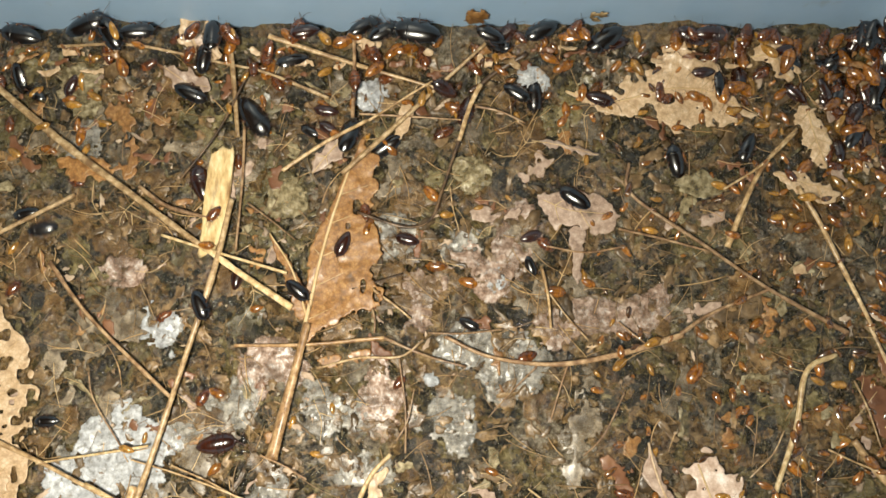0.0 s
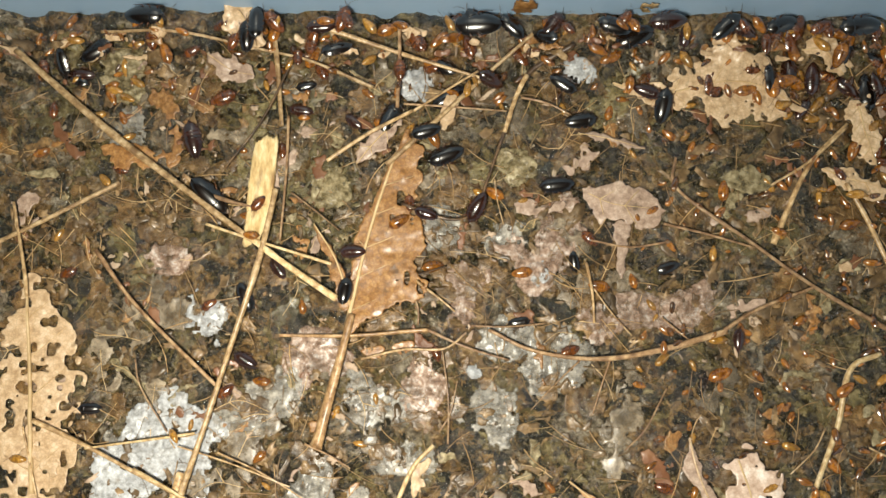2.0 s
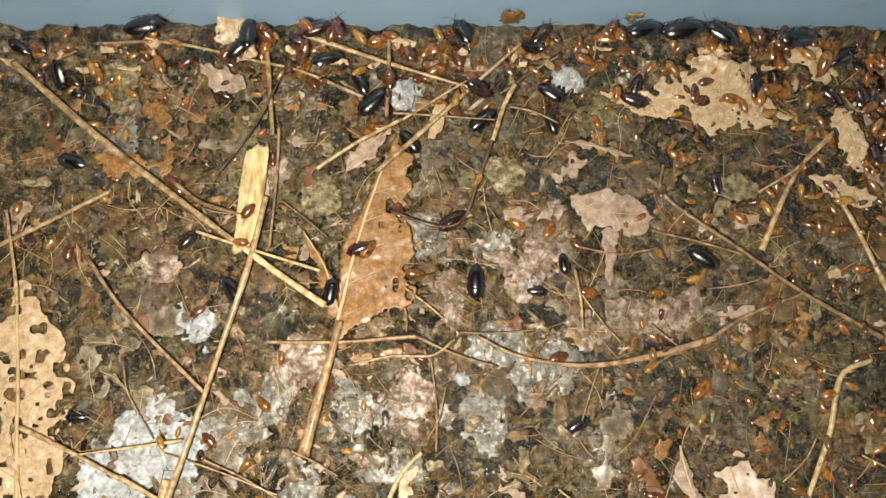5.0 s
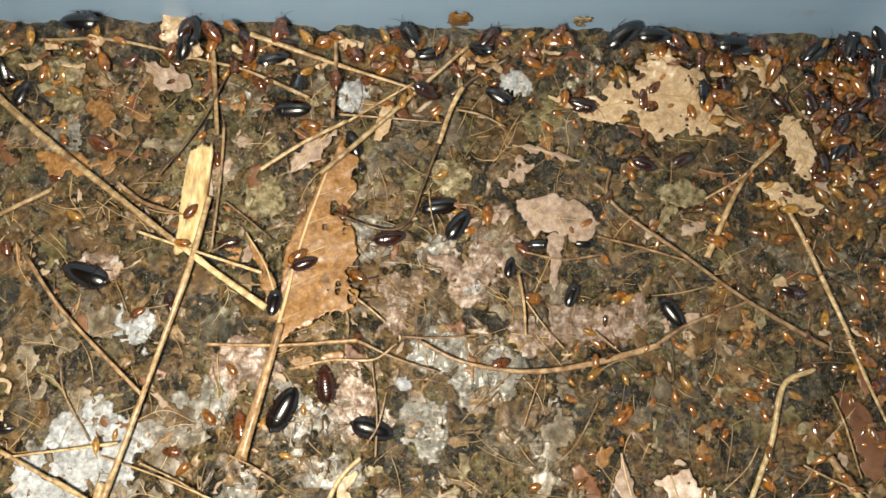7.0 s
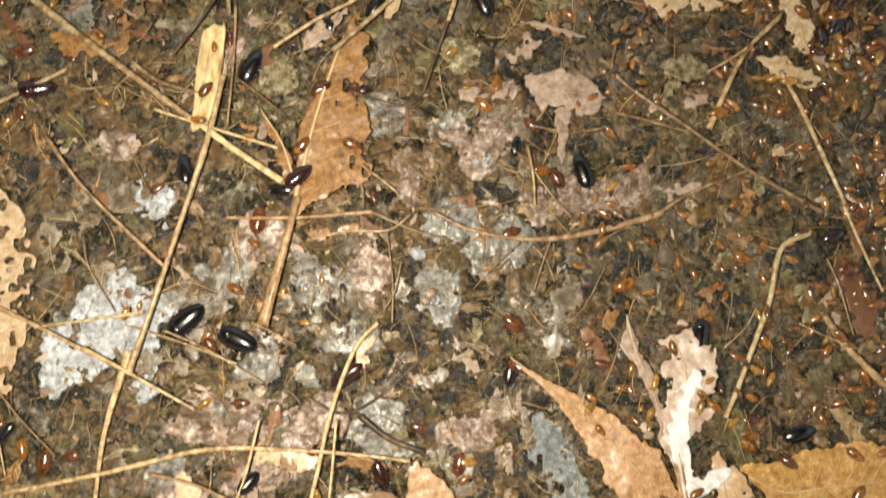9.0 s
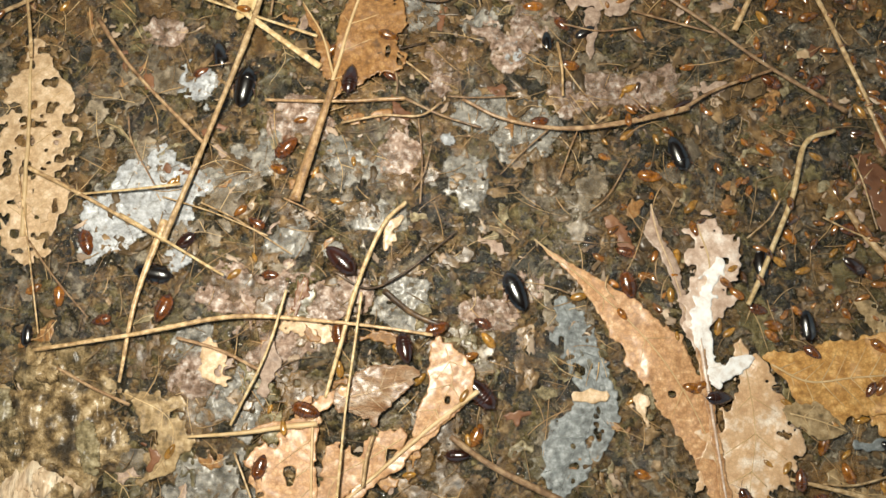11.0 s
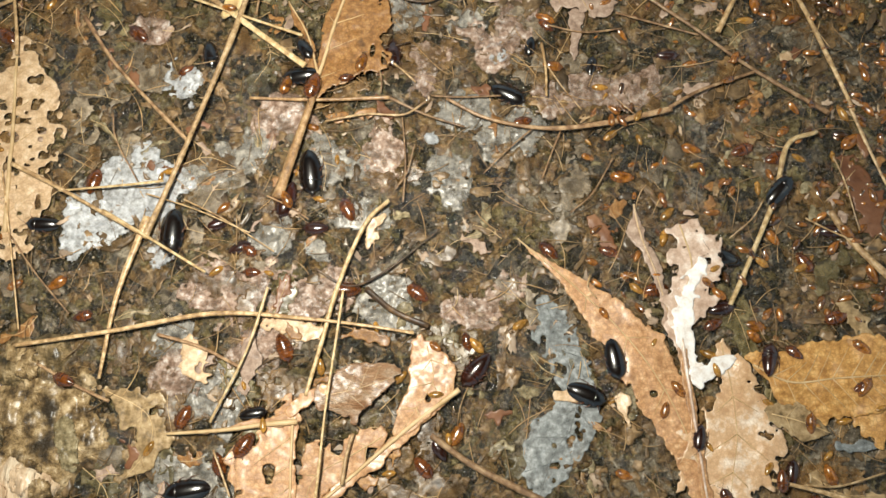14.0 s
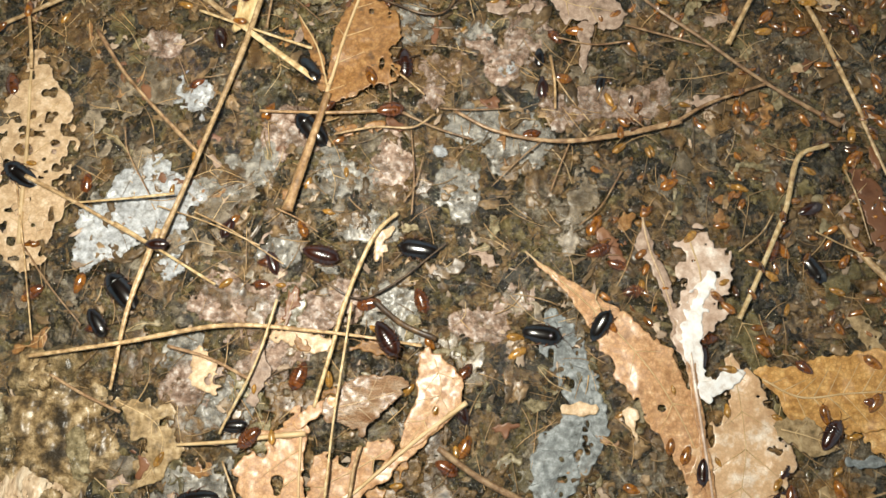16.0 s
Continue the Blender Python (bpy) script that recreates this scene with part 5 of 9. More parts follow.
# ---- litter: mould, bark ----
for spot in (
        (-0.1426, 0.1055, 44, 54, 20, MOULD, "white crusty mould on rotten wood", 3, 0.0014, -0.2),
        (-0.1589, 0.0898, 42, 32, 20, MOULD, "white crusty mould on rotten wood", 4, 0.0014, -0.2),
        (-0.1272, 0.0735, 16, 14, 0, MOULD, "white crusty mould", 31, 0.0014, -0.2),
        (-0.1264, 0.163, 21, 26, 20, MOULD, "pale lumpy mould patch", 5, 0.003, 0.05),
        (-0.1036, 0.1216, 42, 24, 25, GREY_MOULD, "grey film of mould", 6, 0.0006, 0.0),
        (-0.0909, 0.1375, 14, 24, 20, GREY_MOULD, "grey film of mould", 7, 0.0006, 0.0),
        (-0.0479, 0.1251, 40, 26, 0, GREY_MOULD, "grey mouldy crust", 8, 0.0006, 0.0),
        (0.0076, 0.1233, 30, 34, 0, GREY_MOULD, "grey mouldy crust", 9, 0.0006, 0.0),
        (0.03, 0.1912, 34, 30, -30, PINK_MOULD, "pinkish crumbly mould", 10, 0.002, 0.02),
        (0.0313, 0.1899, 14, 16, 0, MOULD, "white frosty mould", 32, 0.0026, 0.2),
        (-0.0048, 0.1732, 20, 26, 0, PINK_MOULD, "pale crumbly lump", 11, 0.003, 0.02),
        (0.0165, 0.206, 26, 22, 0, GREY_MOULD, "grey green mould", 12, 0.0006, 0.0),
        (-0.0296, 0.2826, 20, 16, 10, MOULD, "white crumbly mould", 13, 0.003, 0.2),
        (0.0503, 0.289, 12, 15, 60, MOULD, "white fuzzy mould tuft", 14, 0.003, 0.15),
        (-0.1737, 0.2842, 24, 24, 0, OLIVE, "rough olive lump of bark", 15, 0.004, 0.02),
        (-0.0696, 0.2271, 28, 22, 0, OLIVE, "rough olive lichen-like crust", 16, 0.004, 0.04),
        (0.0191, 0.2392, 16, 22, 30, OLIVE, "olive leaf crust", 17, 0.0025, 0.06),
        (0.102, 0.1746, 26, 22, 0, PINK_MOULD, "pale flaky crust", 18, 0.002, 0.02),
        (-0.1475, 0.1931, 28, 14, 10, PINK_MOULD, "pale crumbly crust", 19, 0.002, 0.02),
        (-0.1679, 0.2584, 22, 26, 0, GREY_MOULD, "greyish crust", 20, 0.0006, 0.0),
        (-0.0849, 0.136, 12, 20, 0, GREY_MOULD, "grey film of mould", 21, 0.0006, 0.0),
        (-0.0311, 0.0981, 30, 16, 0, GREY_MOULD, "grey crust by a root", 22, 0.0006, 0.0),
        (-0.1686, 0.0998, 14, 20, 0, GREY_MOULD, "grey crust", 23, 0.0006, 0.0),
        (-0.1109, 0.0172, 24, 20, 0, PINK_MOULD, "pale crumbly crust", 24, 0.003, 0.02),
        (-0.1029, -0.0289, 50, 26, 0, GREY_MOULD, "grey mouldy crust", 25, 0.0006, 0.0),
        (-0.052, 0.083, 14, 14, 0, GREY_MOULD, "grey crust", 26, 0.0006, 0.0),
        (0.0498, 0.1474, 12, 20, 0, GREY_MOULD, "grey crust under a twig", 27, 0.0006, 0.0),
        (-0.0042, 0.1862, 22, 18, 0, PINK_MOULD, "pale crumbly crust", 28, 0.002, 0.02),
        (-0.0213, 0.2102, 26, 18, 0, GREY_MOULD, "grey blue crust", 29, 0.0006, 0.0),
        (-0.039, 0.2026, 34, 22, 30, PINK_MOULD, "pale brown film on the soil", 51, 0.001, 0.02),
        (0.0449, 0.2118, 32, 26, 70, PINK_MOULD, "pale brown film on the soil", 52, 0.001, 0.02),
        (0.0713, 0.1689, 40, 22, 10, PINK_MOULD, "pale brown film on the soil", 53, 0.001, 0.02),
        (0.0153, 0.1575, 30, 20, 40, GREY_MOULD, "grey film of mould", 54, 0.0006, 0.0),
        (-0.0216, 0.1333, 36, 24, 80, PINK_MOULD, "pale brown film on the soil", 55, 0.001, 0.02),
        (0.0366, 0.1473, 34, 30, 0, GREY_MOULD, "grey film of mould", 56, 0.0006, 0.0),
        (-0.0751, 0.1457, 30, 22, 20, PINK_MOULD, "pale brown film on the soil", 57, 0.001, 0.02),
        (-0.0886, 0.0616, 44, 26, 10, PINK_MOULD, "pale pinkish film on the soil", 58, 0.001, 0.02),
        (-0.0771, 0.0845, 36, 24, 10, GREY_MOULD, "grey film of mould", 59, 0.0006, 0.0),
        (-0.076, 0.033, 40, 30, 30, PINK_MOULD, "pale pinkish film on the soil", 61, 0.001, 0.02),
        (-0.097, 0.008, 38, 34, 60, GREY_MOULD, "grey-tan film of mould", 62, 0.0006, 0.0),
        (-0.050, 0.058, 44, 24, 10, PINK_MOULD, "pale pinkish film on the soil", 63, 0.001, 0.02),
        (-0.018, 0.056, 34, 26, 0, GREY_MOULD, "grey-tan film of mould", 64, 0.0006, 0.0),
        (-0.118, 0.034, 30, 24, 20, GREY_MOULD, "grey-tan film of mould", 65, 0.0006, 0.0),
        (0.030, 0.058, 34, 26, 30, PINK_MOULD, "pale brown film on the soil", 66, 0.001, 0.02),
        (0.0008, 0.141, 9, 9, 20, MOULD, "small white crumb of mould", 30, 0.004, 0.1)):
    x, y, wide, deep, turn, mat, label, seed, high, holes = spot
    mould(x, y, wide, deep, turn, mat, label, seed, high, holes)
for x, y, z, wide, deep, turn, mat, label, seed in (
        (0.0222, 0.3142, 0.018, 11, 9, 25, BROWN, "dark brown leaf scrap stuck to the bin wall", 71),
        (0.0800, 0.3142, 0.021, 15, 9, 5, MOTTLED, "mottled tan leaf scrap stuck to the bin wall", 72),
        (0.0080, 0.3142, 0.016, 5, 4, 60, MOTTLED, "tiny tan leaf crumb stuck to the bin wall", 73)):
    scrap = thicken(new("leaf_scrap", crust_mesh(0, 0, wide, deep, turn, mat, seed, 0.0012, 0.0, 2.2, lambda px, py: 0 * px)), 0.0004)
    scrap.matrix_basis = pose(x, y, z, 86.5, 0, 0)
    tagged(scrap, label, "leaf")
log_piece(-0.1819, -0.0168, 78, 72, 12, 6, (LOG, LOG_DARK, LOG, OLIVE), "pale weathered bark lump in the corner of the litter")
log_piece(-0.181, -0.038, 44, 26, 8, 9, (SPLIT_WOOD, SPLIT_WOOD, LOG), "pale split wood end of a rotten branch", 19, 3)
log_piece(-0.1816, 0.0173, 44, 30, 20, 5, (LOG_DARK, LOG), "mottled olive bark lump", 8, 3)


def scatter_leaves(count, seed, west=-0.24, east=0.215, south=-0.05, north=0.298):
    """Dull rotted leaf pieces pressed into the soil all over."""
    rng = random.Random(seed)
    kinds = ((FLAKE, "dull brown rotted leaf piece pressed into soil"), (PINKISH, "greyish pink leaf piece pressed into soil"), (OLIVE, "olive-brown mouldering leaf piece on soil"),
             (BROWN, "brown rotted leaf piece pressed into soil"), (CHESTNUT_LEAF, "reddish brown mouldering leaf piece on soil"),
             (SOAKED_BROWN, "soaked brown leaf layer half rotted away"), (SOAKED_BROWN, "soaked brown leaf layer half rotted away"), (SOAKED_GREY, "soaked grey-brown leaf layer half rotted away"),
             (SOAKED_OLIVE, "soaked olive leaf layer half rotted away"))
    for k in range(count):
        x, y, a = rng.uniform(west, east), rng.uniform(south, north), rng.uniform(0, 6.28)
        mat, label = rng.choice(kinds)
        soaked = mat in (SOAKED_BROWN, SOAKED_GREY, SOAKED_OLIVE)
        long, bend = rng.uniform(0.018, 0.036) if soaked else rng.uniform(0.010, 0.024), rng.uniform(-0.5, 0.5)
        axis = [(x, y), (x + long * 0.5 * math.cos(a), y + long * 0.5 * math.sin(a)), (x + long * math.cos(a + bend), y + long * math.sin(a + bend))]
        if axis[2][0] > 0.22 or axis[2][1] > 0.303:
            continue
        w = [rng.uniform(5, 11) if soaked else rng.uniform(2, 6) for _ in range(6)]
        leaf(axis, w[:3], w[3:], mat, label, 200 + k + 31 * seed, rng.uniform(0.5, 0.8), rng.uniform(0.08, 0.3), 170, lift=rng.uniform(0.0006, 0.0014) if soaked else rng.uniform(0.0008, 0.0022), wave=0.001, vein=rng.choice((0, 0, 0.35)), side_veins=1, name="rotted_leaf" if soaked else "leaf_scrap")


scatter_leaves(310, 12)
scatter_leaves(55, 31, -0.22, 0.02, 0.19, 0.295)


def wall_scraps(count, seed):
    """Scraps heaped along the far wall and in its corner, leaning up against it."""
    rng = random.Random(seed)
    kinds = ((BROWN, "brown torn leaf scrap heaped against the wall"), (FLAKE, "dull leaf scrap heaped against the wall"), (BUFF, "tan torn leaf scrap heaped against the wall"), (CHESTNUT_LEAF, "reddish leaf scrap heaped against the wall"))
    for k in range(count):
        x, y, a = rng.uniform(-0.24, 0.215), rng.uniform(0.292, 0.304), rng.uniform(-0.5, 0.5) + rng.choice((0, 3.14))
        if k % 5 == 0:
            x, y, a = rng.uniform(0.21, 0.226), rng.uniform(0.10, 0.29), 1.57 + rng.uniform(-0.4, 0.4)
        long = rng.uniform(0.007, 0.014)
        axis = [(x + q * long * math.cos(a), y + q * long * math.sin(a)) for q in (-0.5, 0, 0.5)]
        mat, label = rng.choice(kinds)
        leaf(axis, [rng.uniform(2, 4) for _ in range(3)], [rng.uniform(2, 4) for _ in range(3)], mat, label, 700 + k, 0.5, lift=rng.uniform(0.002, 0.0055), wave=0.003, vein=0, name="leaf_scrap")


wall_scraps(80, 8)

# ---- loose crumbs, flakes and fibres ----
build_crumbs("soil_crumbs", "dark crumbs of damp soil", 11000, 0.0003, 0.0013, CRUMB, 1, -0.35)
build_crumbs("pale_crumbs", "pale crumbs of rotted wood and mould", 2200, 0.0003, 0.0010, PALE_CRUMB, 2, 0.0)
build_flakes("leaf_flakes", "dull torn flakes of rotted leaf", 1500, 0.0008, 0.006, FLAKE, 3)
build_flakes("pale_leaf_flakes", "pale torn flakes of dry leaf", 420, 0.0006, 0.0036, PINKISH_FLAKE, 4, 0.0, 0.0012)
build_fibres("root_fibres", "fine dry roots and plant fibres", 900, 0.006, 0.024, 0.00010, 0.00030, FIBRE, 5)

# ---- cockroaches ----
def body_loft(s0, s1, half, tall, base, count, rings=None, seed=0, split=0, bands=0, length=0.02, arch=2.15):
    """A shell along the body (s runs from the head, 0, to the tail, 1): half-width and height are functions of s."""
    rings = rings or 14
    around = 12
    verts, faces = [], []
    for i in range(rings + 1):
        s = s0 + (s1 - s0) * i / rings
        w, h = half(s), tall(s)
        if bands:
            step = (s * bands) % 1.0
            w, h = w * (1 + 0.025 * step), h * (1 + 0.028 * step)
        lo, hi = (0, math.pi) if not split else ((0, math.pi / 2) if split > 0 else (math.pi / 2, math.pi))
        for k in range(around + 1):
            a = lo + (hi - lo) * k / around
            x = (0.5 - s) * length
            verts.append((x, w * math.cos(a), base + h * (1 - abs(math.cos(a)) ** arch)))
        verts.append((x, w * math.cos(hi) * 0.8, base - 0.12 * h))
        verts.append((x, w * math.cos(lo) * 0.8, base - 0.12 * h))
    n = around + 3
    for i in range(rings):
        for k in range(around if split else n):
            a, b = i * n + k, i * n + (k + 1) % n
            faces.append((a, a + n, b + n, b))
    if not split:
        faces.append(tuple(range(n)))
        faces.append(tuple(range(rings * n + n - 1, rings * n - 1, -1)))
    return verts, faces


def outline(wide, front, back, taper=0.5):
    """Half-width of an oval body; front and back set how blunt its ends are, taper how pointed its tail is."""
    def half(s):
        s = min(max(s, 0.0), 1.0)
        f = (1 - (1 - min(s / front, 1.0)) ** 2.2) if s < front else 1.0
        b = (1 - (max(s - back, 0.0) / (1 - back)) ** 2.1)
        return max(0.0002, wide * min(1.0, f) ** 0.5 * max(0.0, b) ** taper)
    return half


ADULT_LENGTH = 0.020


def build_roach(name, label, shell, wings, wide=0.0050, high=0.0033, small=False):
    """One insect, head along +x, standing on z = 0: shield, back, head, legs and feelers."""
    length = ADULT_LENGTH
    thing = new(name)
    tagged(thing, label, "cockroach", "cockroaches on the litter")
    half = outline(wide, 0.36, 0.42) if wings else outline(wide, 0.40, 0.36, 0.62)

    def tall(s):
        # A back that runs nearly level and drops at both ends.
        return max(0.0003, high * 0.80 * max(0.0, 1 - abs(2 * min(max(s, 0), 1) - 0.96) ** 2.8) ** 0.8 * (1 - 0.10 * abs(s - 0.45)))

    base = 0.0005 if small else 0.0011
    v, f = body_loft(0.0, 0.30, half, lambda s: tall(s) * 1.06, base, 0, 8)
    part("pronotum", mesh_from("pronotum", v, f, shell), thing)
    if wings:
        v, f = body_loft(0.27, 0.97, lambda s: half(s) * 0.93, lambda s: tall(s) * 0.9, base, 0, 12)
        part("abdomen", mesh_from("abdomen", v, f, shell), thing)
        for side, word in ((1, "left_wing"), (-1, "right_wing")):
            v, f = body_loft(0.28, 1.0, lambda s: half(s) * 1.0, tall, base, 0, 14, split=side)
            part("wing", mesh_from(word, v, f, shell), thing)
    else:
        for a, b in () if small else ((0.29, 0.385), (0.375, 0.47)):
            v, f = body_loft(a, b, lambda s, a=a: half(s) * (1.0 + 0.35 * (s - a)), lambda s, a=a: tall(s) * (1.0 + 0.5 * (s - a)), base, 0, 4)
            part("thorax_segment", mesh_from("thorax_segment", v, f, shell), thing)
        v, f = body_loft(0.28 if small else 0.46, 1.0, half, tall, base, 0, 18 if small else 28, bands=9 if small else 13)
        part("abdomen", mesh_from("abdomen", v, f, shell), thing)
    v, f = body_loft(-0.045, 0.06, lambda s: 0.0013 * max(0.15, math.sin(math.pi * (s + 0.05) / 0.16)), lambda s: 0.0013 * max(0.15, math.sin(math.pi * (s + 0.05) / 0.16)), base - 0.0002, 0, 6)
    part("head", mesh_from("head", v, f, shell), thing)
    for side in (1, -1):
        for s, reach, sweep in () if small else ((0.16, 0.0007, 0.0020), (0.32, 0.0008, -0.0020), (0.46, 0.0008, -0.0046)):
            x, y = (0.5 - s) * length, half(s) * 0.75 * side
            out = (half(s) * 0.25 + reach) * side
            pts = [Vector((x, y, base)), Vector((x + sweep * 0.3, y + out * 0.6, base + 0.0010)), Vector((x + sweep * 0.75, y + out, 0.0004)), Vector((x + sweep * 1.5, y + out * 1.15, 0.0001))]
            v, f = tube(pts, [0.00042, 0.00034, 0.00020, 0.00010], 5, 1, 0.05)
            part("leg", mesh_from("leg", v, f, LEG), thing)
        pts = [Vector((0.5 * length + 0.0005, 0.0004 * side, 0.0014)), Vector((0.5 * length + 0.003, 0.0018 * side, 0.0022)), Vector((0.5 * length + 0.0055, 0.0040 * side, 0.0016)), Vector((0.5 * length + 0.007, 0.0064 * side, 0.0008))]
        v, f = tube(pts, [0.00016, 0.00013, 0.0001, 0.00006], 4, 1, 0.0)
        part("antenna", mesh_from("antenna", v, f, LEG), thing)
    return thing


BLACK = [build_roach("cockroach", "glossy black adult cockroach crawling over damp litter", BLACK_SHELL, True)]
MAROON = [build_roach("cockroach_nymph", "large dark maroon cockroach nymph with a banded back", MAROON_SHELL, False, 0.0050, 0.0034)]
CHESTNUT = [build_roach("cockroach_nymph", "shiny chestnut-brown cockroach nymph on the litter", CHESTNUT_SHELL, False, 0.0054, 0.0037)]
AMBER = [build_roach("small_nymph", "small shiny amber cockroach nymph among soil crumbs", AMBER_SHELL, False, 0.0052, 0.0044, True)]
HONEY = [build_roach("small_nymph", "tiny translucent honey-coloured cockroach nymph on the litter", HONEY_SHELL, False, 0.0046, 0.0042, True)]

# The tops of soil and litter, on which the insects stand.
for model in (BLACK, MAROON, CHESTNUT, AMBER, HONEY):
    model[0].location = (0, 0, -5)
bpy.context.view_layer.update()
DEPS = bpy.context.evaluated_depsgraph_get()


def surface(x, y):
    low = float(soil_base(x, y))
    hit, place, *_ = scene.ray_cast(DEPS, Vector((x, y, 0.06)), Vector((0, 0, -1)))
    return min(max(place.z, low), low + 0.010) if hit else low


def add_roach(model, mm):
    """A new insect of a kind, so many mm long."""
    made = model[0]
    if len(model) > 1:
        made = copy_thing(model[0], pose(0, 0, -5))
        made.animation_data_clear()
    model.append(made)
    k = mm * 0.001 / ADULT_LENGTH
    made.scale = (k, k, k)
    return made


def stand(x, y, heading, sunk=0):
    """Where an insect stands; those at the walls climb on the heap there."""
    over = min(max(0.0, y - 0.305), 0.009) + min(max(0.0, x - 0.229), 0.006)
    x, y = min(max(x, X0 + 0.01), 0.229), min(max(y, Y0 + 0.01), 0.305)
    d = Vector((math.cos(radians(heading)), math.sin(radians(heading)))) * 0.006
    a, b, c = surface(x, y), surface(x + d.x, y + d.y), surface(x - d.x, y - d.y)
    z = max(a, (a + b + c) / 3) + 1.6 * over
    pitch = math.degrees(math.atan2(min(max(c - b, -0.004), 0.004), 0.012)) * 0.6
    return pose(x, y, z - 0.016 * sunk, 0, pitch, heading)


def crawl(thing, rows):
    """Key an insect's way: seconds, place, heading, and 1 while it is burrowed under the litter."""
    walk(thing, [(row[0], stand(*row[1:])) for row in rows])


def motions():
    crawl(add_roach(BLACK, 17.4), [(0, -0.1188, 0.2811, 339), (0.5, -0.1092, 0.2813, 356), (1, -0.0866, 0.2763, 291), (1.5, -0.0713, 0.2467, 366), (2, -0.0418, 0.2633, 426), (2.5, -0.0400, 0.2597, 365), (3, -0.0392, 0.2612, 306), (3.5, -0.0330, 0.2416, 271), (3.9, -0.0330, 0.2416, 271, 1), (7.6, -0.0576, 0.2647, 351, 1), (8, -0.0576, 0.2647, 351), (8.5, -0.0325, 0.2730, 372), (9, -0.0469, 0.2577, 296), (16, -0.0469, 0.2577, 296)])
    crawl(add_roach(BLACK, 23.5), [(0, -0.0877, 0.2696, 306), (0.5, -0.0929, 0.2295, 253), (1, -0.0810, 0.2097, 325), (1.4, -0.0810, 0.2097, 325, 1), (1.6, -0.1292, 0.2234, 316, 1), (2, -0.1292, 0.2234, 316), (2.5, -0.1517, 0.1891, 321), (3, -0.1721, 0.1936, 361), (3.5, -0.1978, 0.1788, 327), (3.9, -0.1978, 0.1788, 327, 1), (6.6, -0.1533, 0.1881, 342, 1), (7, -0.1533, 0.1881, 342), (7.4, -0.1533, 0.1881, 342, 1), (12.1, -0.1365, 0.1635, 390, 1), (12.5, -0.1365, 0.1635, 390), (13, -0.1359, 0.1369, 310), (13.5, -0.1253, 0.1105, 300), (14, -0.1226, 0.0862, 272), (14.5, -0.1262, 0.0558, 241), (15, -0.1300, 0.0533, 198), (15.5, -0.1392, 0.0542, 168), (16, -0.1501, 0.0611, 136)])
    crawl(add_roach(BLACK, 16.4), [(0, 0.0513, 0.2798, 271), (0.5, 0.0526, 0.2642, 279), (1, 0.0582, 0.2562, 284), (1.5, 0.0597, 0.2630, 364), (2, 0.0511, 0.2634, 371), (2.5, 0.0325, 0.2623, 372), (3, 0.0198, 0.2645, 340), (3.5, 0.0092, 0.2589, 391), (4, 0.0021, 0.2564, 370), (6.5, 0.0211, 0.2870, 450), (6.9, 0.0211, 0.2870, 450, 1), (16, 0.0211, 0.2870, 450, 1)])
    crawl(add_roach(BLACK, 18.9), [(0, -0.0399, 0.2581, 72), (0.5, -0.0298, 0.2623, 41), (1, -0.0216, 0.2740, 51), (1.5, -0.0129, 0.2750, 16), (2, -0.0132, 0.2748, 32), (2.5, -0.0150, 0.2760, 91), (3, -0.0216, 0.2793, 165), (3.5, -0.0324, 0.2762, 165), (4, -0.0371, 0.2768, 180), (6.5, -0.0546, 0.2717, 258), (7, -0.0590, 0.2728, 181), (7.5, -0.0716, 0.2670, 192), (8, -0.0737, 0.2600, 235), (8.5, -0.0786, 0.2453, 273), (9, -0.0835, 0.2329, 243), (9.5, -0.0963, 0.2288, 192), (9.9, -0.0963, 0.2288, 192, 1), (13.1, -0.0684, 0.1700, 188, 1), (13.5, -0.0684, 0.1700, 188), (14, -0.0676, 0.1707, 188), (14.5, -0.0651, 0.1707, 236), (15, -0.0662, 0.1757, 279), (15.5, -0.0680, 0.1785, 285), (16, -0.0690, 0.1806, 304)])
    crawl(add_roach(MAROON, 19.0), [(0, -0.1123, 0.2354, 107), (0.5, -0.1238, 0.2457, 145), (1, -0.1335, 0.2453, 190), (1.5, -0.1369, 0.2441, 176), (2, -0.1387, 0.2511, 103), (2.5, -0.1393, 0.2368, 161), (3, -0.1407, 0.2419, 108), (3.5, -0.1527, 0.2447, 171), (3.9, -0.1527, 0.2447, 171, 1), (7.1, -0.1866, 0.2190, 161, 1), (7.5, -0.1866, 0.2190, 161), (9, -0.1867, 0.2191, 191), (9.5, -0.1633, 0.2230, 202), (16, -0.1633, 0.2230, 202)])
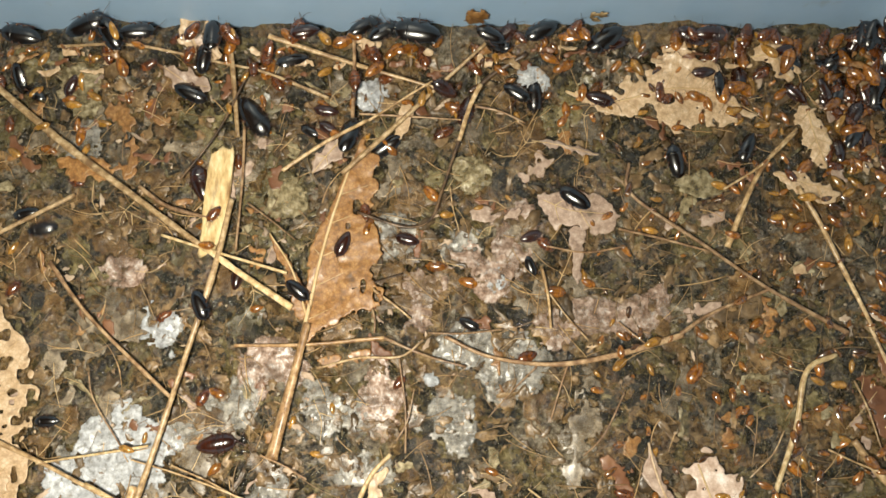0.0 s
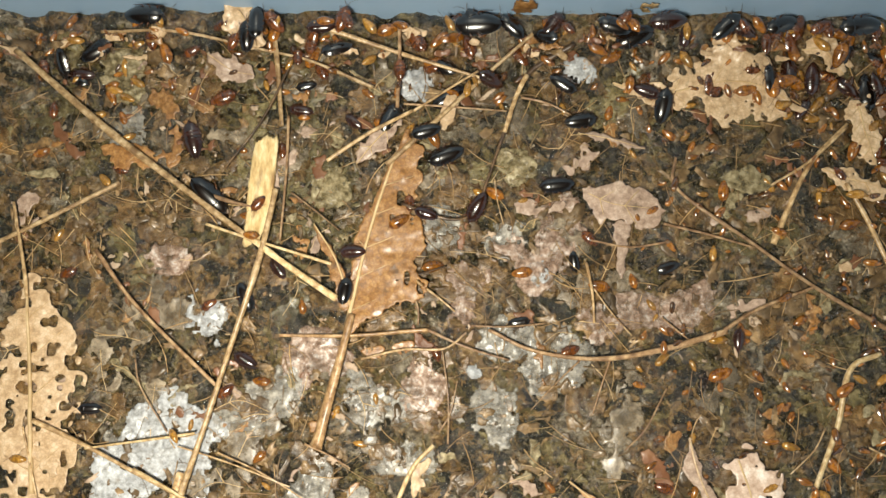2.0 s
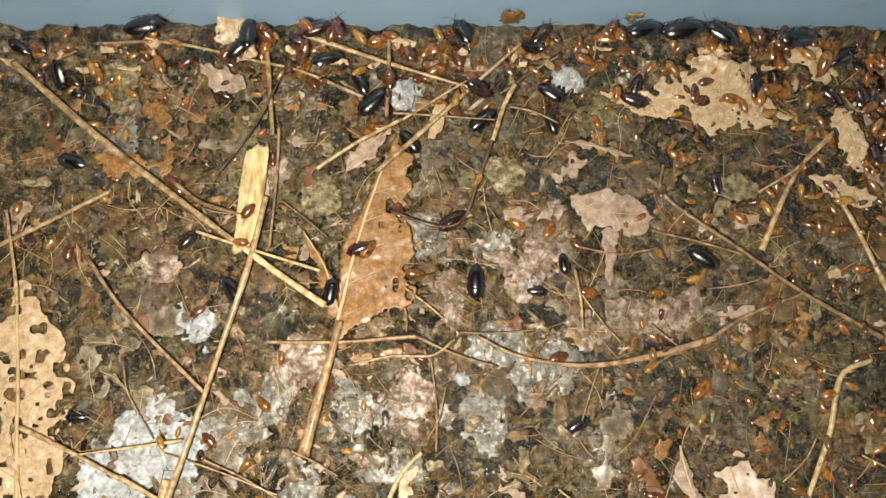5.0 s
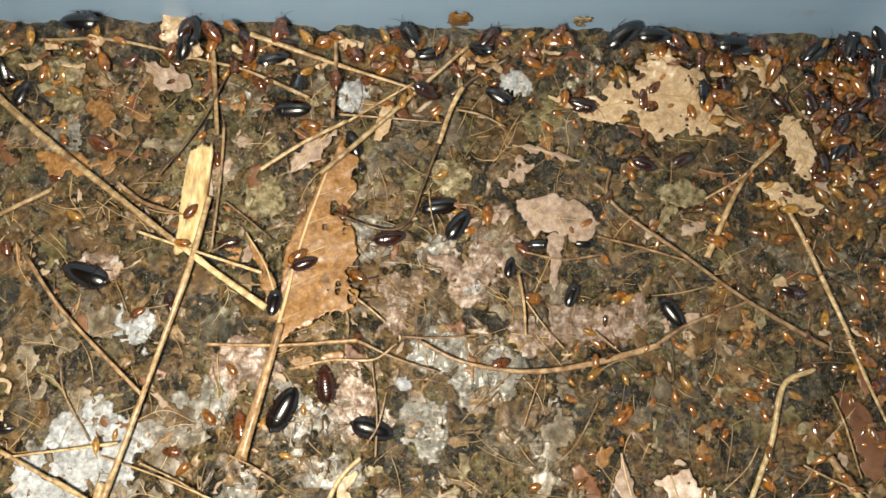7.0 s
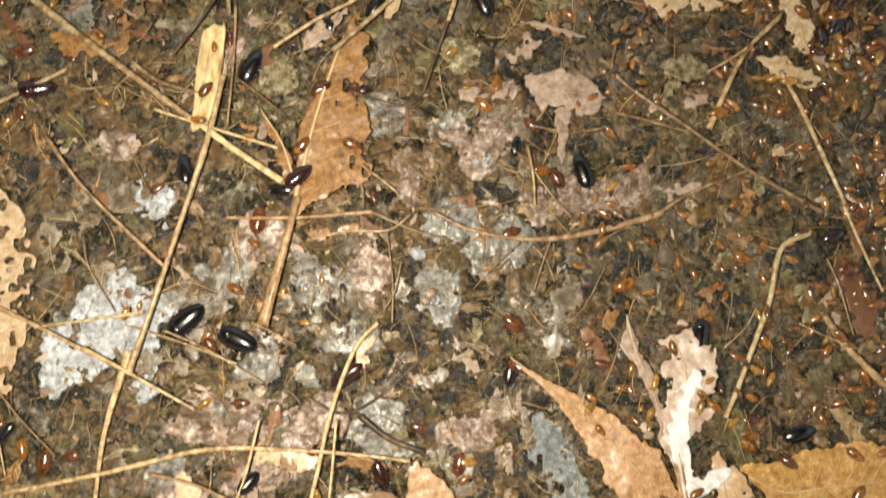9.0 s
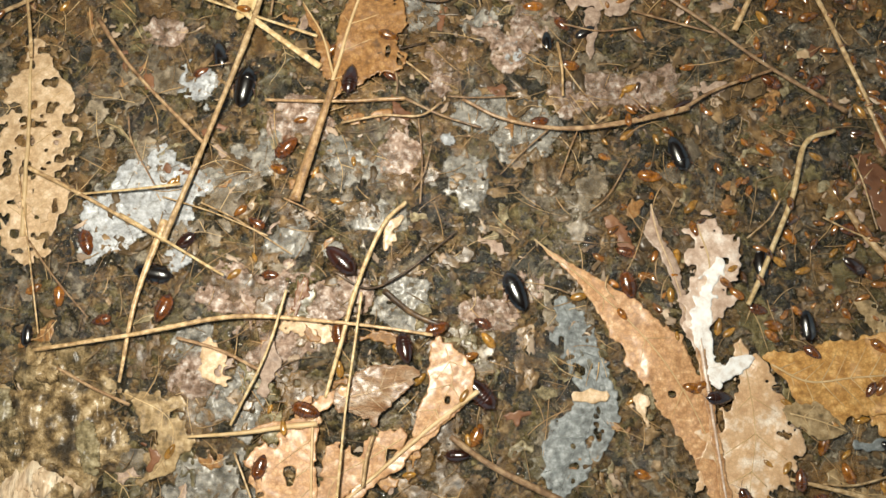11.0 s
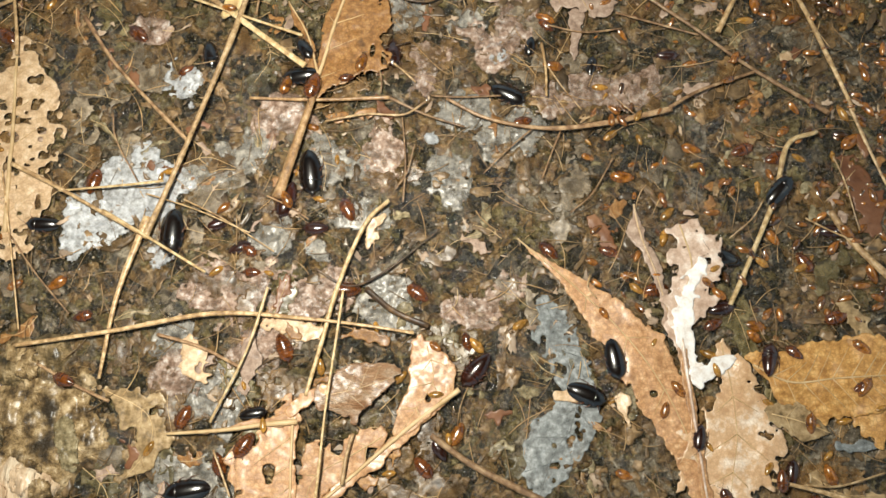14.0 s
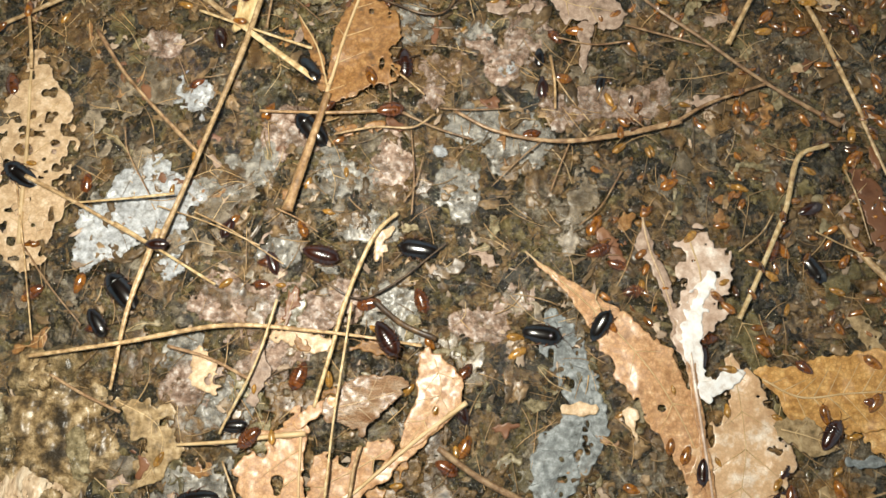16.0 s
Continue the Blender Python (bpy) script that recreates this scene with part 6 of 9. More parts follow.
    crawl(add_roach(MAROON, 13.1), [(0, -0.0418, 0.2051, 246), (0.5, -0.0467, 0.1976, 191), (1, -0.0541, 0.1979, 173), (1.5, -0.0537, 0.1976, 186), (2, -0.0578, 0.1970, 180), (3.5, -0.0577, 0.1972, 181), (4, -0.0446, 0.2025, 222), (6.5, -0.0581, 0.1977, 162), (7, -0.0481, 0.1960, 201), (7.4, -0.0481, 0.1960, 201, 1), (7.6, -0.0640, 0.1793, 182, 1), (8, -0.0640, 0.1793, 182), (8.4, -0.0640, 0.1793, 182, 1), (9.1, -0.0597, 0.1587, 262, 1), (9.5, -0.0597, 0.1587, 262), (9.9, -0.0597, 0.1587, 262, 1), (12.1, -0.0141, 0.1650, 183, 1), (12.5, -0.0141, 0.1650, 183), (13, 0.0172, 0.1516, 121), (13.4, 0.0172, 0.1516, 121, 1), (14.1, -0.0018, 0.1510, 41, 1), (14.5, -0.0018, 0.1510, 41), (15, -0.0300, 0.1686, 105), (15.4, -0.0300, 0.1686, 105, 1), (16, -0.0300, 0.1686, 105, 1)])
    crawl(add_roach(BLACK, 12.7), [(0, -0.1957, 0.2203, 190), (0.5, -0.1983, 0.2206, 202), (1, -0.2041, 0.2185, 202), (1.4, -0.2041, 0.2185, 202, 1), (2.1, -0.2289, 0.3073, 201, 1), (2.5, -0.2289, 0.3073, 201), (2.9, -0.2289, 0.3073, 201, 1), (3.1, -0.2258, 0.3032, 160, 1), (3.5, -0.2258, 0.3032, 160), (4, -0.2270, 0.3039, 151), (16, -0.2270, 0.3039, 151)])
    crawl(add_roach(BLACK, 14.6), [(0, -0.1870, 0.2126, 190), (0.5, -0.2024, 0.2515, 128), (0.9, -0.2024, 0.2515, 128, 1), (2.1, -0.2248, 0.2550, 181, 1), (2.5, -0.2248, 0.2550, 181), (3, -0.2212, 0.2540, 151), (3.5, -0.1916, 0.2457, 190), (4, -0.1870, 0.2405, 161), (6.5, -0.2070, 0.2685, 213), (7, -0.1941, 0.2780, 247), (7.4, -0.1941, 0.2780, 247, 1), (16, -0.1941, 0.2780, 247, 1)])
    crawl(add_roach(BLACK, 15.1), [(0, -0.1080, 0.1753, 293), (2.5, -0.1091, 0.1744, 293), (3, -0.1085, 0.1763, 283), (3.5, -0.1104, 0.1804, 278), (4, -0.1113, 0.1812, 278), (6.5, -0.1069, 0.1798, 358), (6.9, -0.1069, 0.1798, 358, 1), (7.6, -0.1103, 0.1806, 285, 1), (8, -0.1103, 0.1806, 285), (8.5, -0.1104, 0.1830, 284), (9, -0.1130, 0.1801, 281), (9.5, -0.1121, 0.1818, 282), (10, -0.1175, 0.1806, 285), (12.5, -0.1159, 0.1805, 286), (13, -0.1143, 0.1784, 286), (13.5, -0.1149, 0.1800, 285), (14.5, -0.1143, 0.1787, 286), (15, -0.1153, 0.1792, 286), (15.5, -0.1157, 0.1869, 286), (15.9, -0.1157, 0.1869, 286, 1), (16, -0.1157, 0.1869, 286, 1)])
    crawl(add_roach(MAROON, 18.7), [(0, -0.0989, 0.1114, 10), (0.5, -0.0964, 0.1101, -19), (1, -0.0841, 0.0977, -53), (1.4, -0.0841, 0.0977, -53, 1), (6.1, -0.0446, 0.1345, -133, 1), (6.5, -0.0446, 0.1345, -133), (7, -0.0360, 0.1397, -82), (7.5, -0.0360, 0.1339, -62), (8, -0.0319, 0.0998, -139), (8.5, -0.0267, 0.1059, -88), (9, -0.0319, 0.0826, -144), (9.5, -0.0412, 0.0789, -149), (10, -0.0432, 0.0673, -98), (12.5, -0.0561, 0.1076, -18), (13, -0.0574, 0.1126, -47), (13.5, -0.0667, 0.1112, -90), (14, -0.0686, 0.1060, -104), (14.5, -0.0712, 0.0932, -69), (15, -0.0661, 0.0863, -36), (15.5, -0.0606, 0.0857, 3), (16, -0.0543, 0.0853, -12)])
    crawl(add_roach(BLACK, 17.1), [(0, 0.0697, 0.2278, 144), (0.5, 0.0603, 0.2337, 128), (1, 0.0512, 0.2370, 192), (1.5, 0.0540, 0.2392, 211), (2, 0.0401, 0.2316, 186), (2.5, 0.0203, 0.2214, 246), (3, 0.0106, 0.1994, 235), (3.5, 0.0068, 0.1939, 231), (4, 0.0063, 0.1869, 270), (6.5, 0.0092, 0.1907, 261), (7, 0.0240, 0.2167, 237), (7.5, 0.0281, 0.2315, 197), (8, 0.0369, 0.2661, 243), (8.5, 0.0308, 0.2668, 299), (16, 0.0308, 0.2668, 299)])
    crawl(add_roach(MAROON, 11.8), [(0, -0.0111, 0.2078, 164), (0.5, -0.0112, 0.2093, 180), (1, -0.0193, 0.2124, 180), (1.5, -0.0230, 0.2149, 145), (2, -0.0232, 0.2156, 161), (2.5, -0.0282, 0.2146, 191), (3, -0.0381, 0.2119, 191), (3.5, -0.0487, 0.2123, 161), (4, -0.0626, 0.2120, 146), (4.4, -0.0626, 0.2120, 146, 1), (6.6, -0.1108, 0.1757, 104, 1), (7, -0.1108, 0.1757, 104), (7.5, -0.1095, 0.1723, 104), (7.9, -0.1095, 0.1723, 104, 1), (9.1, -0.1072, 0.1017, 181, 1), (9.5, -0.1072, 0.1017, 181), (10, -0.1326, 0.0766, 101), (12.5, -0.1056, 0.1008, 21), (13, -0.1047, 0.1036, 24), (13.5, -0.1049, 0.1036, 24), (14, -0.1022, 0.0915, 24), (14.5, -0.1018, 0.0921, 24), (15, -0.1084, 0.0960, -36), (15.5, -0.1057, 0.0944, -84), (16, -0.1014, 0.0961, -113)])
    crawl(add_roach(MAROON, 15.9), [(0, 0.0174, 0.2725, 256), (0.5, 0.0169, 0.2640, 261), (1, 0.0124, 0.2516, 250), (1.5, 0.0079, 0.2345, 261), (2, 0.0010, 0.2194, 241), (2.5, -0.0040, 0.2157, 216), (3, -0.0030, 0.2169, 221), (3.5, -0.0055, 0.2163, 221), (4, -0.0056, 0.2168, 217), (6.5, -0.0048, 0.2149, 220), (7, -0.0086, 0.2099, 192), (7.5, -0.0197, 0.2102, 186), (8, -0.0404, 0.2035, 186), (8.5, -0.0524, 0.1919, 222), (9, -0.0577, 0.1775, 221), (9.5, -0.0589, 0.1735, 276), (10, -0.0591, 0.1693, 293), (12.5, -0.0282, 0.1719, 215), (13, -0.0258, 0.1773, 226), (13.5, -0.0231, 0.1828, 251), (14, -0.0217, 0.1852, 274), (14.5, -0.0209, 0.1851, 274), (15, -0.0220, 0.1865, 274), (16, -0.0204, 0.1866, 275)])
    crawl(add_roach(MAROON, 11.2), [(0, 0.0482, 0.2093, 20), (0.5, 0.0640, 0.2097, 20), (0.9, 0.0640, 0.2097, 20, 1), (1.1, 0.1265, 0.1815, 84, 1), (1.5, 0.1265, 0.1815, 84), (2, 0.1255, 0.1581, 83), (2.5, 0.1034, 0.1275, 87), (3, 0.0827, 0.0933, 34), (3.5, 0.0962, 0.1014, 83), (4, 0.0841, 0.1256, 130), (4.4, 0.0841, 0.1256, 130, 1), (8.1, 0.1245, 0.1504, 89, 1), (8.5, 0.1245, 0.1504, 89), (8.9, 0.1245, 0.1504, 89, 1), (9.1, 0.1128, 0.1469, 9, 1), (9.5, 0.1128, 0.1469, 9), (10, 0.1111, 0.1437, 2), (12.5, 0.1281, 0.2016, 62), (13, 0.1253, 0.1985, 62), (13.5, 0.1225, 0.1974, 13), (14, 0.1170, 0.1921, 3), (14.5, 0.1087, 0.1798, -50), (15, 0.1087, 0.1864, -89), (15.4, 0.1087, 0.1864, -89, 1), (16, 0.1087, 0.1864, -89, 1)])
    crawl(add_roach(BLACK, 10.4), [(0, 0.0480, 0.1949, 289), (0.5, 0.0477, 0.1933, 288), (1, 0.0481, 0.1933, 279), (2, 0.0480, 0.1942, 280), (2.5, 0.0471, 0.1965, 280), (3.5, 0.0469, 0.1957, 280), (4, 0.0471, 0.1970, 280), (6.5, 0.0503, 0.1954, 280), (7, 0.0491, 0.1969, 261), (7.5, 0.0488, 0.1939, 260), (7.9, 0.0488, 0.1939, 260, 1), (8.6, 0.0478, 0.1947, 261, 1), (9, 0.0478, 0.1947, 261), (9.5, 0.0479, 0.1926, 212), (10, 0.0487, 0.1966, 281), (12.5, 0.0472, 0.1930, 263), (13, 0.0478, 0.1935, 262), (13.5, 0.0475, 0.1969, 263), (14, 0.0477, 0.1932, 263), (14.5, 0.0480, 0.1947, 272), (15, 0.0479, 0.1938, 273), (15.5, 0.0479, 0.1951, 273), (16, 0.0478, 0.1938, 273)])
    crawl(add_roach(CHESTNUT, 11.4), [(0, 0.0063, 0.2616, 211), (0.5, -0.0063, 0.2531, 195), (1, -0.0116, 0.2486, 206), (1.5, -0.0071, 0.2463, 201), (1.9, -0.0071, 0.2463, 201, 1), (3.6, 0.0606, 0.2053, 270, 1), (4, 0.0606, 0.2053, 270), (4.4, 0.0606, 0.2053, 270, 1), (8.1, 0.0665, 0.1842, 260, 1), (8.5, 0.0665, 0.1842, 260), (9, 0.0677, 0.1791, 300), (9.4, 0.0677, 0.1791, 300, 1), (9.6, 0.1001, 0.1167, 279, 1), (10, 0.1001, 0.1167, 279), (10.4, 0.1001, 0.1167, 279, 1), (12.6, 0.0890, 0.1035, 252, 1), (13, 0.0890, 0.1035, 252), (13.5, 0.0826, 0.0793, 193), (14, 0.0610, 0.0878, 142), (14.5, 0.0694, 0.0877, 82), (15, 0.0692, 0.0933, 82), (15.5, 0.0510, 0.0797, 52), (15.9, 0.0510, 0.0797, 52, 1), (16, 0.0510, 0.0797, 52, 1)])
    crawl(add_roach(BLACK, 13.6), [(0, -0.0629, 0.1828, 320), (0.5, -0.0626, 0.1784, 242), (1, -0.0387, 0.1670, 191), (1.5, -0.0667, 0.1832, 121), (2, -0.0613, 0.1781, 82), (2.5, -0.0629, 0.1803, 82), (3, -0.0620, 0.1796, 81), (3.5, -0.0626, 0.1809, 81), (6.5, -0.0626, 0.1801, 82), (7, -0.0617, 0.1769, 84), (7.5, -0.0620, 0.1763, 83), (8, -0.0647, 0.1708, 12), (8.5, -0.0647, 0.1716, 17), (9, -0.0664, 0.1711, 0), (9.5, -0.0644, 0.1784, -80), (9.9, -0.0644, 0.1784, -80, 1), (12.1, -0.0657, 0.1838, -95, 1), (12.5, -0.0657, 0.1838, -95), (13, -0.0658, 0.1837, -94), (13.5, -0.0661, 0.1823, -95), (14, -0.0666, 0.1845, -56), (14.5, -0.0677, 0.1842, -56), (15, -0.0390, 0.1741, -85), (15.4, -0.0390, 0.1741, -85, 1), (16, -0.0390, 0.1741, -85, 1)])
    crawl(add_roach(MAROON, 12.3), [(0, -0.0518, 0.2725, 170), (0.5, -0.0688, 0.2765, 170), (1, -0.0451, 0.2761, 243), (1.5, -0.0761, 0.2672, 181), (2, -0.0858, 0.2670, 170), (2.5, -0.0987, 0.2838, 170), (3, -0.1086, 0.2952, 175), (3.5, -0.1116, 0.2793, 171), (4, -0.1199, 0.2797, 170), (6.5, -0.1224, 0.2855, 90), (7, -0.1076, 0.3121, 64), (7.4, -0.1076, 0.3121, 64, 1), (12.1, -0.0833, 0.0737, 66, 1), (12.5, -0.0833, 0.0737, 66), (13, -0.0840, 0.0779, 75), (13.5, -0.0605, 0.0895, 155), (14, -0.0527, 0.0922, 183), (14.5, -0.0399, 0.0872, 154), (15, -0.0762, 0.0782, 134), (15.5, -0.0762, 0.0779, 126), (16, -0.0772, 0.0792, 115)])
    crawl(add_roach(BLACK, 10.3), [(0, -0.0598, 0.2624, 149), (0.4, -0.0598, 0.2624, 149, 1), (1.1, -0.0833, 0.2777, 180, 1), (1.5, -0.0833, 0.2777, 180), (2, -0.0834, 0.2789, 192), (2.5, -0.1096, 0.2808, 202), (2.9, -0.1096, 0.2808, 202, 1), (6.6, 0.0849, 0.2099, 182, 1), (7, 0.0849, 0.2099, 182), (7.5, 0.0859, 0.2084, 181), (8, 0.0862, 0.2104, 181), (8.4, 0.0862, 0.2104, 181, 1), (12.6, 0.1626, 0.1615, 129, 1), (13, 0.1626, 0.1615, 129), (13.4, 0.1626, 0.1615, 129, 1), (16, 0.1626, 0.1615, 129, 1)])
    crawl(add_roach(MAROON, 11.2), [(0, -0.0502, 0.2633, 150), (0.5, -0.0671, 0.2670, 170), (1, -0.0628, 0.2637, 140), (1.5, -0.0608, 0.2617, 140), (2, -0.0595, 0.2617, 141), (2.4, -0.0595, 0.2617, 141, 1), (3.1, -0.1194, 0.2958, 190, 1), (3.5, -0.1194, 0.2958, 190), (4, -0.0860, 0.3067, 191), (6.5, -0.0814, 0.3064, 112), (7, -0.0819, 0.3067, 131), (7.5, -0.0824, 0.3060, 132), (8, -0.0824, 0.3047, 132), (8.4, -0.0824, 0.3047, 132, 1), (14.1, -0.1121, 0.1098, 205, 1), (14.5, -0.1121, 0.1098, 205), (14.9, -0.1121, 0.1098, 205, 1), (16, -0.1121, 0.1098, 205, 1)])
    crawl(add_roach(BLACK, 18.4), [(0, -0.0225, 0.2539, 211), (0.5, -0.0226, 0.2453, 232), (1, -0.0198, 0.2443, 221), (1.5, -0.0193, 0.2411, 252), (2, -0.0142, 0.2454, 201), (2.5, -0.0206, 0.2450, 236), (2.9, -0.0206, 0.2450, 236, 1), (6.6, 0.0146, 0.2261, 191, 1), (7, 0.0146, 0.2261, 191), (7.5, 0.0402, 0.2318, 247), (8, 0.0417, 0.2291, 316), (8.5, 0.0625, 0.2113, 350), (9, 0.0806, 0.1825, 289), (9.5, 0.0981, 0.1639, 341), (10, 0.1188, 0.1539, 294), (12.5, 0.1060, 0.1290, 294), (13, 0.1021, 0.1417, 300), (13.5, 0.0674, 0.1440, 341), (14, 0.0375, 0.1664, 336), (14.4, 0.0375, 0.1664, 336, 1), (16, 0.0375, 0.1664, 336, 1)])
    crawl(add_roach(BLACK, 22.7), [(0, -0.0064, 0.3172, 170), (0.5, -0.0071, 0.3164, 202), (0.9, -0.0071, 0.3164, 202, 1), (1.1, 0.0047, 0.3140, 171, 1), (1.5, 0.0047, 0.3140, 171), (2, 0.0002, 0.3120, 180), (2.4, 0.0002, 0.3120, 180, 1), (6.6, -0.0549, 0.1277, 243, 1), (7, -0.0549, 0.1277, 243), (7.5, -0.0615, 0.1175, 201), (8, -0.0662, 0.1180, 191), (8.5, -0.0804, 0.1187, 171), (9, -0.1098, 0.1069, 222), (9.4, -0.1098, 0.1069, 222, 1), (12.1, -0.0703, 0.1190, 270, 1), (12.5, -0.0703, 0.1190, 270), (13, -0.0701, 0.1205, 280), (13.5, -0.0573, 0.1160, 280), (14, -0.0580, 0.1203, 280), (14.5, -0.0431, 0.1511, 251), (15, -0.0430, 0.1435, 177), (15.5, -0.0505, 0.1426, 188), (16, -0.0646, 0.1491, 134)])
    crawl(add_roach(BLACK, 14.9), [(0, -0.0233, 0.3136, 31), (0.5, 0.0029, 0.3011, -41), (1, -0.0053, 0.3030, -31), (1.4, -0.0053, 0.3030, -31, 1), (2.6, 0.0001, 0.3133, 0, 1), (3, 0.0001, 0.3133, 0), (3.4, 0.0001, 0.3133, 0, 1), (6.1, -0.0017, 0.3161, -20, 1), (6.5, -0.0017, 0.3161, -20), (7, 0.0076, 0.3012, 11), (7.5, 0.0071, 0.3008, 1), (8, 0.0083, 0.3015, -13), (8.4, 0.0083, 0.3015, -13, 1), (16, 0.0083, 0.3015, -13, 1)])
    crawl(add_roach(BLACK, 14.4), [(0, -0.0318, 0.3166, 31), (0.4, -0.0318, 0.3166, 31, 1), (0.6, -0.0080, 0.2885, 90, 1), (1, -0.0080, 0.2885, 90), (1.5, -0.0118, 0.2915, 100), (2, -0.0161, 0.2889, 150), (2.5, -0.0213, 0.2931, 121), (3, -0.0261, 0.2942, 191), (3.5, -0.0395, 0.2885, 228), (4, -0.0500, 0.2863, 149), (6.5, -0.0538, 0.2862, 93), (7, -0.0569, 0.2853, 84), (7.5, -0.0550, 0.2905, 64), (8, -0.0549, 0.2879, 122), (8.5, -0.0565, 0.2885, 111), (16, -0.0565, 0.2885, 111)])
    crawl(add_roach(BLACK, 19.2), [(0, -0.1628, 0.3150, 21), (0.5, -0.1602, 0.3143, 11), (0.9, -0.1602, 0.3143, 11, 1), (1.6, -0.1884, 0.2960, 32, 1), (2, -0.1884, 0.2960, 32), (2.5, -0.1564, 0.2963, 98), (3, -0.1545, 0.2862, 63), (3.5, -0.1565, 0.2818, 98), (4, -0.1624, 0.2822, 33), (4.4, -0.1624, 0.2822, 33, 1), (9.1, -0.1224, 0.0552, 67, 1), (9.5, -0.1224, 0.0552, 67), (10, -0.1126, 0.0505, -13), (12.5, -0.1879, 0.1066, 57), (13, -0.1778, 0.1144, 103), (13.5, -0.1925, 0.1257, 130), (13.9, -0.1925, 0.1257, 130, 1), (15.6, -0.2087, 0.1164, 150, 1), (16, -0.2087, 0.1164, 150)])
    crawl(add_roach(BLACK, 18.7), [(0, -0.1978, 0.3120, 170), (0.5, -0.2003, 0.3067, 180), (1, -0.2052, 0.3058, 180), (1.4, -0.2052, 0.3058, 180, 1), (2.6, -0.1689, 0.3110, 160, 1), (3, -0.1689, 0.3110, 160), (3.5, -0.1754, 0.3119, 180), (4, -0.1961, 0.3108, 181), (4.4, -0.1961, 0.3108, 181, 1), (16, -0.1961, 0.3108, 181, 1)])
    crawl(add_roach(BLACK, 18.6), [(0, -0.1539, 0.3090, 302), (0.5, -0.1510, 0.3039, 283), (1, -0.1576, 0.3062, 351), (1.5, -0.1556, 0.3081, 361), (2, -0.1571, 0.3107, 360), (2.5, -0.1530, 0.3094, 381), (3, -0.1533, 0.3125, 382), (3.5, -0.1513, 0.3111, 382), (4, -0.1560, 0.3106, 382), (6.5, -0.1528, 0.3132, 361), (7, -0.1569, 0.3126, 361), (7.5, -0.1503, 0.3117, 281), (8, -0.1531, 0.3145, 361), (16, -0.1531, 0.3145, 361)])
    crawl(add_roach(BLACK, 16.1), [(0, -0.1403, 0.3165, 10), (0.4, -0.1403, 0.3165, 10, 1), (1.1, -0.1027, 0.2656, -70, 1), (1.5, -0.1027, 0.2656, -70), (1.9, -0.1027, 0.2656, -70, 1), (2.1, -0.1313, 0.2692, -82, 1), (2.5, -0.1313, 0.2692, -82), (3, -0.1230, 0.2742, -162), (3.5, -0.1511, 0.2637, -174), (4, -0.1651, 0.2632, -194), (4.4, -0.1651, 0.2632, -194, 1), (12.6, -0.1932, 0.0849, -134, 1), (13, -0.1932, 0.0849, -134), (13.5, -0.1934, 0.0862, -134), (14, -0.1871, 0.0869, -177), (14.4, -0.1871, 0.0869, -177, 1), (15.1, -0.1700, 0.0670, -129, 1), (15.5, -0.1700, 0.0670, -129), (16, -0.1604, 0.0453, -54)])
    crawl(add_roach(MAROON, 14.1), [(0, -0.0600, 0.3165, 191), (0.4, -0.0600, 0.3165, 191, 1), (0.6, -0.0726, 0.3142, 180, 1), (1, -0.0726, 0.3142, 180), (1.5, -0.0748, 0.3147, 181), (1.9, -0.0748, 0.3147, 181, 1), (2.1, -0.0761, 0.3143, 181, 1), (2.5, -0.0761, 0.3143, 181), (3, -0.0894, 0.3076, 131), (3.5, -0.0918, 0.3056, 130), (4, -0.0850, 0.3157, 210), (6.5, -0.0664, 0.3161, 180), (6.9, -0.0664, 0.3161, 180, 1), (7.1, -0.0607, 0.3169, 181, 1), (7.5, -0.0607, 0.3169, 181), (8, -0.0763, 0.2975, 104), (8.4, -0.0763, 0.2975, 104, 1), (16, -0.0763, 0.2975, 104, 1)])
    crawl(add_roach(BLACK, 14.6), [(0, 0.0287, 0.3121, 158), (0.5, 0.0182, 0.3136, 180), (1, 0.0211, 0.3149, 181), (1.4, 0.0211, 0.3149, 181, 1), (1.6, 0.0168, 0.3093, 139, 1), (2, 0.0168, 0.3093, 139), (2.5, 0.0159, 0.3107, 190), (3, 0.0280, 0.3105, 175), (3.5, 0.0354, 0.3109, 186), (3.9, 0.0354, 0.3109, 186, 1), (7.1, 0.1180, 0.3108, 106, 1), (7.5, 0.1180, 0.3108, 106), (8, 0.1238, 0.3093, 26), (8.5, 0.1238, 0.3075, 22), (16, 0.1238, 0.3075, 22)])
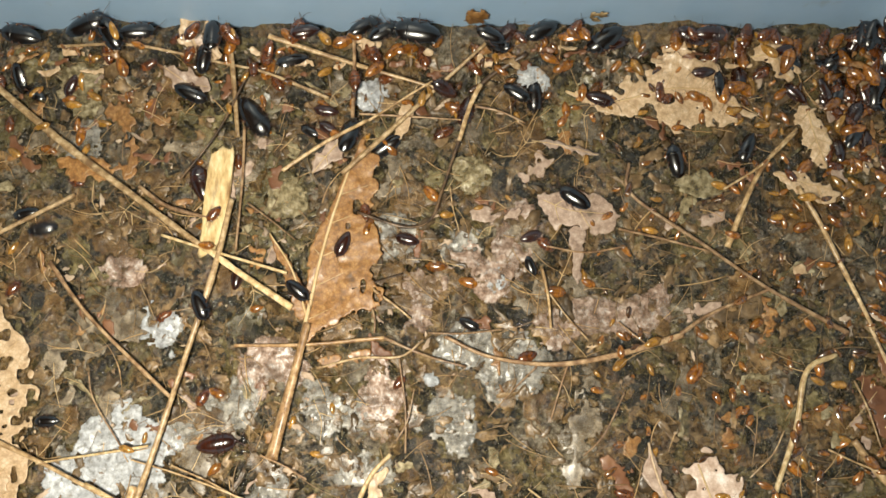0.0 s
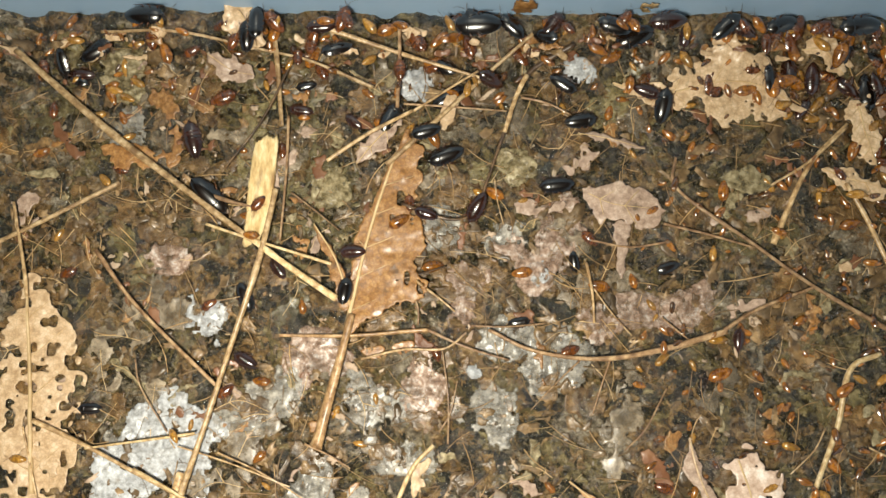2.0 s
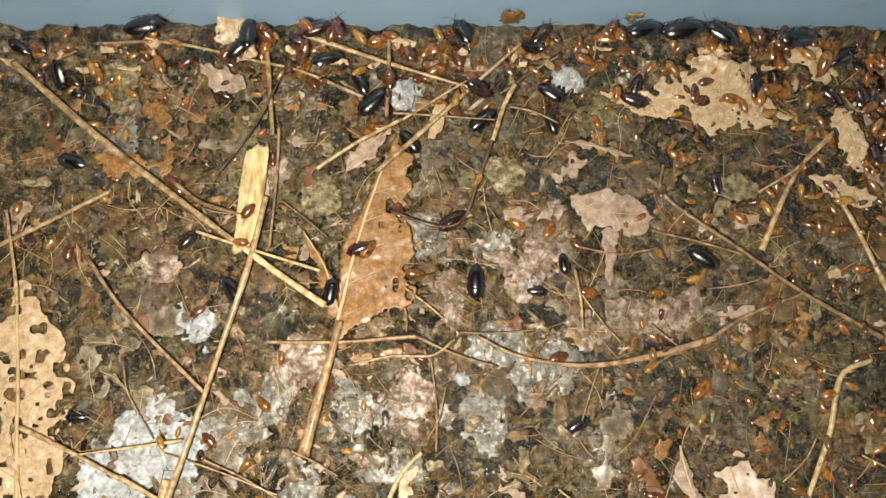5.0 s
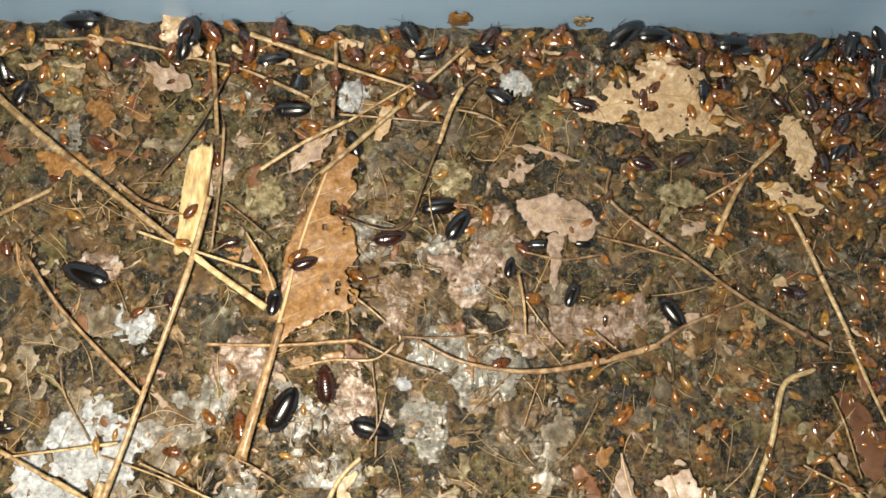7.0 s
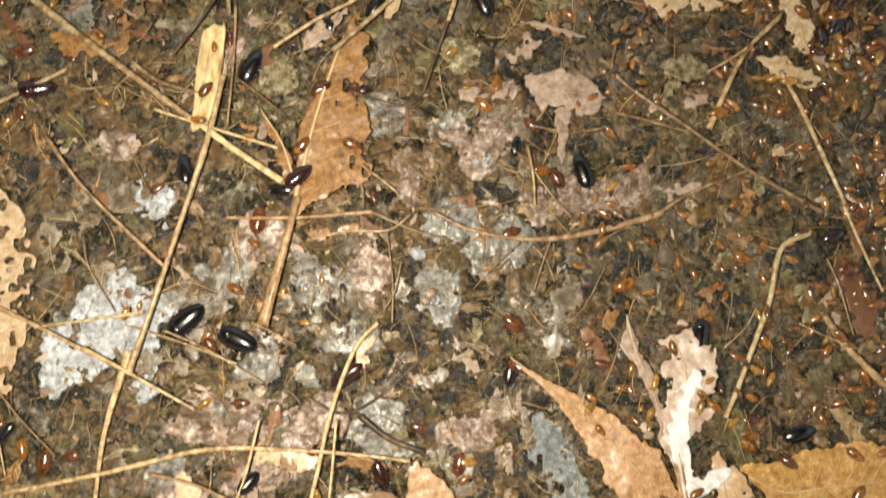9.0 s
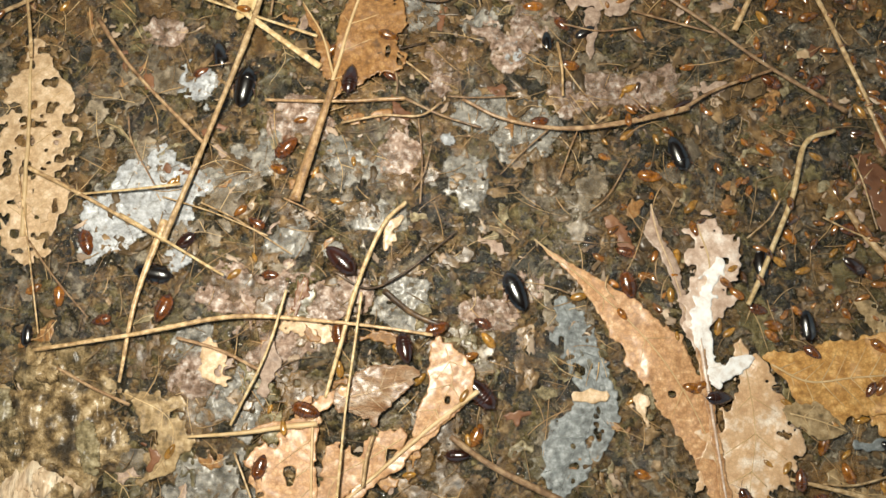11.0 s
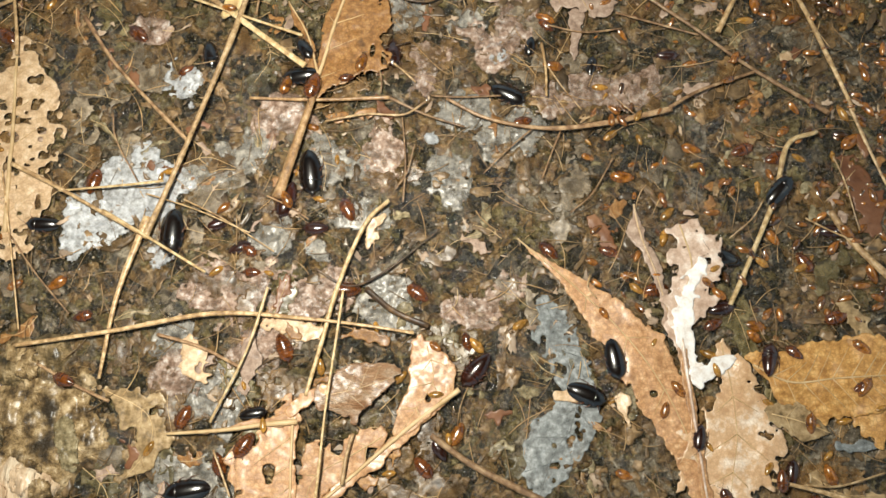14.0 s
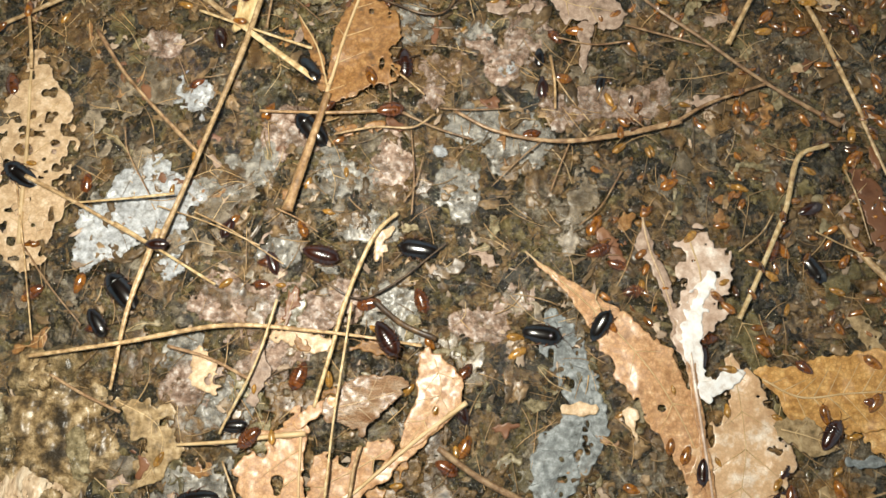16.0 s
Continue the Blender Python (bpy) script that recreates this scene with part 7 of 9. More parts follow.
    crawl(add_roach(BLACK, 16.3), [(0, 0.0527, 0.3151, 202), (0.5, 0.0462, 0.3122, 180), (0.9, 0.0462, 0.3122, 180, 1), (1.1, 0.0615, 0.3087, 165, 1), (1.5, 0.0615, 0.3087, 165), (2, 0.0651, 0.3111, 164), (2.4, 0.0651, 0.3111, 164, 1), (2.6, 0.0446, 0.3112, 196, 1), (3, 0.0446, 0.3112, 196), (3.5, 0.0521, 0.3140, 190), (4, 0.0636, 0.3186, 186), (6.5, 0.1397, 0.3115, 196), (7, 0.1625, 0.3044, 171), (7.5, 0.1645, 0.2959, 98), (8, 0.1667, 0.3003, 166), (8.5, 0.1785, 0.2749, 246), (8.9, 0.1785, 0.2749, 246, 1), (12.6, 0.1966, 0.0730, 299, 1), (13, 0.1966, 0.0730, 299), (13.4, 0.1966, 0.0730, 299, 1), (14.1, 0.1542, 0.0457, 373, 1), (14.5, 0.1542, 0.0457, 373), (14.9, 0.1542, 0.0457, 373, 1), (15.1, 0.0836, 0.0573, 453, 1), (15.5, 0.0836, 0.0573, 453), (16, 0.0825, 0.0585, 422)])
    crawl(add_roach(BLACK, 19.5), [(0, 0.0848, 0.3062, 211), (0.4, 0.0848, 0.3062, 211, 1), (1.6, 0.0760, 0.3026, 201, 1), (2, 0.0760, 0.3026, 201), (2.5, 0.0740, 0.3111, 236), (3, 0.0820, 0.3181, 226), (3.5, 0.0842, 0.3186, 186), (4, 0.0918, 0.3203, 191), (6.5, 0.1054, 0.3147, 180), (7, 0.0992, 0.3163, 217), (7.5, 0.0944, 0.3170, 197), (8, 0.0833, 0.3170, 192), (16, 0.0833, 0.3170, 192)])
    crawl(add_roach(BLACK, 17.4), [(0, 0.1200, 0.2469, 102), (0.5, 0.1191, 0.2480, 93), (1, 0.1183, 0.2468, 98), (1.4, 0.1183, 0.2468, 98, 1), (1.6, 0.0906, 0.2702, 80, 1), (2, 0.0906, 0.2702, 80), (2.5, 0.0786, 0.2516, 21), (3, 0.0631, 0.2363, 74), (3.5, 0.0765, 0.2109, 144), (4, 0.0955, 0.2077, 170), (6.5, 0.1221, 0.1833, 99), (7, 0.1263, 0.1775, 125), (7.5, 0.1368, 0.1633, 130), (8, 0.1408, 0.1493, 124), (8.5, 0.1397, 0.1285, 78), (9, 0.1364, 0.1030, 78), (9.5, 0.1390, 0.0937, 115), (10, 0.1426, 0.0896, 89), (12.5, 0.1681, 0.0871, 89), (13, 0.1547, 0.0903, 51), (13.5, 0.1644, 0.1090, 56), (14, 0.1696, 0.1216, 51), (14.5, 0.1713, 0.1204, 19), (15, 0.1727, 0.1158, -40), (15.5, 0.1736, 0.1086, -91), (16, 0.1837, 0.0928, -50)])
    crawl(add_roach(MAROON, 15.9), [(0, 0.1341, 0.3122, 0), (0.5, 0.1466, 0.3111, -12), (1, 0.1551, 0.3101, -32), (1.5, 0.1591, 0.2966, -52), (2, 0.1630, 0.2849, -92), (2.4, 0.1630, 0.2849, -92, 1), (6.1, 0.1301, 0.2640, -47, 1), (6.5, 0.1301, 0.2640, -47), (6.9, 0.1301, 0.2640, -47, 1), (7.1, 0.1405, 0.2666, 12, 1), (7.5, 0.1405, 0.2666, 12), (8, 0.1451, 0.2678, 22), (8.4, 0.1451, 0.2678, 22, 1), (12.1, 0.1500, 0.0752, 41, 1), (12.5, 0.1500, 0.0752, 41), (12.9, 0.1500, 0.0752, 41, 1), (13.1, 0.1659, 0.0508, 89, 1), (13.5, 0.1659, 0.0508, 89), (14, 0.1644, 0.0404, 79), (14.5, 0.1798, 0.0316, 159), (15, 0.1910, 0.0172, 93), (15.5, 0.1893, 0.0159, 93), (16, 0.1880, 0.0147, 59)])
    crawl(add_roach(MAROON, 11.8), [(0, 0.1330, 0.2895, 185), (0.4, 0.1330, 0.2895, 185, 1), (1.1, 0.1014, 0.3004, 259, 1), (1.5, 0.1014, 0.3004, 259), (2, 0.1007, 0.3043, 264), (2.5, 0.1016, 0.3114, 274), (3, 0.1024, 0.3037, 201), (3.4, 0.1024, 0.3037, 201, 1), (3.6, 0.0840, 0.2897, 281, 1), (4, 0.0840, 0.2897, 281), (6.5, 0.0842, 0.2756, 201), (7, 0.0838, 0.2768, 201), (7.4, 0.0838, 0.2768, 201, 1), (7.6, 0.1000, 0.2895, 242, 1), (8, 0.1000, 0.2895, 242), (8.4, 0.1000, 0.2895, 242, 1), (14.1, 0.0555, 0.1418, 263, 1), (14.5, 0.0555, 0.1418, 263), (14.9, 0.0555, 0.1418, 263, 1), (15.1, 0.0484, 0.1814, 215, 1), (15.5, 0.0484, 0.1814, 215), (16, 0.0499, 0.1772, 273)])
    crawl(add_roach(MAROON, 11.9), [(0, 0.1726, 0.3004, 20), (0.5, 0.1753, 0.3010, 0), (1, 0.1741, 0.3001, 0), (1.5, 0.1679, 0.2796, 0), (2, 0.1597, 0.2709, 59), (2.5, 0.1561, 0.2677, 97), (3, 0.1592, 0.2586, 59), (3.4, 0.1592, 0.2586, 59, 1), (6.1, 0.1365, 0.2537, 5, 1), (6.5, 0.1365, 0.2537, 5), (7, 0.1324, 0.2523, 22), (7.5, 0.1239, 0.2535, -20), (8, 0.1243, 0.2558, 13), (8.5, 0.1184, 0.2441, -41), (8.9, 0.1184, 0.2441, -41, 1), (12.1, 0.1338, 0.2111, 34, 1), (12.5, 0.1338, 0.2111, 34), (12.9, 0.1338, 0.2111, 34, 1), (13.1, 0.1353, 0.2118, 90, 1), (13.5, 0.1353, 0.2118, 90), (13.9, 0.1353, 0.2118, 90, 1), (14.1, 0.1624, 0.1518, 24, 1), (14.5, 0.1624, 0.1518, 24), (15, 0.1310, 0.1376, 71), (15.5, 0.1323, 0.1373, 24), (15.9, 0.1323, 0.1373, 24, 1), (16, 0.1323, 0.1373, 24, 1)])
    crawl(add_roach(BLACK, 19.0), [(0, 0.2032, 0.2995, 210), (0.4, 0.2032, 0.2995, 210, 1), (0.6, 0.1900, 0.2858, 180, 1), (1, 0.1900, 0.2858, 180), (1.5, 0.1946, 0.2941, 107), (2, 0.1791, 0.3149, 186), (2.5, 0.1799, 0.3134, 201), (3, 0.1808, 0.3157, 190), (3.5, 0.1810, 0.3178, 206), (4, 0.1725, 0.3130, 181), (6.5, 0.1561, 0.3093, 190), (7, 0.1545, 0.3122, 181), (7.5, 0.1251, 0.3237, 181), (8, 0.1240, 0.3248, 203), (16, 0.1240, 0.3248, 203)])
    crawl(add_roach(BLACK, 15.2), [(0, 0.2119, 0.3108, 255), (0.4, 0.2119, 0.3108, 255, 1), (1.6, 0.1422, 0.3146, 201, 1), (2, 0.1422, 0.3146, 201), (2.4, 0.1422, 0.3146, 201, 1), (6.6, 0.1747, 0.2989, 268, 1), (7, 0.1747, 0.2989, 268), (7.5, 0.1756, 0.2991, 319), (8, 0.1826, 0.3155, 377), (16, 0.1826, 0.3155, 377)])
    crawl(add_roach(BLACK, 18.9), [(0, 0.2199, 0.2814, 81), (0.5, 0.2156, 0.2851, 57), (1, 0.2058, 0.2730, 58), (1.5, 0.1937, 0.2770, -22), (2, 0.1912, 0.2796, -83), (2.5, 0.1910, 0.2906, -54), (2.9, 0.1910, 0.2906, -54, 1), (6.1, 0.2121, 0.2890, -84, 1), (6.5, 0.2121, 0.2890, -84), (7, 0.2220, 0.2898, -74), (7.5, 0.2163, 0.2914, -73), (8, 0.2152, 0.2973, -83), (8.5, 0.2101, 0.2972, -83), (16, 0.2101, 0.2972, -83)])
    crawl(add_roach(BLACK, 15.9), [(0, 0.1559, 0.2541, 247), (0.5, 0.1391, 0.2406, 327), (1, 0.1497, 0.2477, 341), (1.4, 0.1497, 0.2477, 341, 1), (1.6, 0.1173, 0.3101, 401, 1), (2, 0.1173, 0.3101, 401), (2.5, 0.1181, 0.3115, 430), (3, 0.1177, 0.3124, 420), (3.5, 0.1186, 0.3121, 500), (4, 0.1210, 0.3131, 477), (6.5, 0.1190, 0.3083, 551), (7, 0.1131, 0.3196, 541), (7.5, 0.1055, 0.3120, 620), (8, 0.1015, 0.3170, 541), (16, 0.1015, 0.3170, 541)])
    crawl(add_roach(BLACK, 11.2), [(0, -0.1783, 0.1216, 181), (0.5, -0.1789, 0.1210, 180), (1, -0.1809, 0.1209, 181), (4, -0.1803, 0.1202, 181), (6.5, -0.1836, 0.1200, 181), (10, -0.1951, 0.0355, 261), (12.5, -0.1973, 0.0333, 280), (12.9, -0.1973, 0.0333, 280, 1), (16, -0.1973, 0.0333, 280, 1)])
    crawl(add_roach(BLACK, 10.6), [(0, 0.0184, 0.1670, 331), (0.5, 0.0224, 0.1670, 350), (1, 0.0240, 0.1681, 371), (1.5, 0.0229, 0.1669, 361), (2, 0.0214, 0.1646, 371), (2.5, 0.0204, 0.1681, 361), (3, 0.0188, 0.1673, 361), (3.5, 0.0189, 0.1665, 361), (4, 0.0203, 0.1670, 361), (6.5, 0.0609, 0.2091, 360), (7, 0.0623, 0.2086, 361), (8, 0.0622, 0.2083, 362), (8.4, 0.0622, 0.2083, 362, 1), (9.6, 0.0611, 0.2104, 362, 1), (10, 0.0611, 0.2104, 362), (12.5, 0.0787, 0.1838, 442), (14, 0.0791, 0.1841, 442), (14.5, 0.0793, 0.1812, 441), (15, 0.0792, 0.1833, 441), (15.5, 0.0793, 0.1830, 442), (16, 0.0793, 0.1817, 442)])
    crawl(add_roach(CHESTNUT, 10.9), [(0, -0.1133, 0.3114, 234), (0.5, -0.1091, 0.3071, 180), (0.9, -0.1091, 0.3071, 180, 1), (1.1, -0.0901, 0.2742, 100, 1), (1.5, -0.0901, 0.2742, 100), (1.9, -0.0901, 0.2742, 100, 1), (2.6, -0.1920, 0.2953, 180, 1), (3, -0.1920, 0.2953, 180), (3.4, -0.1920, 0.2953, 180, 1), (3.6, -0.2164, 0.3124, 181, 1), (4, -0.2164, 0.3124, 181), (6.5, -0.2020, 0.2890, 101), (6.9, -0.2020, 0.2890, 101, 1), (14.6, -0.1915, 0.1027, 69, 1), (15, -0.1915, 0.1027, 69), (15.5, -0.2057, 0.0974, 24), (15.9, -0.2057, 0.0974, 24, 1), (16, -0.2057, 0.0974, 24, 1)])
    crawl(add_roach(MAROON, 11.6), [(0, -0.0926, 0.1887, 82), (0.5, -0.0924, 0.1898, 82), (1, -0.0915, 0.1886, 82), (1.5, -0.0937, 0.1882, 122), (2, -0.0939, 0.1884, 126), (2.5, -0.0949, 0.1874, 136), (3, -0.0998, 0.1926, 147), (3.5, -0.1352, 0.2045, 104), (4, -0.1358, 0.2041, 85), (6.5, -0.1087, 0.2064, 11), (7, -0.0863, 0.2059, 12), (7.5, -0.1149, 0.2058, 1), (7.9, -0.1149, 0.2058, 1, 1), (12.1, -0.0848, 0.1018, 76, 1), (12.5, -0.0848, 0.1018, 76), (13, -0.0801, 0.1006, 106), (13.4, -0.0801, 0.1006, 106, 1), (13.6, -0.0894, 0.0804, 26, 1), (14, -0.0894, 0.0804, 26), (14.5, -0.1080, 0.0743, 3), (15, -0.1114, 0.0749, 23), (15.5, -0.1191, 0.0796, 24), (16, -0.1337, 0.0844, 3)])
    crawl(add_roach(BLACK, 14.3), [(0, 0.0011, 0.1842, 176, 1), (0.1, 0.0011, 0.1842, 176, 1), (0.5, 0.0011, 0.1842, 176), (0.9, 0.0011, 0.1842, 176, 1), (1.1, -0.0291, 0.2536, 201, 1), (1.5, -0.0291, 0.2536, 201), (2, -0.0238, 0.2550, 196), (2.5, -0.0235, 0.2548, 200), (3, -0.0267, 0.2542, 222), (3.5, -0.0319, 0.2528, 281), (4, -0.0282, 0.2546, 301), (6.5, -0.0264, 0.2564, 320), (7, -0.0280, 0.2558, 292), (7.5, -0.0271, 0.2567, 278), (8, -0.0231, 0.2600, 273), (8.5, -0.0226, 0.2632, 242), (16, -0.0226, 0.2632, 242)])
    crawl(add_roach(BLACK, 11.9), [(0, 0.1260, 0.2183, 313, 1), (0.1, 0.1260, 0.2183, 313, 1), (0.5, 0.1260, 0.2183, 313), (1, 0.1305, 0.2068, 308), (1.5, 0.1185, 0.2247, 278), (2, 0.0932, 0.1921, 200), (2.5, 0.0632, 0.2102, 181), (2.9, 0.0632, 0.2102, 181, 1), (3.6, 0.0489, 0.2555, 109, 1), (4, 0.0489, 0.2555, 109), (6.5, 0.0322, 0.2842, 119), (6.9, 0.0322, 0.2842, 119, 1), (7.1, 0.0252, 0.2954, 150, 1), (7.5, 0.0252, 0.2954, 150), (8, 0.0143, 0.2861, 101), (8.5, 0.0154, 0.2838, 91), (16, 0.0154, 0.2838, 91)])
    crawl(add_roach(CHESTNUT, 13.7), [(0, -0.1367, 0.2561, 64, 1), (0.1, -0.1367, 0.2561, 64, 1), (0.5, -0.1367, 0.2561, 64), (1, -0.1430, 0.2687, 1), (1.5, -0.1231, 0.2710, 32), (2, -0.1246, 0.2723, 21), (2.5, -0.1186, 0.2651, -59), (3, -0.1274, 0.2519, -117), (3.5, -0.1344, 0.2378, -133), (4, -0.1486, 0.2285, -96), (6.5, -0.1324, 0.2493, -16), (7, -0.1527, 0.2531, -28), (7.5, -0.1640, 0.2510, 1), (8, -0.1749, 0.2491, 2), (9, -0.1967, 0.2393, 12), (16, -0.2230, 0.1655, -68)])
    crawl(add_roach(MAROON, 12.8), [(0, 0.2102, 0.1970, 66, 1), (0.1, 0.2102, 0.1970, 66, 1), (0.5, 0.2102, 0.1970, 66), (0.9, 0.2102, 0.1970, 66, 1), (1.1, 0.1534, 0.2583, 78, 1), (1.5, 0.1534, 0.2583, 78), (1.9, 0.1534, 0.2583, 78, 1), (2.1, 0.1814, 0.2320, 77, 1), (2.5, 0.1814, 0.2320, 77), (3, 0.1492, 0.2446, 64), (3.5, 0.1388, 0.2308, 60), (4, 0.1352, 0.2270, 83), (6.5, 0.1096, 0.2516, 118), (7, 0.1134, 0.2491, 160), (7.4, 0.1134, 0.2491, 160, 1), (7.6, 0.1206, 0.2829, 80, 1), (8, 0.1206, 0.2829, 80), (8.4, 0.1206, 0.2829, 80, 1), (12.6, 0.1608, 0.0516, 3, 1), (13, 0.1608, 0.0516, 3), (13.4, 0.1608, 0.0516, 3, 1), (13.6, 0.1426, 0.0637, 14, 1), (14, 0.1426, 0.0637, 14), (14.5, 0.1348, 0.0577, 62), (14.9, 0.1348, 0.0577, 62, 1), (15.1, 0.1309, 0.0443, 121, 1), (15.5, 0.1309, 0.0443, 121), (16, 0.1297, 0.0469, 90)])
    crawl(add_roach(MAROON, 13.3), [(0, -0.0670, 0.1494, 186, 1), (1.1, -0.0670, 0.1494, 186, 1), (1.5, -0.0670, 0.1494, 186), (2, -0.1082, 0.1443, 151), (2.4, -0.1082, 0.1443, 151, 1), (2.6, -0.0301, 0.1555, 170, 1), (3, -0.0301, 0.1555, 170), (3.5, -0.0313, 0.1553, 171), (4, -0.0299, 0.1557, 176), (6.5, -0.0221, 0.1662, 195), (6.9, -0.0221, 0.1662, 195, 1), (7.6, -0.0404, 0.2279, 207, 1), (8, -0.0404, 0.2279, 207), (8.4, -0.0404, 0.2279, 207, 1), (8.6, -0.0295, 0.2217, 181, 1), (9, -0.0295, 0.2217, 181), (9.5, -0.0041, 0.2127, 192), (9.9, -0.0041, 0.2127, 192, 1), (14.1, -0.0773, 0.1944, 265, 1), (14.5, -0.0773, 0.1944, 265), (15, -0.0862, 0.1899, 205), (15.5, -0.1014, 0.1938, 129), (16, -0.1177, 0.1969, 105)])
    crawl(add_roach(MAROON, 17.3), [(0, 0.0886, 0.3142, 185, 1), (1.6, 0.0886, 0.3142, 185, 1), (2, 0.0886, 0.3142, 185), (2.5, 0.0878, 0.3113, 231), (3, 0.0999, 0.3132, 201), (3.5, 0.1021, 0.3149, 186), (4, 0.1028, 0.3144, 191), (4.4, 0.1028, 0.3144, 191, 1), (6.6, 0.2093, 0.3069, 111, 1), (7, 0.2093, 0.3069, 111), (7.5, 0.2075, 0.3057, 107), (8, 0.2074, 0.3088, 42), (8.4, 0.2074, 0.3088, 42, 1), (16, 0.2074, 0.3088, 42, 1)])
    crawl(add_roach(BLACK, 20.3), [(0, 0.0377, 0.1797, 146, 1), (2.1, 0.0377, 0.1797, 146, 1), (2.5, 0.0377, 0.1797, 146), (3, 0.0280, 0.1888, 146), (3.5, 0.0287, 0.1922, 94), (4, 0.0296, 0.1926, 85), (4.4, 0.0296, 0.1926, 85, 1), (6.6, -0.0131, 0.1199, 165, 1), (7, -0.0131, 0.1199, 165), (7.5, -0.0158, 0.1180, 187), (8, -0.0307, 0.1252, 108), (8.4, -0.0307, 0.1252, 108, 1), (9.6, 0.0444, 0.0784, 94, 1), (10, 0.0444, 0.0784, 94), (12.5, 0.0200, 0.0452, 158), (13, 0.0185, 0.0474, 118), (13.4, 0.0185, 0.0474, 118, 1), (14.1, 0.0427, 0.0658, 107, 1), (14.5, 0.0427, 0.0658, 107), (15, 0.0270, 0.0745, 168), (15.5, 0.0075, 0.0868, 133), (16, -0.0065, 0.0907, 173)])
    crawl(add_roach(CHESTNUT, 12.3), [(0, 0.0270, 0.1545, 270, 1), (2.1, 0.0270, 0.1545, 270, 1), (2.5, 0.0270, 0.1545, 270), (3, 0.0273, 0.1386, 266), (3.5, 0.0281, 0.1188, 301), (3.9, 0.0281, 0.1188, 301, 1), (6.1, 0.0062, 0.1063, 356, 1), (6.5, 0.0062, 0.1063, 356), (6.9, 0.0062, 0.1063, 356, 1), (8.6, 0.0466, 0.1081, 326, 1), (9, 0.0466, 0.1081, 326), (9.4, 0.0466, 0.1081, 326, 1), (9.6, 0.0378, 0.1284, 262, 1), (10, 0.0378, 0.1284, 262), (10.4, 0.0378, 0.1284, 262, 1), (12.6, -0.0040, 0.1087, 183, 1), (13, -0.0040, 0.1087, 183), (13.4, -0.0040, 0.1087, 183, 1), (13.6, -0.0379, 0.1020, 118, 1), (14, -0.0379, 0.1020, 118), (14.5, -0.0430, 0.1093, 115), (15, -0.0467, 0.1308, 123), (15.5, -0.0583, 0.1352, 133), (15.9, -0.0583, 0.1352, 133, 1), (16, -0.0583, 0.1352, 133, 1)])
    crawl(add_roach(CHESTNUT, 13.8), [(0, 0.0309, 0.0933, 150, 1), (2.1, 0.0309, 0.0933, 150, 1), (2.5, 0.0309, 0.0933, 150), (3, 0.0002, 0.1138, 121), (3.5, -0.0019, 0.1253, 111), (4, -0.0309, 0.1408, 185), (6.5, -0.0742, 0.1223, 265), (7, -0.0739, 0.1196, 283), (7.5, -0.0744, 0.1239, 279), (8, -0.0745, 0.1260, 274), (8.5, -0.0758, 0.1308, 283), (9, -0.0768, 0.1559, 262), (9.5, -0.0786, 0.1584, 283), (10, -0.0732, 0.1520, 203), (12.5, -0.0900, 0.1174, 266), (12.9, -0.0900, 0.1174, 266, 1), (13.1, -0.0590, 0.1675, 246, 1), (13.5, -0.0590, 0.1675, 246), (14, -0.0599, 0.1635, 255), (14.5, -0.0598, 0.1585, 285), (15, -0.0485, 0.1527, 343), (15.5, -0.0347, 0.1562, 379), (16, -0.0256, 0.1600, 373)])
    crawl(add_roach(MAROON, 12.7), [(0, 0.1769, 0.1118, 48, 1), (2.6, 0.1769, 0.1118, 48, 1), (3, 0.1769, 0.1118, 48), (3.4, 0.1769, 0.1118, 48, 1), (6.1, 0.1763, 0.1895, -9, 1), (6.5, 0.1763, 0.1895, -9), (7, 0.1822, 0.1889, -14), (7.5, 0.1975, 0.1846, -20), (8, 0.2172, 0.1886, -93), (8.5, 0.2116, 0.1728, -93), (9, 0.2028, 0.1523, -159), (9.5, 0.2053, 0.1470, -87), (10, 0.2092, 0.1304, -62), (12.5, 0.1778, 0.0512, 3), (13, 0.1777, 0.0518, 2), (13.5, 0.1920, 0.0161, 58), (13.9, 0.1920, 0.0161, 58, 1), (14.1, 0.1636, -0.0157, 32, 1), (14.5, 0.1636, -0.0157, 32), (16, 0.1636, -0.0157, 32)])
    crawl(add_roach(CHESTNUT, 10.7), [(0, -0.1678, 0.2305, 132, 1), (3.1, -0.1678, 0.2305, 132, 1), (3.5, -0.1678, 0.2305, 132), (4, -0.1717, 0.2301, 74), (4.4, -0.1717, 0.2301, 74, 1), (14.1, -0.1829, 0.1467, 3, 1), (14.5, -0.1829, 0.1467, 3), (15, -0.1786, 0.1383, -77), (15.5, -0.1793, 0.1278, -82), (16, -0.1766, 0.1152, -91)])
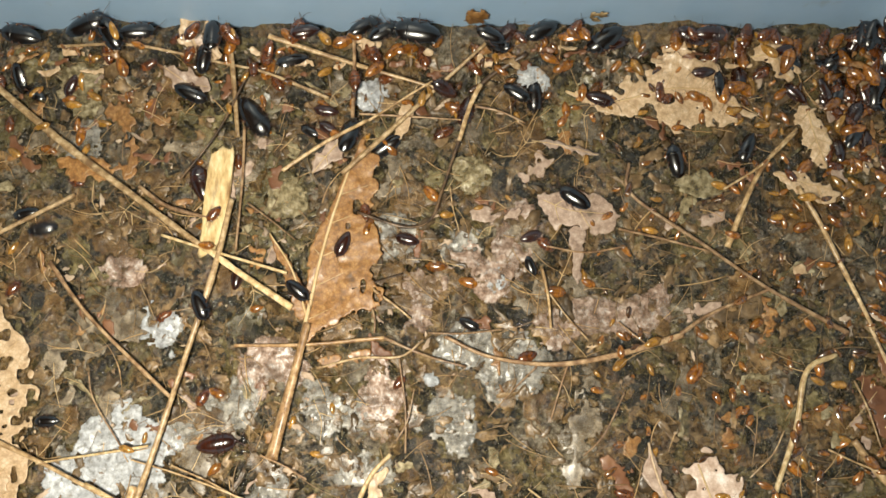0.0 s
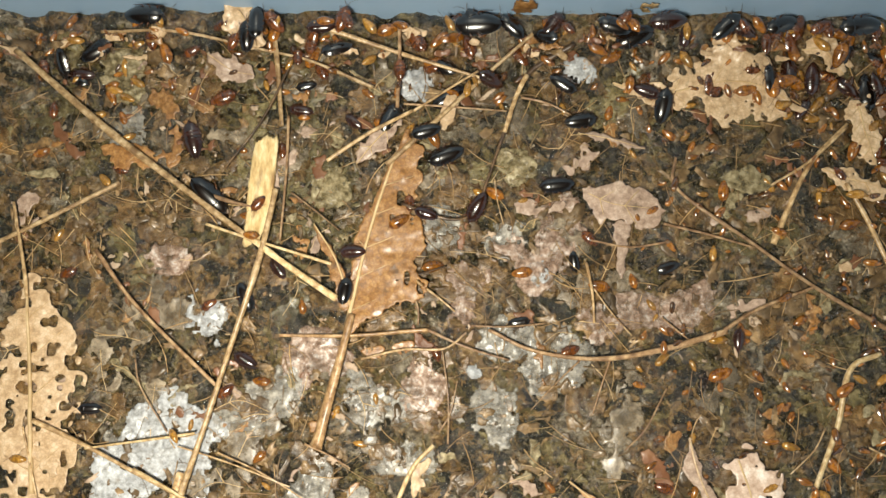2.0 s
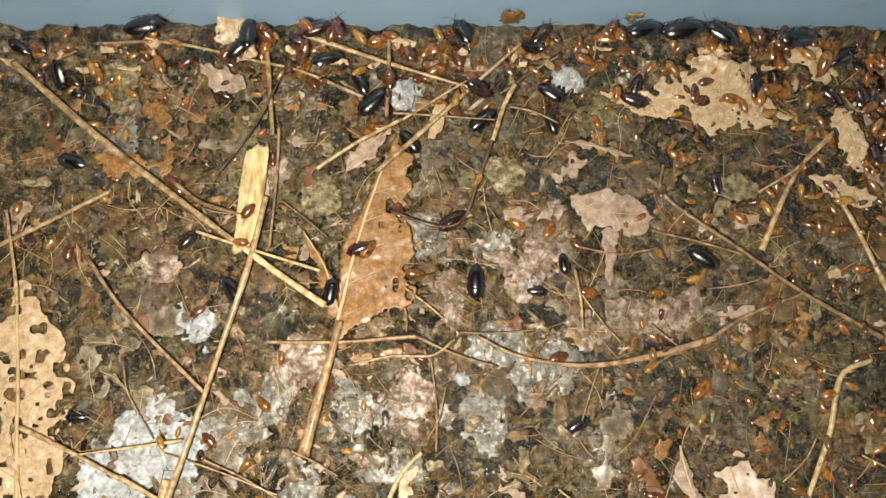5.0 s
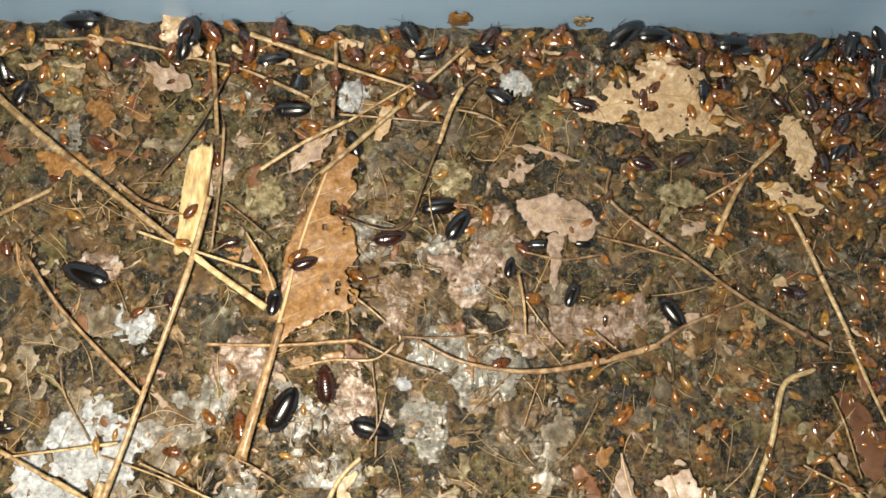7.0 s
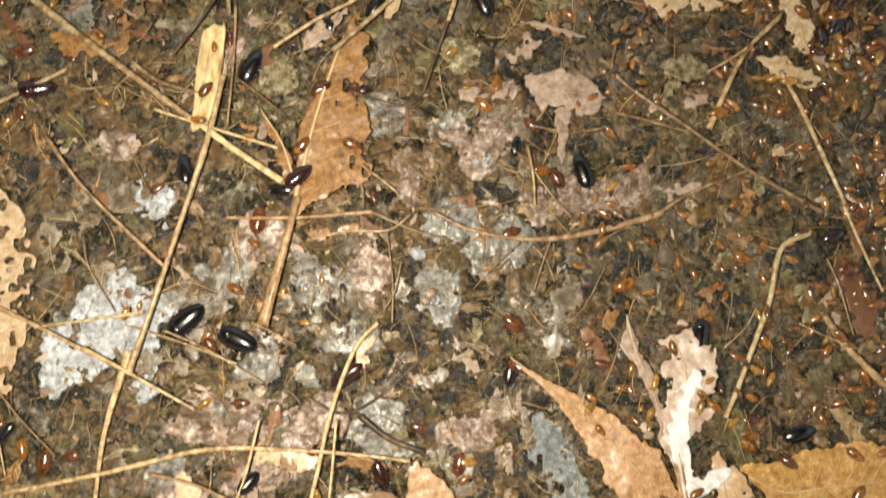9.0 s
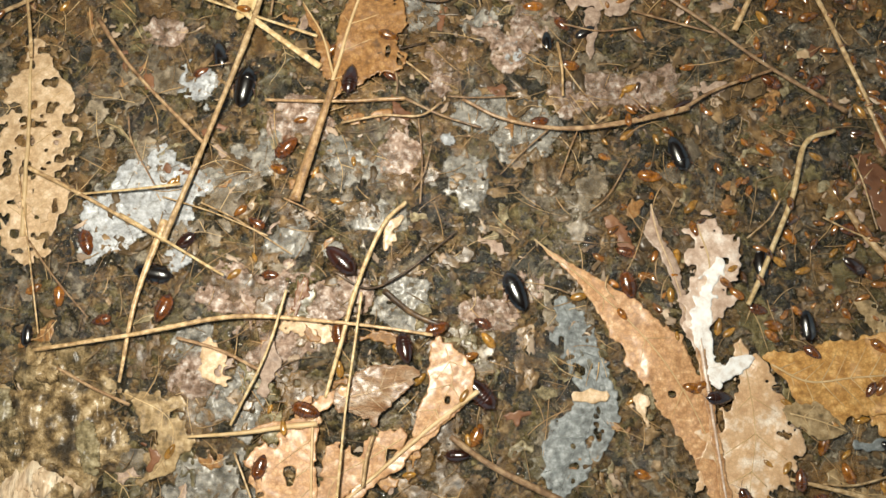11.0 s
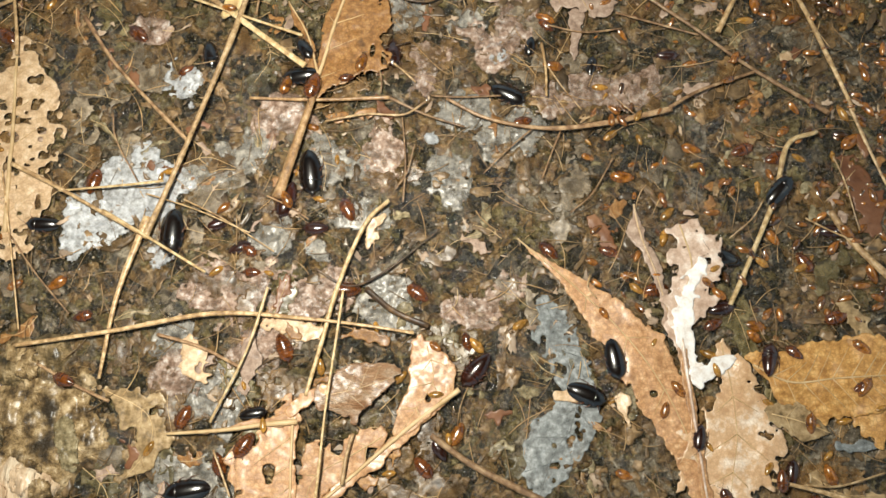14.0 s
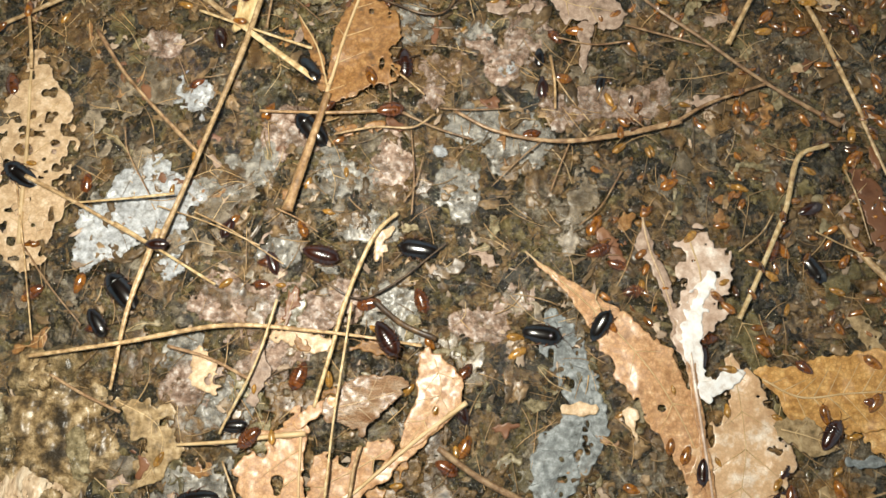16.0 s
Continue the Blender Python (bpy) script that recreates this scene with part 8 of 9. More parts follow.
    crawl(add_roach(CHESTNUT, 12.5), [(0, 0.1132, 0.1092, 209, 1), (3.1, 0.1132, 0.1092, 209, 1), (3.5, 0.1132, 0.1092, 209), (4, 0.1054, 0.1052, 215), (4.4, 0.1054, 0.1052, 215, 1), (7.1, 0.1530, 0.1418, 135, 1), (7.5, 0.1530, 0.1418, 135), (7.9, 0.1530, 0.1418, 135, 1), (8.1, 0.1506, 0.1416, 59, 1), (8.5, 0.1506, 0.1416, 59), (8.9, 0.1506, 0.1416, 59, 1), (9.1, 0.1503, 0.1421, 20, 1), (9.5, 0.1503, 0.1421, 20), (9.9, 0.1503, 0.1421, 20, 1), (12.6, 0.1174, 0.0939, -60, 1), (13, 0.1174, 0.0939, -60), (13.5, 0.1134, 0.0747, 20), (14, 0.1122, 0.0715, 13), (14.5, 0.1031, 0.0671, 3), (15, 0.0819, 0.0722, 62), (15.5, 0.0884, 0.0832, 63), (16, 0.0802, 0.0951, 24)])
    crawl(add_roach(BLACK, 12.4), [(0, 0.0410, 0.0912, 10, 1), (3.6, 0.0410, 0.0912, 10, 1), (4, 0.0410, 0.0912, 10), (6.5, 0.0793, 0.1825, 79), (7, 0.0783, 0.1843, 70), (7.4, 0.0783, 0.1843, 70, 1), (8.1, 0.0446, 0.0841, 132, 1), (8.5, 0.0446, 0.0841, 132), (9, 0.0453, 0.0834, 80), (9.5, 0.0462, 0.0829, 80), (9.9, 0.0462, 0.0829, 80, 1), (12.1, -0.0147, 0.0051, 3, 1), (12.5, -0.0147, 0.0051, 3), (12.9, -0.0147, 0.0051, 3, 1), (13.1, 0.0164, 0.0112, 33, 1), (13.5, 0.0164, 0.0112, 33), (13.9, 0.0164, 0.0112, 33, 1), (16, 0.0164, 0.0112, 33, 1)])
    crawl(add_roach(CHESTNUT, 12.2), [(0, -0.0834, 0.2801, 282, 1), (3.6, -0.0834, 0.2801, 282, 1), (4, -0.0834, 0.2801, 282), (4.4, -0.0834, 0.2801, 282, 1), (7.1, -0.0480, 0.2633, 352, 1), (7.5, -0.0480, 0.2633, 352), (8, -0.0427, 0.2445, 432), (8.5, -0.0420, 0.2347, 422), (9, -0.0487, 0.2215, 392), (9.5, -0.0560, 0.2134, 382), (10, -0.0620, 0.2139, 362), (10.4, -0.0620, 0.2139, 362, 1), (12.6, -0.1270, 0.1507, 442, 1), (13, -0.1270, 0.1507, 442), (13.5, -0.1350, 0.1784, 512), (14, -0.1534, 0.1894, 503), (14.4, -0.1534, 0.1894, 503, 1), (15.1, -0.1769, 0.1994, 565, 1), (15.5, -0.1769, 0.1994, 565), (15.9, -0.1769, 0.1994, 565, 1), (16, -0.1769, 0.1994, 565, 1)])
    crawl(add_roach(CHESTNUT, 11.7), [(0, 0.1833, 0.2003, 257, 1), (5.6, 0.1833, 0.2003, 257, 1), (6.5, 0.1833, 0.2003, 257), (6.9, 0.1833, 0.2003, 257, 1), (7.1, 0.1806, 0.1855, 310, 1), (7.5, 0.1806, 0.1855, 310), (7.9, 0.1806, 0.1855, 310, 1), (8.6, 0.2090, 0.1360, 361, 1), (9, 0.2090, 0.1360, 361), (9.4, 0.2090, 0.1360, 361, 1), (9.6, 0.1597, 0.1871, 362, 1), (10, 0.1597, 0.1871, 362), (12.5, 0.1600, 0.1609, 298), (12.9, 0.1600, 0.1609, 298, 1), (13.6, 0.1706, 0.1401, 378, 1), (14, 0.1706, 0.1401, 378), (14.5, 0.1743, 0.1381, 374), (15, 0.1830, 0.1505, 384), (15.4, 0.1830, 0.1505, 384, 1), (16, 0.1830, 0.1505, 384, 1)])
    crawl(add_roach(MAROON, 12.4), [(0, 0.2182, 0.2269, 347, 1), (7.1, 0.2182, 0.2269, 347, 1), (7.5, 0.2182, 0.2269, 347), (7.9, 0.2182, 0.2269, 347, 1), (13.6, 0.1965, 0.1048, 363, 1), (14, 0.1965, 0.1048, 363), (14.5, 0.1911, 0.1109, 309), (15, 0.1913, 0.1085, 363), (15.4, 0.1913, 0.1085, 363, 1), (15.6, 0.1818, 0.1216, 384, 1), (16, 0.1818, 0.1216, 384)])
    crawl(add_roach(CHESTNUT, 11.6), [(0, 0.2039, 0.2075, 87, 1), (7.1, 0.2039, 0.2075, 87, 1), (7.5, 0.2039, 0.2075, 87), (8, 0.2036, 0.2083, 58), (8.4, 0.2036, 0.2083, 58, 1), (9.1, 0.1684, 0.1074, 1, 1), (9.5, 0.1684, 0.1074, 1), (10, 0.2031, 0.1136, 2), (12.5, 0.1855, 0.0894, 3), (13, 0.1853, 0.0932, 23), (13.5, 0.1892, 0.0883, 2), (14, 0.1840, 0.0890, -50), (14.4, 0.1840, 0.0890, -50, 1), (14.6, 0.1894, 0.0905, 24, 1), (15, 0.1894, 0.0905, 24), (15.5, 0.1889, 0.0876, 3), (16, 0.1628, 0.0998, 83)])
    crawl(add_roach(CHESTNUT, 11.9), [(0, 0.2284, 0.2875, 256), (8, 0.2284, 0.2875, 256), (8.4, 0.2284, 0.2875, 256, 1), (13.6, 0.1976, 0.0628, 203, 1), (14, 0.1976, 0.0628, 203), (14.5, 0.1792, 0.0576, 193), (14.9, 0.1792, 0.0576, 193, 1), (15.1, 0.2008, 0.0178, 193, 1), (15.5, 0.2008, 0.0178, 193), (15.9, 0.2008, 0.0178, 193, 1), (16, 0.2008, 0.0178, 193, 1)])
    crawl(add_roach(CHESTNUT, 11.6), [(0, 0.2199, 0.1469, 201), (8, 0.2199, 0.1469, 201), (8.5, 0.2115, 0.1463, 140), (9, 0.2142, 0.1648, 150), (9.5, 0.2165, 0.1635, 118), (10, 0.1928, 0.1897, 38), (12.5, 0.1779, 0.1559, 34), (13, 0.1734, 0.1547, 24), (13.5, 0.1624, 0.1488, 23), (14, 0.1542, 0.1436, 24), (14.5, 0.1472, 0.1395, 3), (15, 0.1446, 0.1398, 3), (15.5, 0.1513, 0.1427, 13), (15.9, 0.1513, 0.1427, 13, 1), (16, 0.1513, 0.1427, 13, 1)])
    crawl(add_roach(BLACK, 21.4), [(0, -0.0583, 0.0909, 171, 1), (7.6, -0.0583, 0.0909, 171, 1), (8.5, -0.0583, 0.0909, 171), (9, -0.0847, 0.0984, 156), (9.5, -0.0933, 0.1202, 118), (10, -0.1044, 0.1524, 100), (12.5, -0.0923, 0.1672, 30), (13, -0.0715, 0.1674, 7), (13.4, -0.0715, 0.1674, 7, 1), (16, -0.0715, 0.1674, 7, 1)])
    crawl(add_roach(BLACK, 13.0), [(0, -0.0766, 0.0321, 230), (9, -0.0766, 0.0321, 230), (9.5, -0.0560, 0.0046, 221), (9.9, -0.0560, 0.0046, 221, 1), (12.1, -0.0711, 0.0058, 275, 1), (12.5, -0.0711, 0.0058, 275), (13, -0.0735, 0.0056, 355), (13.5, -0.0725, 0.0036, 363), (14, -0.0743, 0.0017, 373), (14.5, -0.0760, 0.0019, 373), (15, -0.0763, 0.0024, 373), (15.5, -0.0777, 0.0032, 373), (16, -0.0876, 0.0007, 364)])
    crawl(add_roach(BLACK, 16.1), [(0, 0.1833, 0.0573, 201), (9, 0.1833, 0.0573, 201), (9.5, 0.1832, 0.0568, 220), (10, 0.1850, 0.0593, 288), (12.5, 0.1613, 0.0529, 258), (13, 0.1676, 0.0706, 273), (13.5, 0.1706, 0.0851, 203), (14, 0.1454, 0.0883, 168), (14.5, 0.1401, 0.0875, 194), (15, 0.1403, 0.0886, 193), (15.4, 0.1403, 0.0886, 193, 1), (16, 0.1403, 0.0886, 193, 1)])
    crawl(add_roach(CHESTNUT, 11.7), [(0, 0.0217, 0.0415, 261), (9, 0.0217, 0.0415, 261), (9.5, 0.0205, 0.0328, 271), (10, -0.0039, 0.0547, 203), (12.5, 0.0089, 0.0142, 213), (13, -0.0026, 0.0023, 243), (13.5, 0.0017, -0.0062, 268), (14, 0.0067, -0.0176, 315), (14.5, 0.0123, -0.0148, 294), (15, 0.0133, -0.0111, 334), (15.5, 0.0123, -0.0120, 334), (16, 0.0136, -0.0118, 334)])
    crawl(add_roach(MAROON, 15.0), [(0, -0.0151, 0.0360, 111), (9, -0.0151, 0.0360, 111), (9.5, -0.0151, 0.0387, 126), (10, -0.0156, 0.0490, 133), (12.5, -0.0122, 0.0143, 53), (12.9, -0.0122, 0.0143, 53, 1), (13.1, 0.0171, 0.0453, 3, 1), (13.5, 0.0171, 0.0453, 3), (13.9, 0.0171, 0.0453, 3, 1), (14.1, 0.0549, 0.0979, 83, 1), (14.5, 0.0549, 0.0979, 83), (15, 0.0539, 0.1078, 102), (15.5, 0.0568, 0.1049, 111), (15.9, 0.0568, 0.1049, 111, 1), (16, 0.0568, 0.1049, 111, 1)])
    crawl(add_roach(CHESTNUT, 11.0), [(0, 0.0493, 0.0874, 151, 1), (8.6, 0.0493, 0.0874, 151, 1), (9, 0.0493, 0.0874, 151), (9.5, 0.0306, 0.0564, 100), (9.9, 0.0306, 0.0564, 100, 1), (12.1, -0.0130, -0.0303, 104, 1), (12.5, -0.0130, -0.0303, 104), (12.9, -0.0130, -0.0303, 104, 1), (13.1, 0.0238, -0.0062, 82, 1), (13.5, 0.0238, -0.0062, 82), (13.9, 0.0238, -0.0062, 82, 1), (15.1, 0.1003, 0.0880, 62, 1), (15.5, 0.1003, 0.0880, 62), (16, 0.0979, 0.0764, 13)])
    crawl(add_roach(CHESTNUT, 13.5), [(0, -0.1732, 0.0396, 83), (9, -0.1732, 0.0396, 83), (9.5, -0.1774, 0.0478, 124), (10, -0.1724, 0.0576, 106), (12.5, -0.1758, 0.1014, 126), (13, -0.1671, 0.0991, 127), (13.5, -0.1681, 0.1046, 68), (14, -0.1653, 0.1095, 78), (14.5, -0.1612, 0.1129, 57), (15, -0.1586, 0.1074, 93), (15.5, -0.1446, 0.1142, 25), (15.9, -0.1446, 0.1142, 25, 1), (16, -0.1446, 0.1142, 25, 1)])
    crawl(add_roach(BLACK, 21.7), [(0, -0.1005, 0.0082, 222), (9.5, -0.1005, 0.0082, 222), (10, -0.1218, -0.0192, 217), (10.4, -0.1218, -0.0192, 217, 1), (13.1, -0.1011, -0.0348, 193, 1), (13.5, -0.1011, -0.0348, 193), (16, -0.1011, -0.0348, 193)])
    crawl(add_roach(BLACK, 19.1), [(0, 0.0655, 0.0341, 351, 1), (9.1, 0.0655, 0.0341, 351, 1), (9.5, 0.0655, 0.0341, 351), (9.9, 0.0655, 0.0341, 351, 1), (12.1, 0.0861, 0.0238, 328, 1), (12.5, 0.0861, 0.0238, 328), (13, 0.0831, 0.0257, 353), (13.5, 0.0863, 0.0263, 377), (14, 0.0801, 0.0201, 343), (14.4, 0.0801, 0.0201, 343, 1), (14.6, 0.0758, 0.0499, 291, 1), (15, 0.0758, 0.0499, 291), (15.5, 0.0706, 0.0526, 338), (16, 0.0549, 0.0529, 354)])
    crawl(add_roach(CHESTNUT, 14.2), [(0, -0.1483, 0.0456, 82, 1), (9.1, -0.1483, 0.0456, 82, 1), (9.5, -0.1483, 0.0456, 82), (10, -0.1459, 0.0493, 96), (12.5, -0.0972, 0.0496, 16), (13, -0.0850, 0.0478, 3), (13.5, -0.0710, 0.0418, -46), (14, -0.0630, 0.0336, -65), (14.5, -0.0575, 0.0420, -145), (14.9, -0.0575, 0.0420, -145, 1), (15.1, -0.0695, 0.0257, -94, 1), (15.5, -0.0695, 0.0257, -94), (16, -0.0594, 0.0260, -110)])
    crawl(add_roach(MAROON, 19.1), [(0, 0.0105, 0.0032, 10), (9.5, 0.0105, 0.0032, 10), (10, 0.0215, 0.0061, -8), (12.5, 0.0226, 0.0294, -62), (12.9, 0.0226, 0.0294, -62, 1), (13.1, 0.0212, 0.0179, -108, 1), (13.5, 0.0212, 0.0179, -108), (14, 0.0288, 0.0283, -127), (14.4, 0.0288, 0.0283, -127, 1), (14.6, -0.0137, 0.0413, -50, 1), (15, -0.0137, 0.0413, -50), (15.5, -0.0177, 0.0428, -37), (16, -0.0181, 0.0458, -55)])
    crawl(add_roach(CHESTNUT, 12.8), [(0, -0.0517, 0.0330, 20, 1), (9.1, -0.0517, 0.0330, 20, 1), (9.5, -0.0517, 0.0330, 20), (10, -0.0505, 0.0359, -60), (12.5, -0.0418, 0.0526, -85), (13, -0.0412, 0.0569, -86), (13.5, -0.0388, 0.0597, -95), (14, -0.0347, 0.0628, -175), (14.5, -0.0326, 0.0643, -167), (15, -0.0342, 0.0642, -177), (15.5, -0.0039, 0.0746, -146), (16, -0.0034, 0.0656, -66)])
    crawl(add_roach(CHESTNUT, 14.3), [(0, 0.0952, 0.0863, 70, 1), (9.1, 0.0952, 0.0863, 70, 1), (9.5, 0.0952, 0.0863, 70), (10, 0.0881, 0.0957, 110), (12.5, 0.0965, 0.0282, 101), (13, 0.0968, 0.0337, 101), (13.5, 0.0954, 0.0325, 101), (13.9, 0.0954, 0.0325, 101, 1), (14.6, 0.0709, -0.0052, 53, 1), (15, 0.0709, -0.0052, 53), (15.4, 0.0709, -0.0052, 53, 1), (16, 0.0709, -0.0052, 53, 1)])
    crawl(add_roach(BLACK, 10.2), [(0, 0.2120, 0.0065, 300), (9.5, 0.2120, 0.0065, 300), (12.5, 0.2096, 0.0000, 380), (12.9, 0.2096, 0.0000, 380, 1), (16, 0.2096, 0.0000, 380, 1)])
    crawl(add_roach(CHESTNUT, 13.4), [(0, -0.0575, 0.0035, 182, 1), (9.6, -0.0575, 0.0035, 182, 1), (10, -0.0575, 0.0035, 182), (12.5, -0.0608, 0.0090, 134), (13, -0.0619, 0.0042, 188), (13.5, -0.0676, -0.0056, 203), (14, -0.0763, -0.0124, 239), (14.5, -0.0769, -0.0151, 286), (15, -0.0788, -0.0117, 276), (15.5, -0.0767, -0.0057, 256), (16, -0.0790, -0.0039, 224)])
    crawl(add_roach(MAROON, 11.2), [(0, 0.0131, -0.0113, 202), (10, 0.0131, -0.0113, 202), (12.5, 0.0130, -0.0112, 153), (13.5, 0.0137, -0.0106, 153), (14, 0.0139, -0.0097, 124), (14.5, 0.0219, 0.0212, 133), (15, 0.0218, 0.0211, 133), (15.5, 0.0216, 0.0157, 114), (16, 0.0200, 0.0128, 114)])
    crawl(add_roach(MAROON, 12.3), [(0, 0.1335, 0.0225, 182, 1), (9.6, 0.1335, 0.0225, 182, 1), (10, 0.1335, 0.0225, 182), (12.5, 0.1291, 0.0145, 203), (13, 0.1288, 0.0097, 260), (13.5, 0.1318, 0.0038, 250), (14, 0.1318, 0.0035, 260), (14.5, 0.1308, 0.0034, 240), (15, 0.1308, 0.0022, 240), (15.5, 0.1308, -0.0003, 270), (16, 0.1298, -0.0053, 270)])
    crawl(add_roach(CHESTNUT, 11.6), [(0, -0.0820, -0.0151, 253), (10, -0.0820, -0.0151, 253), (12.5, -0.0699, -0.0323, 280), (13, -0.0719, -0.0282, 297), (13.4, -0.0719, -0.0282, 297, 1), (13.6, -0.0875, -0.0219, 286, 1), (14, -0.0875, -0.0219, 286), (14.4, -0.0875, -0.0219, 286, 1), (14.6, -0.0800, -0.0243, 255, 1), (15, -0.0800, -0.0243, 255), (15.4, -0.0800, -0.0243, 255, 1), (16, -0.0800, -0.0243, 255, 1)])
    crawl(add_roach(BLACK, 19.0), [(0, 0.1279, 0.0358, 202, 1), (11.6, 0.1279, 0.0358, 202, 1), (12.5, 0.1279, 0.0358, 202), (13, 0.1112, 0.0236, 212), (13.5, 0.1008, 0.0160, 203), (14, 0.0928, 0.0371, 283), (14.5, 0.0839, 0.0417, 303), (15, 0.0885, 0.0459, 266), (15.5, 0.0852, 0.0455, 271), (15.9, 0.0852, 0.0455, 271, 1), (16, 0.0852, 0.0455, 271, 1)])
    crawl(add_roach(BLACK, 20.5), [(0, 0.1872, 0.0173, 289, 1), (11.6, 0.1872, 0.0173, 289, 1), (12.5, 0.1872, 0.0173, 289), (13, 0.1850, 0.0066, 273), (13.4, 0.1850, 0.0066, 273, 1), (14.1, 0.1614, 0.0065, 275, 1), (14.5, 0.1614, 0.0065, 275), (14.9, 0.1614, 0.0065, 275, 1), (16, 0.1614, 0.0065, 275, 1)])
    crawl(add_roach(CHESTNUT, 12.1), [(0, 0.1163, -0.0103, 203, 1), (11.6, 0.1163, -0.0103, 203, 1), (12.5, 0.1163, -0.0103, 203), (13, 0.1127, -0.0076, 123), (13.4, 0.1127, -0.0076, 123, 1), (15.1, 0.1059, 0.0626, 110, 1), (15.5, 0.1059, 0.0626, 110), (15.9, 0.1059, 0.0626, 110, 1), (16, 0.1059, 0.0626, 110, 1)])
    crawl(add_roach(MAROON, 12.0), [(0, 0.1776, -0.0055, 68, 1), (11.6, 0.1776, -0.0055, 68, 1), (12.5, 0.1776, -0.0055, 68), (12.9, 0.1776, -0.0055, 68, 1), (13.1, 0.1800, -0.0035, 59, 1), (13.5, 0.1800, -0.0035, 59), (14, 0.1748, -0.0102, 84), (14.5, 0.1814, -0.0048, 58), (15, 0.1741, 0.0023, 9), (15.5, 0.1873, -0.0103, 23), (16, 0.1663, -0.0029, 59)])
    crawl(add_roach(CHESTNUT, 12.0), [(0, 0.0071, 0.0608, 213, 1), (12.6, 0.0071, 0.0608, 213, 1), (13, 0.0071, 0.0608, 213), (13.5, 0.0029, 0.0601, 203), (14, -0.0010, 0.0630, 148), (14.5, -0.0270, 0.0791, 144), (15, -0.0222, 0.0657, 203), (15.5, -0.0286, 0.0628, 183), (16, -0.0290, 0.0627, 194)])
    crawl(add_roach(CHESTNUT, 11.3), [(0, -0.1443, 0.0034, 128, 1), (13.1, -0.1443, 0.0034, 128, 1), (13.5, -0.1443, 0.0034, 128), (14, -0.1641, 0.0121, 164), (14.5, -0.1721, 0.0178, 128), (15, -0.1817, 0.0489, 184), (15.4, -0.1817, 0.0489, 184, 1), (15.6, -0.1947, 0.0585, 214, 1), (16, -0.1947, 0.0585, 214)])
    crawl(add_roach(CHESTNUT, 12.1), [(0, -0.1069, -0.0015, 245, 1), (13.6, -0.1069, -0.0015, 245, 1), (14, -0.1069, -0.0015, 245), (14.4, -0.1069, -0.0015, 245, 1), (16, -0.1069, -0.0015, 245, 1)])
    rng = random.Random(77)
    settled = []
    for k in range(300):
        # Small nymphs crowd by the walls and thin out over the open soil.
        for attempt in range(60):
            x, y = rng.uniform(-0.25, 0.228), rng.uniform(-0.05, 0.300)
            crowd = 0.13 + 0.95 * max(0, (x - 0.05) / 0.17) ** 1.3 + 0.8 * max(0, (y - 0.24) / 0.06)
            if rng.random() < crowd and all(abs(x - u) + abs(y - v) > 0.0055 for u, v in settled):
                break
        if k % 14 == 0:
            x, y = rng.uniform(-0.2, 0.2), rng.uniform(0.306, 0.314)
        settled.append((x, y))
        kind, mm = rng.choice(((AMBER, 9), (AMBER, 7.5), (AMBER, 10.5), (HONEY, 6), (HONEY, 7.5), (HONEY, 5), (AMBER, 6.5), (HONEY, 8.5), (CHESTNUT, 9)))
        if y > 0.275 and rng.random() < 0.4:
            kind, mm = rng.choice(((CHESTNUT, 11), (CHESTNUT, 9), (MAROON, 13), (BLACK, 15)))
        thing, heading = add_roach(kind, mm * rng.uniform(0.85, 1.15)), rng.uniform(0, 360)
        if rng.random() < 0.45:
            rows, t = [(0, x, y, heading)], 0
            while t < 16:
                t = min(16, t + rng.choice((1, 2, 3)))
                turn = rng.uniform(-60, 60)
                go = rng.choice((0, 0.004, 0.010, 0.016))
                heading += turn
                x, y = x + go * math.cos(radians(heading)), y + go * math.sin(radians(heading))
                rows.append((t, x, y, heading))
            crawl(thing, rows)
        else:
            thing.matrix_basis = stand(x, y, heading) @ Matrix.Diagonal((*thing.scale, 1))
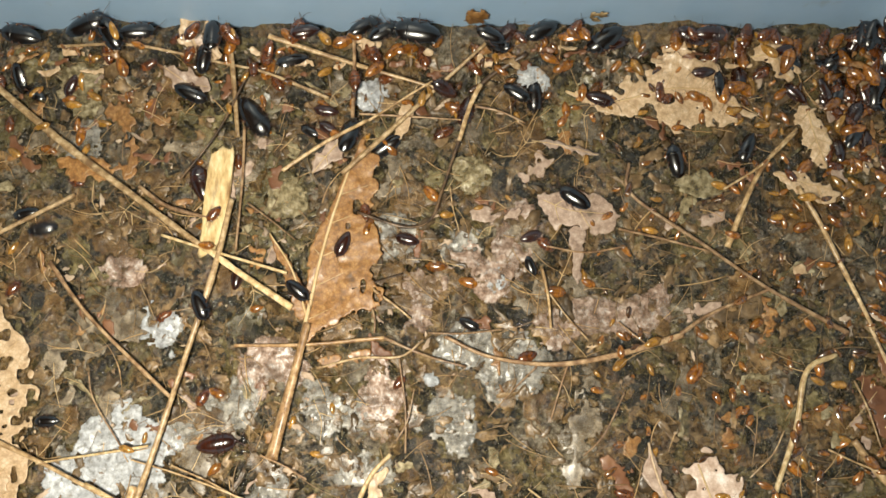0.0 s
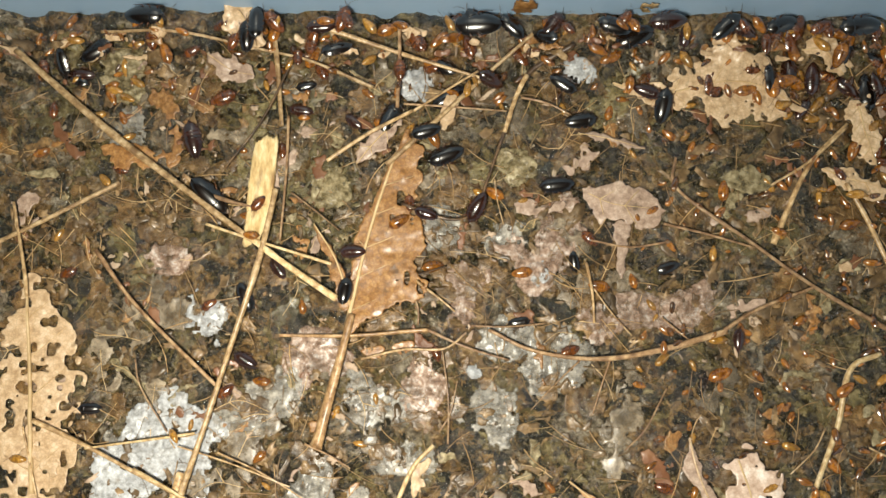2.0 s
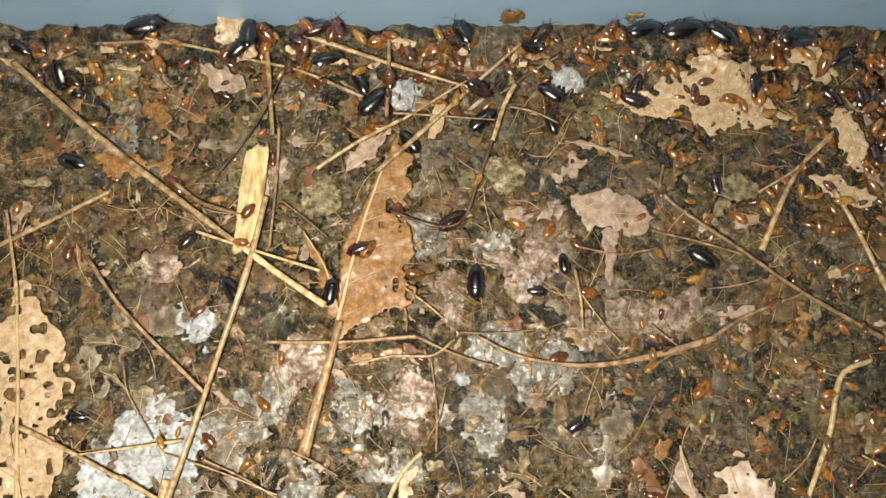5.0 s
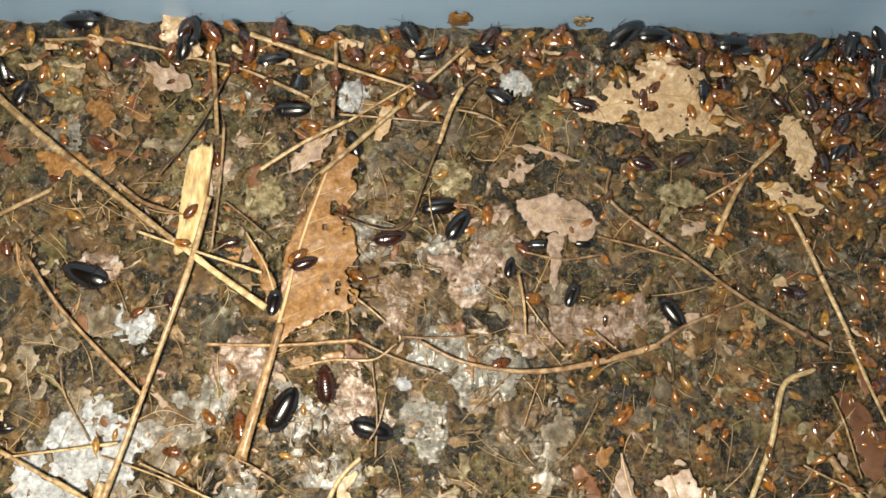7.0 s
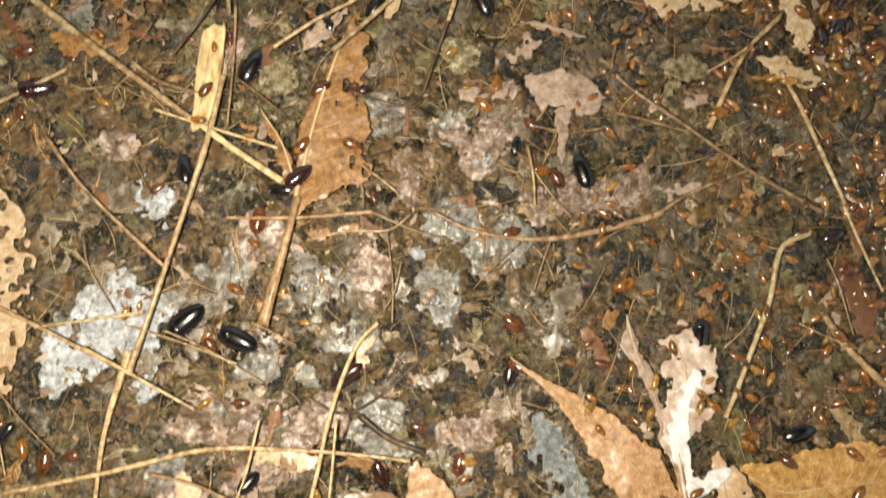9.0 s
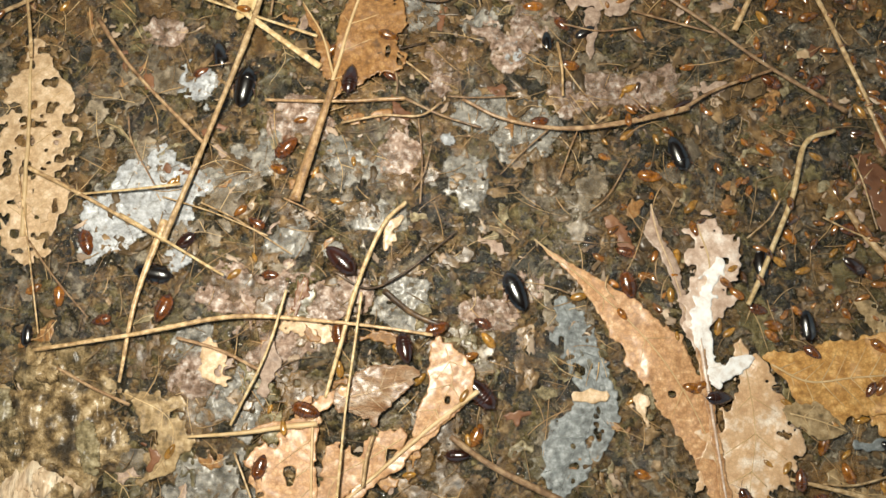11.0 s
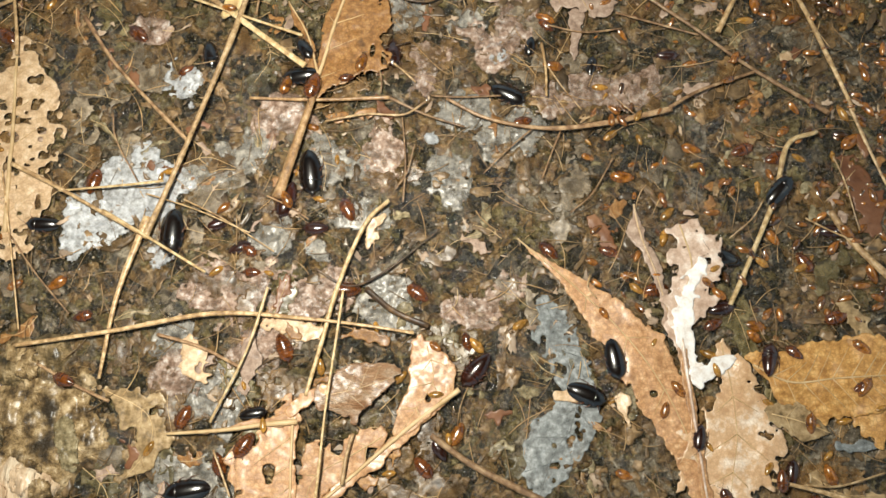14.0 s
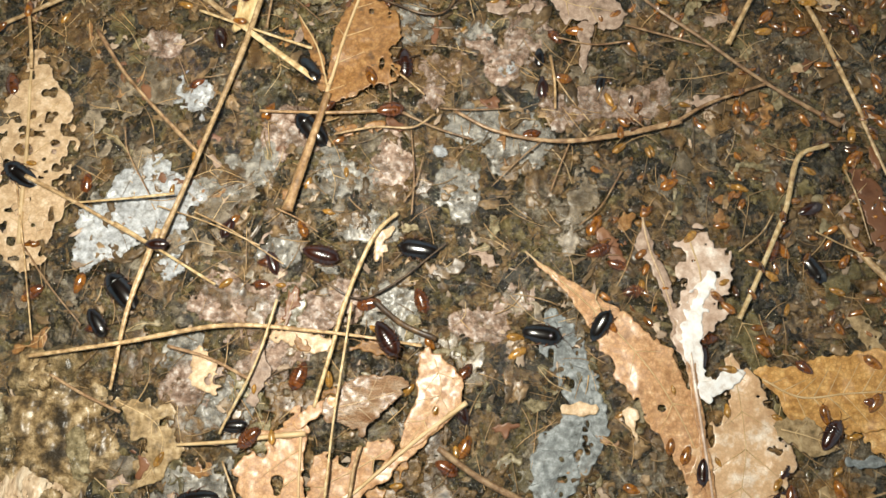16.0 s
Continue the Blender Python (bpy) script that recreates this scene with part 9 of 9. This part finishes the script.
    # The heap along the far wall and in its corner: insects lying over one another.
    for k in range(140):
        x, y = (0.22 - 0.45 * rng.random() ** 2.1, 0.309 - 0.03 * rng.random() ** 1.6) if k % 3 else (rng.uniform(0.196, 0.229), rng.uniform(0.235, 0.305))
        kind, mm = rng.choice(((BLACK, 15), (MAROON, 14), (CHESTNUT, 12), (CHESTNUT, 10), (AMBER, 10), (AMBER, 12), (AMBER, 8), (HONEY, 9), (CHESTNUT, 13)))
        thing = add_roach(kind, mm * rng.uniform(0.9, 1.1))
        up = pose(0, rng.uniform(0, 0.004) if y > 0.3 else 0, rng.choice((-0.001, 0, 0.001, 0.003, 0.005)) + max(0.0, 0.005 - 40 * (x - 0.10) ** 2 * 10))
        thing.matrix_basis = up @ stand(x, y, rng.uniform(0, 360)) @ pose(0, 0, 0, rng.uniform(-25, 25), rng.uniform(-20, 20), 0) @ Matrix.Diagonal((*thing.scale, 1))


def build_swarm(count, seed):
    """The crowd of tiny nymphs in the far corner, too many to count."""
    rng = random.Random(seed)
    verts, faces = [], []
    half = outline(0.0046, 0.40, 0.36, 0.62)
    v, f = body_loft(0.0, 1.0, half, lambda s: max(0.0003, 0.0036 * (half(s) / 0.0046) ** 0.9), 0.0005, 0, 14, bands=9)
    for k in range(count):
        x = 0.228 - 0.15 * rng.random() ** 1.7
        y = rng.uniform(0.06, 0.302)
        if rng.random() < 0.3:
            x, y = rng.uniform(-0.24, 0.2), 0.303 - 0.03 * rng.random() ** 1.5
        m = pose(0, 0, -0.0012 * rng.random()) @ stand(x, y, rng.uniform(0, 360)) @ pose(0, 0, 0, rng.uniform(-30, 30), rng.uniform(-25, 25), 0) @ Matrix.Scale(rng.uniform(0.16, 0.44), 4)
        faces += [tuple(i + len(verts) for i in face) for face in f]
        verts += [tuple(m @ Vector(p)) for p in v]
    tagged(new("nymph_swarm", mesh_from("nymph_swarm", verts, faces, SWARM_SHELL)), "crowd of tiny shiny amber nymphs in the soil", "cockroaches", kind="stuff")


build_swarm(420, 9)
motions()
